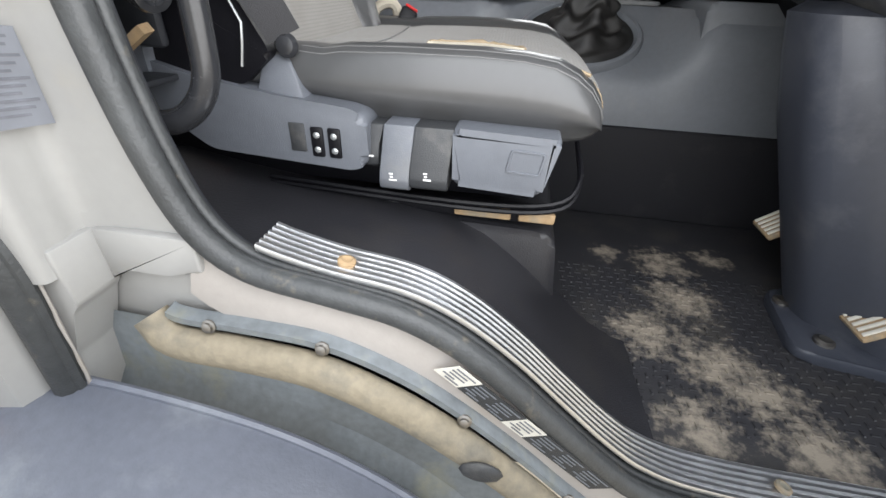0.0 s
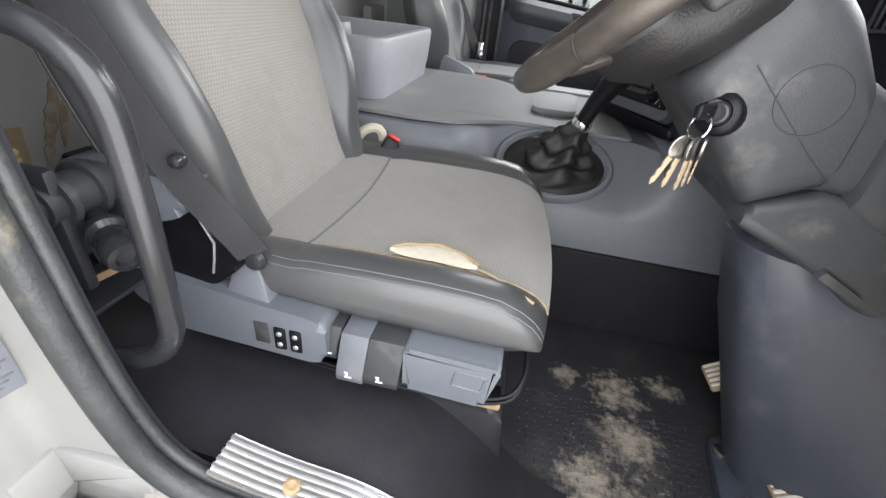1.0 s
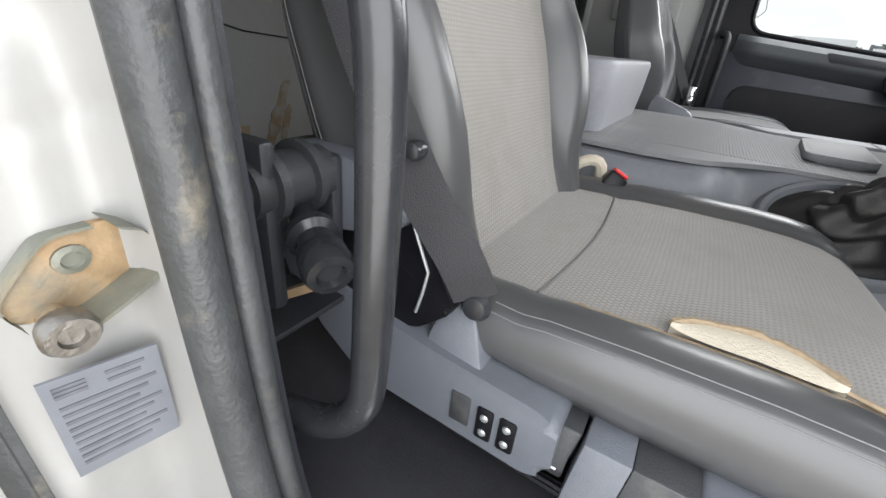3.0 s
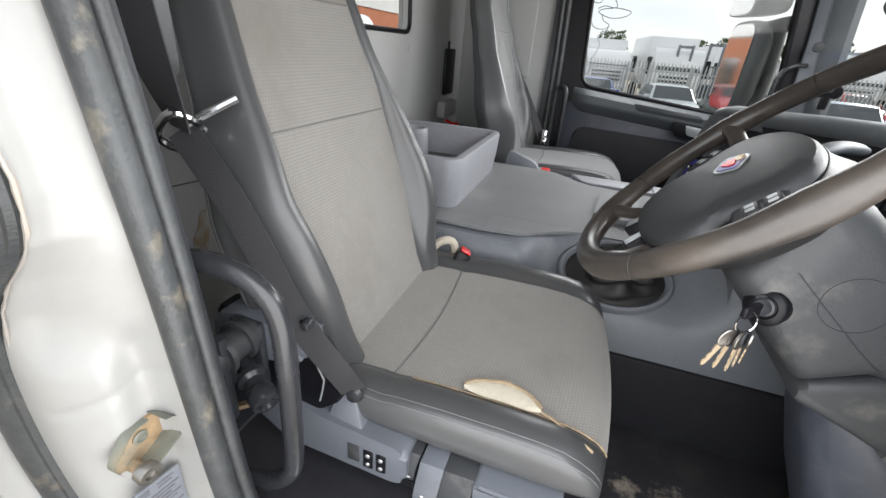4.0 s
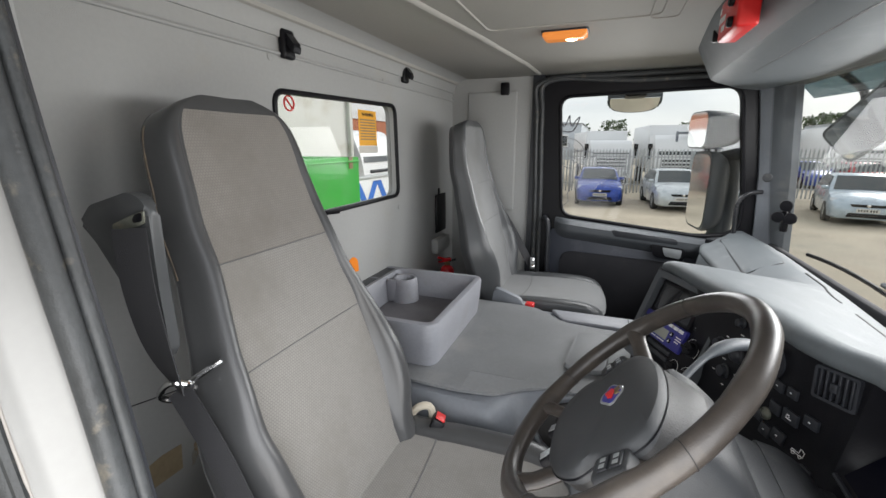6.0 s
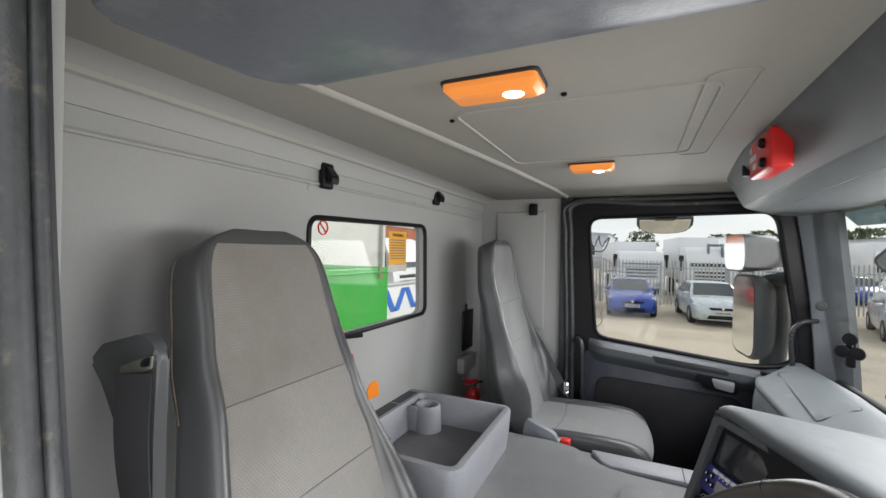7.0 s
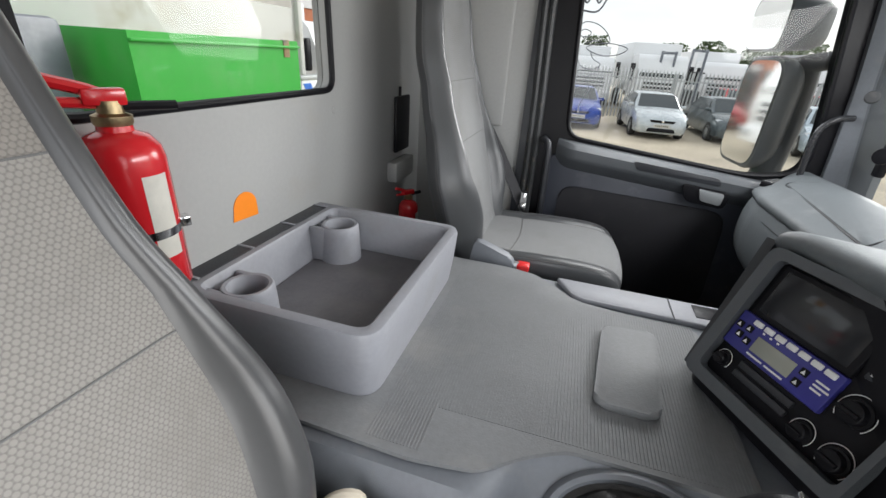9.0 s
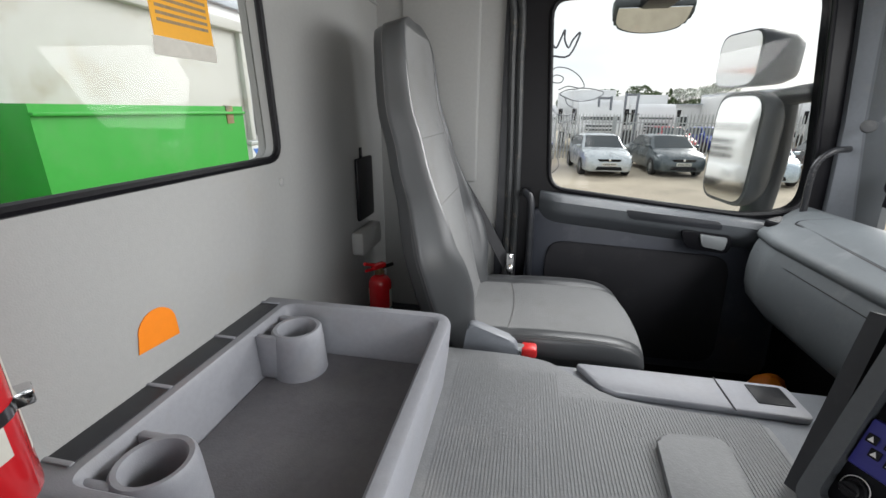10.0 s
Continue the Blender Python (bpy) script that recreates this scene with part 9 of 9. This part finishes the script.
def tree(at, h, r, seed):
    th = thing("tree", at, "dark green broad-leaved tree on the skyline", "tree", group="skyline trees")
    rnd = random.Random(seed)
    bm = bm_new()
    tube(bm, [Vector(at), Vector(at) + Vector((rnd.uniform(-0.2, 0.2), 0, h * 0.35)), Vector(at) + Vector((rnd.uniform(-0.4, 0.4), 0, h * 0.75))], [0.28, 0.2, 0.06], 8)
    for k in range(6):
        a = rnd.uniform(0, 6.28)
        b = Vector(at) + Vector((0, 0, h * rnd.uniform(0.3, 0.55)))
        tube(bm, [b, b + Vector((math.cos(a) * r * 0.4, math.sin(a) * r * 0.4, h * 0.15)), b + Vector((math.cos(a) * r * 0.8, math.sin(a) * r * 0.8, h * 0.28))], [0.10, 0.06, 0.02], 6)
    part("trunk", bm, M["bark"], th)
    bm = bm_new()
    for k in range(420):
        a, e = rnd.uniform(0, 6.28), rnd.uniform(-0.6, 1.0)
        q = r * rnd.uniform(0.35, 1.0) * (1 - 0.35 * max(0, e))
        c = Vector(at) + Vector((math.cos(a) * q, math.sin(a) * q, h * 0.62 + e * h * 0.36))
        s = rnd.uniform(0.25, 0.6)
        n1, n2 = Vector((rnd.gauss(0, 1), rnd.gauss(0, 1), rnd.gauss(0, 1))).normalized() * s, Vector((rnd.gauss(0, 1), rnd.gauss(0, 1), rnd.gauss(0, 1))).normalized() * s
        vs = [bm.verts.new(c + d) for d in (-n1, -n2 * 0.7, n1, n2 * 0.7)]
        bm.faces.new(vs)
    part("crown", bm, M["leaf"], th, smooth=False)


for k in range(12):
    tree((24 + 6.0 * k + (k % 3), 95 + 4 * (k % 4), GROUND), 6.0 + (k % 4) * 0.8, 3.6, k)
for k in range(9):
    tree((-38 + 8.0 * k, 105 + 3 * (k % 3), GROUND), 6.0 + (k % 3), 3.8, 40 + k)

# --- behind the cab: green skip, grey tipper body, white lorry front ---
skip = thing("skip", (-2.0, 2.5, GROUND), "bright green steel skip close behind the cab", "skip")
bm = bm_new()
SX0, SX1, SY0, SY1, SZ1 = -2.9, -1.2, 1.96, 3.19, 1.09
rows = [[(SX0 + 0.25, SY0 + 0.15, GROUND), (SX1 - 0.25, SY0 + 0.15, GROUND), (SX1 - 0.25, SY1 - 0.15, GROUND), (SX0 + 0.25, SY1 - 0.15, GROUND)], [(SX0, SY0, 0.6), (SX1, SY0 - 0.0, 0.6), (SX1, SY1, 0.6), (SX0, SY1, 0.6)], [(SX0, SY0, SZ1), (SX1, SY0, SZ1), (SX1, SY1, SZ1), (SX0, SY1, SZ1)], [(SX0 + 0.04, SY0 + 0.04, SZ1), (SX1 - 0.04, SY0 + 0.04, SZ1), (SX1 - 0.04, SY1 - 0.04, SZ1), (SX0 + 0.04, SY1 - 0.04, SZ1)], [(SX0 + 0.04, SY0 + 0.04, 0.2), (SX1 - 0.04, SY0 + 0.04, 0.2), (SX1 - 0.04, SY1 - 0.04, 0.2), (SX0 + 0.04, SY1 - 0.04, 0.2)]]
rings(bm, rows)
part("shell", bm, M["greenpaint"], skip, smooth=False)
bm = bm_new()
box(bm, (SX1 - 0.01, SY0, SZ1 - 0.045), (SX1 + 0.018, SY1, SZ1 - 0.03), 0.004)
part("rim", bm, M["greenpaint"], skip, "pressed rim bead")
bm = bm_new()
box(bm, (SX1 - 0.02, SY1 - 0.16, SZ1 - 0.10), (SX1 + 0.006, SY1 - 0.10, SZ1 + 0.004), 0.002)
part("rust_patch", bm, M["rust"], skip, "rusty corner")
tip = thing("tipper_body", (-3.4, 4.0, GROUND), "weathered pale grey tipper body behind the skip", "tipper body")
TPX, TY_A, TY_B = -2.98, 1.95, 5.92
bm = bm_new()
box(bm, (TPX - 0.95, TY_A, 0.2), (TPX, TY_B, 2.05), 0.05)
part("body", bm, M["oldgrey"], tip)
for k in range(2):
    bm = bm_new()
    y = TY_A + 0.1 + 3.70 * k
    box(bm, (TPX - 0.02, y, 0.2), (TPX + 0.06, y + 0.08, 2.0), 0.01)
    part("rib", bm, M["oldgrey"], tip, "upright rib")
bm = bm_new()
box(bm, (TPX - 0.02, TY_A, 1.95), (TPX + 0.08, TY_B + 0.05, 2.07), 0.02)
part("top_rail", bm, M["oldgrey"], tip)
bm = bm_new()
box(bm, (TPX - 0.8, TY_A + 0.3, GROUND), (TPX - 0.1, TY_B - 0.3, 0.2), 0.05)
part("stand", bm, M["black"], tip)
rubble = thing("hydraulic_post", (-1.6, 1.6, GROUND), "dark grey steel post beside the skip", "post")
bm = bm_new()
box(bm, (-1.75, 1.45, GROUND), (-1.45, 1.88, 1.12), 0.03)
part("column", bm, M["guard"], rubble)
bm = bm_new()
box(bm, (-1.80, 0.9, 0.9), (-1.40, 1.40, 1.5), 0.03)
part("head", bm, M["oldgrey"], rubble)
# chevron board and white lorry seen past the skip
lorry((-6.5, 13.2, GROUND), "white lorry parked behind the skip", 5, 90, 3.0)
board = thing("chevron_board", (-2.6, 6.0, GROUND), "white tailboard with blue chevrons beside the skip", "tailboard")
bm = bm_new()
box(bm, (-2.68, 5.25, GROUND), (-2.60, 6.75, 0.66), 0.01)
part("panel", bm, M["truckwhite"], board)
bm = bm_new()
box(bm, (-2.70, 5.22, 0.66), (-2.58, 6.78, 0.71), 0.01)
part("rail", bm, M["galv"], board)
for k in range(4):
    y0 = 5.36 + 0.33 * k
    d = 0.12 if k % 2 else -0.12
    bm = bm_new()
    prism(bm, [(y0 + 0.03 - d, 0.26), (y0 + 0.19 - d, 0.26), (y0 + 0.19 + d, 0.62), (y0 + 0.03 + d, 0.62)], "x", -2.60, -2.594)
    part("chevron", bm, M["plateblue"], board, "blue chevron stripe", smooth=False)

# orange brick building behind the lorry, at the far side of the yard
bb = thing("building", (-16, 20, GROUND), "orange brick building with white upper cladding across the yard", "building", group="far buildings")
bm = bm_new()
box(bm, (-28, 14, GROUND), (-16, 56, GROUND + 4.2), 0.03)
part("wall", bm, M["brick"], bb)
bm = bm_new()
box(bm, (-28.1, 13.9, GROUND + 4.2), (-15.9, 56.1, GROUND + 7.5), 0.03)
part("upper_wall", bm, M["truckwhite"], bb, "white clad upper storey")
bm = bm_new()
box(bm, (-28.4, 13.6, GROUND + 7.5), (-15.6, 56.4, GROUND + 7.8), 0.03)
part("roof", bm, M["shed"], bb, "flat roof edge")
for k in range(9):
    y = 16.5 + 4.4 * k
    bm = bm_new()
    box(bm, (-16.05, y - 1.1, GROUND + (0.0 if k % 2 else 1.0)), (-15.95, y + 1.1, GROUND + 2.9), 0.02)
    w_ = part("window", bm, M["guard"], bb, "dark frame")
    bm = bm_new()
    box(bm, (-15.96, y - 1.0, GROUND + (0.1 if k % 2 else 1.1)), (-15.93, y + 1.0, GROUND + 2.8), 0.01)
    part("pane", bm, M["carglass"], w_)
car((-13.4, 20.5, GROUND), M["red"], "red car parked by the brick building", "hatch", 90)
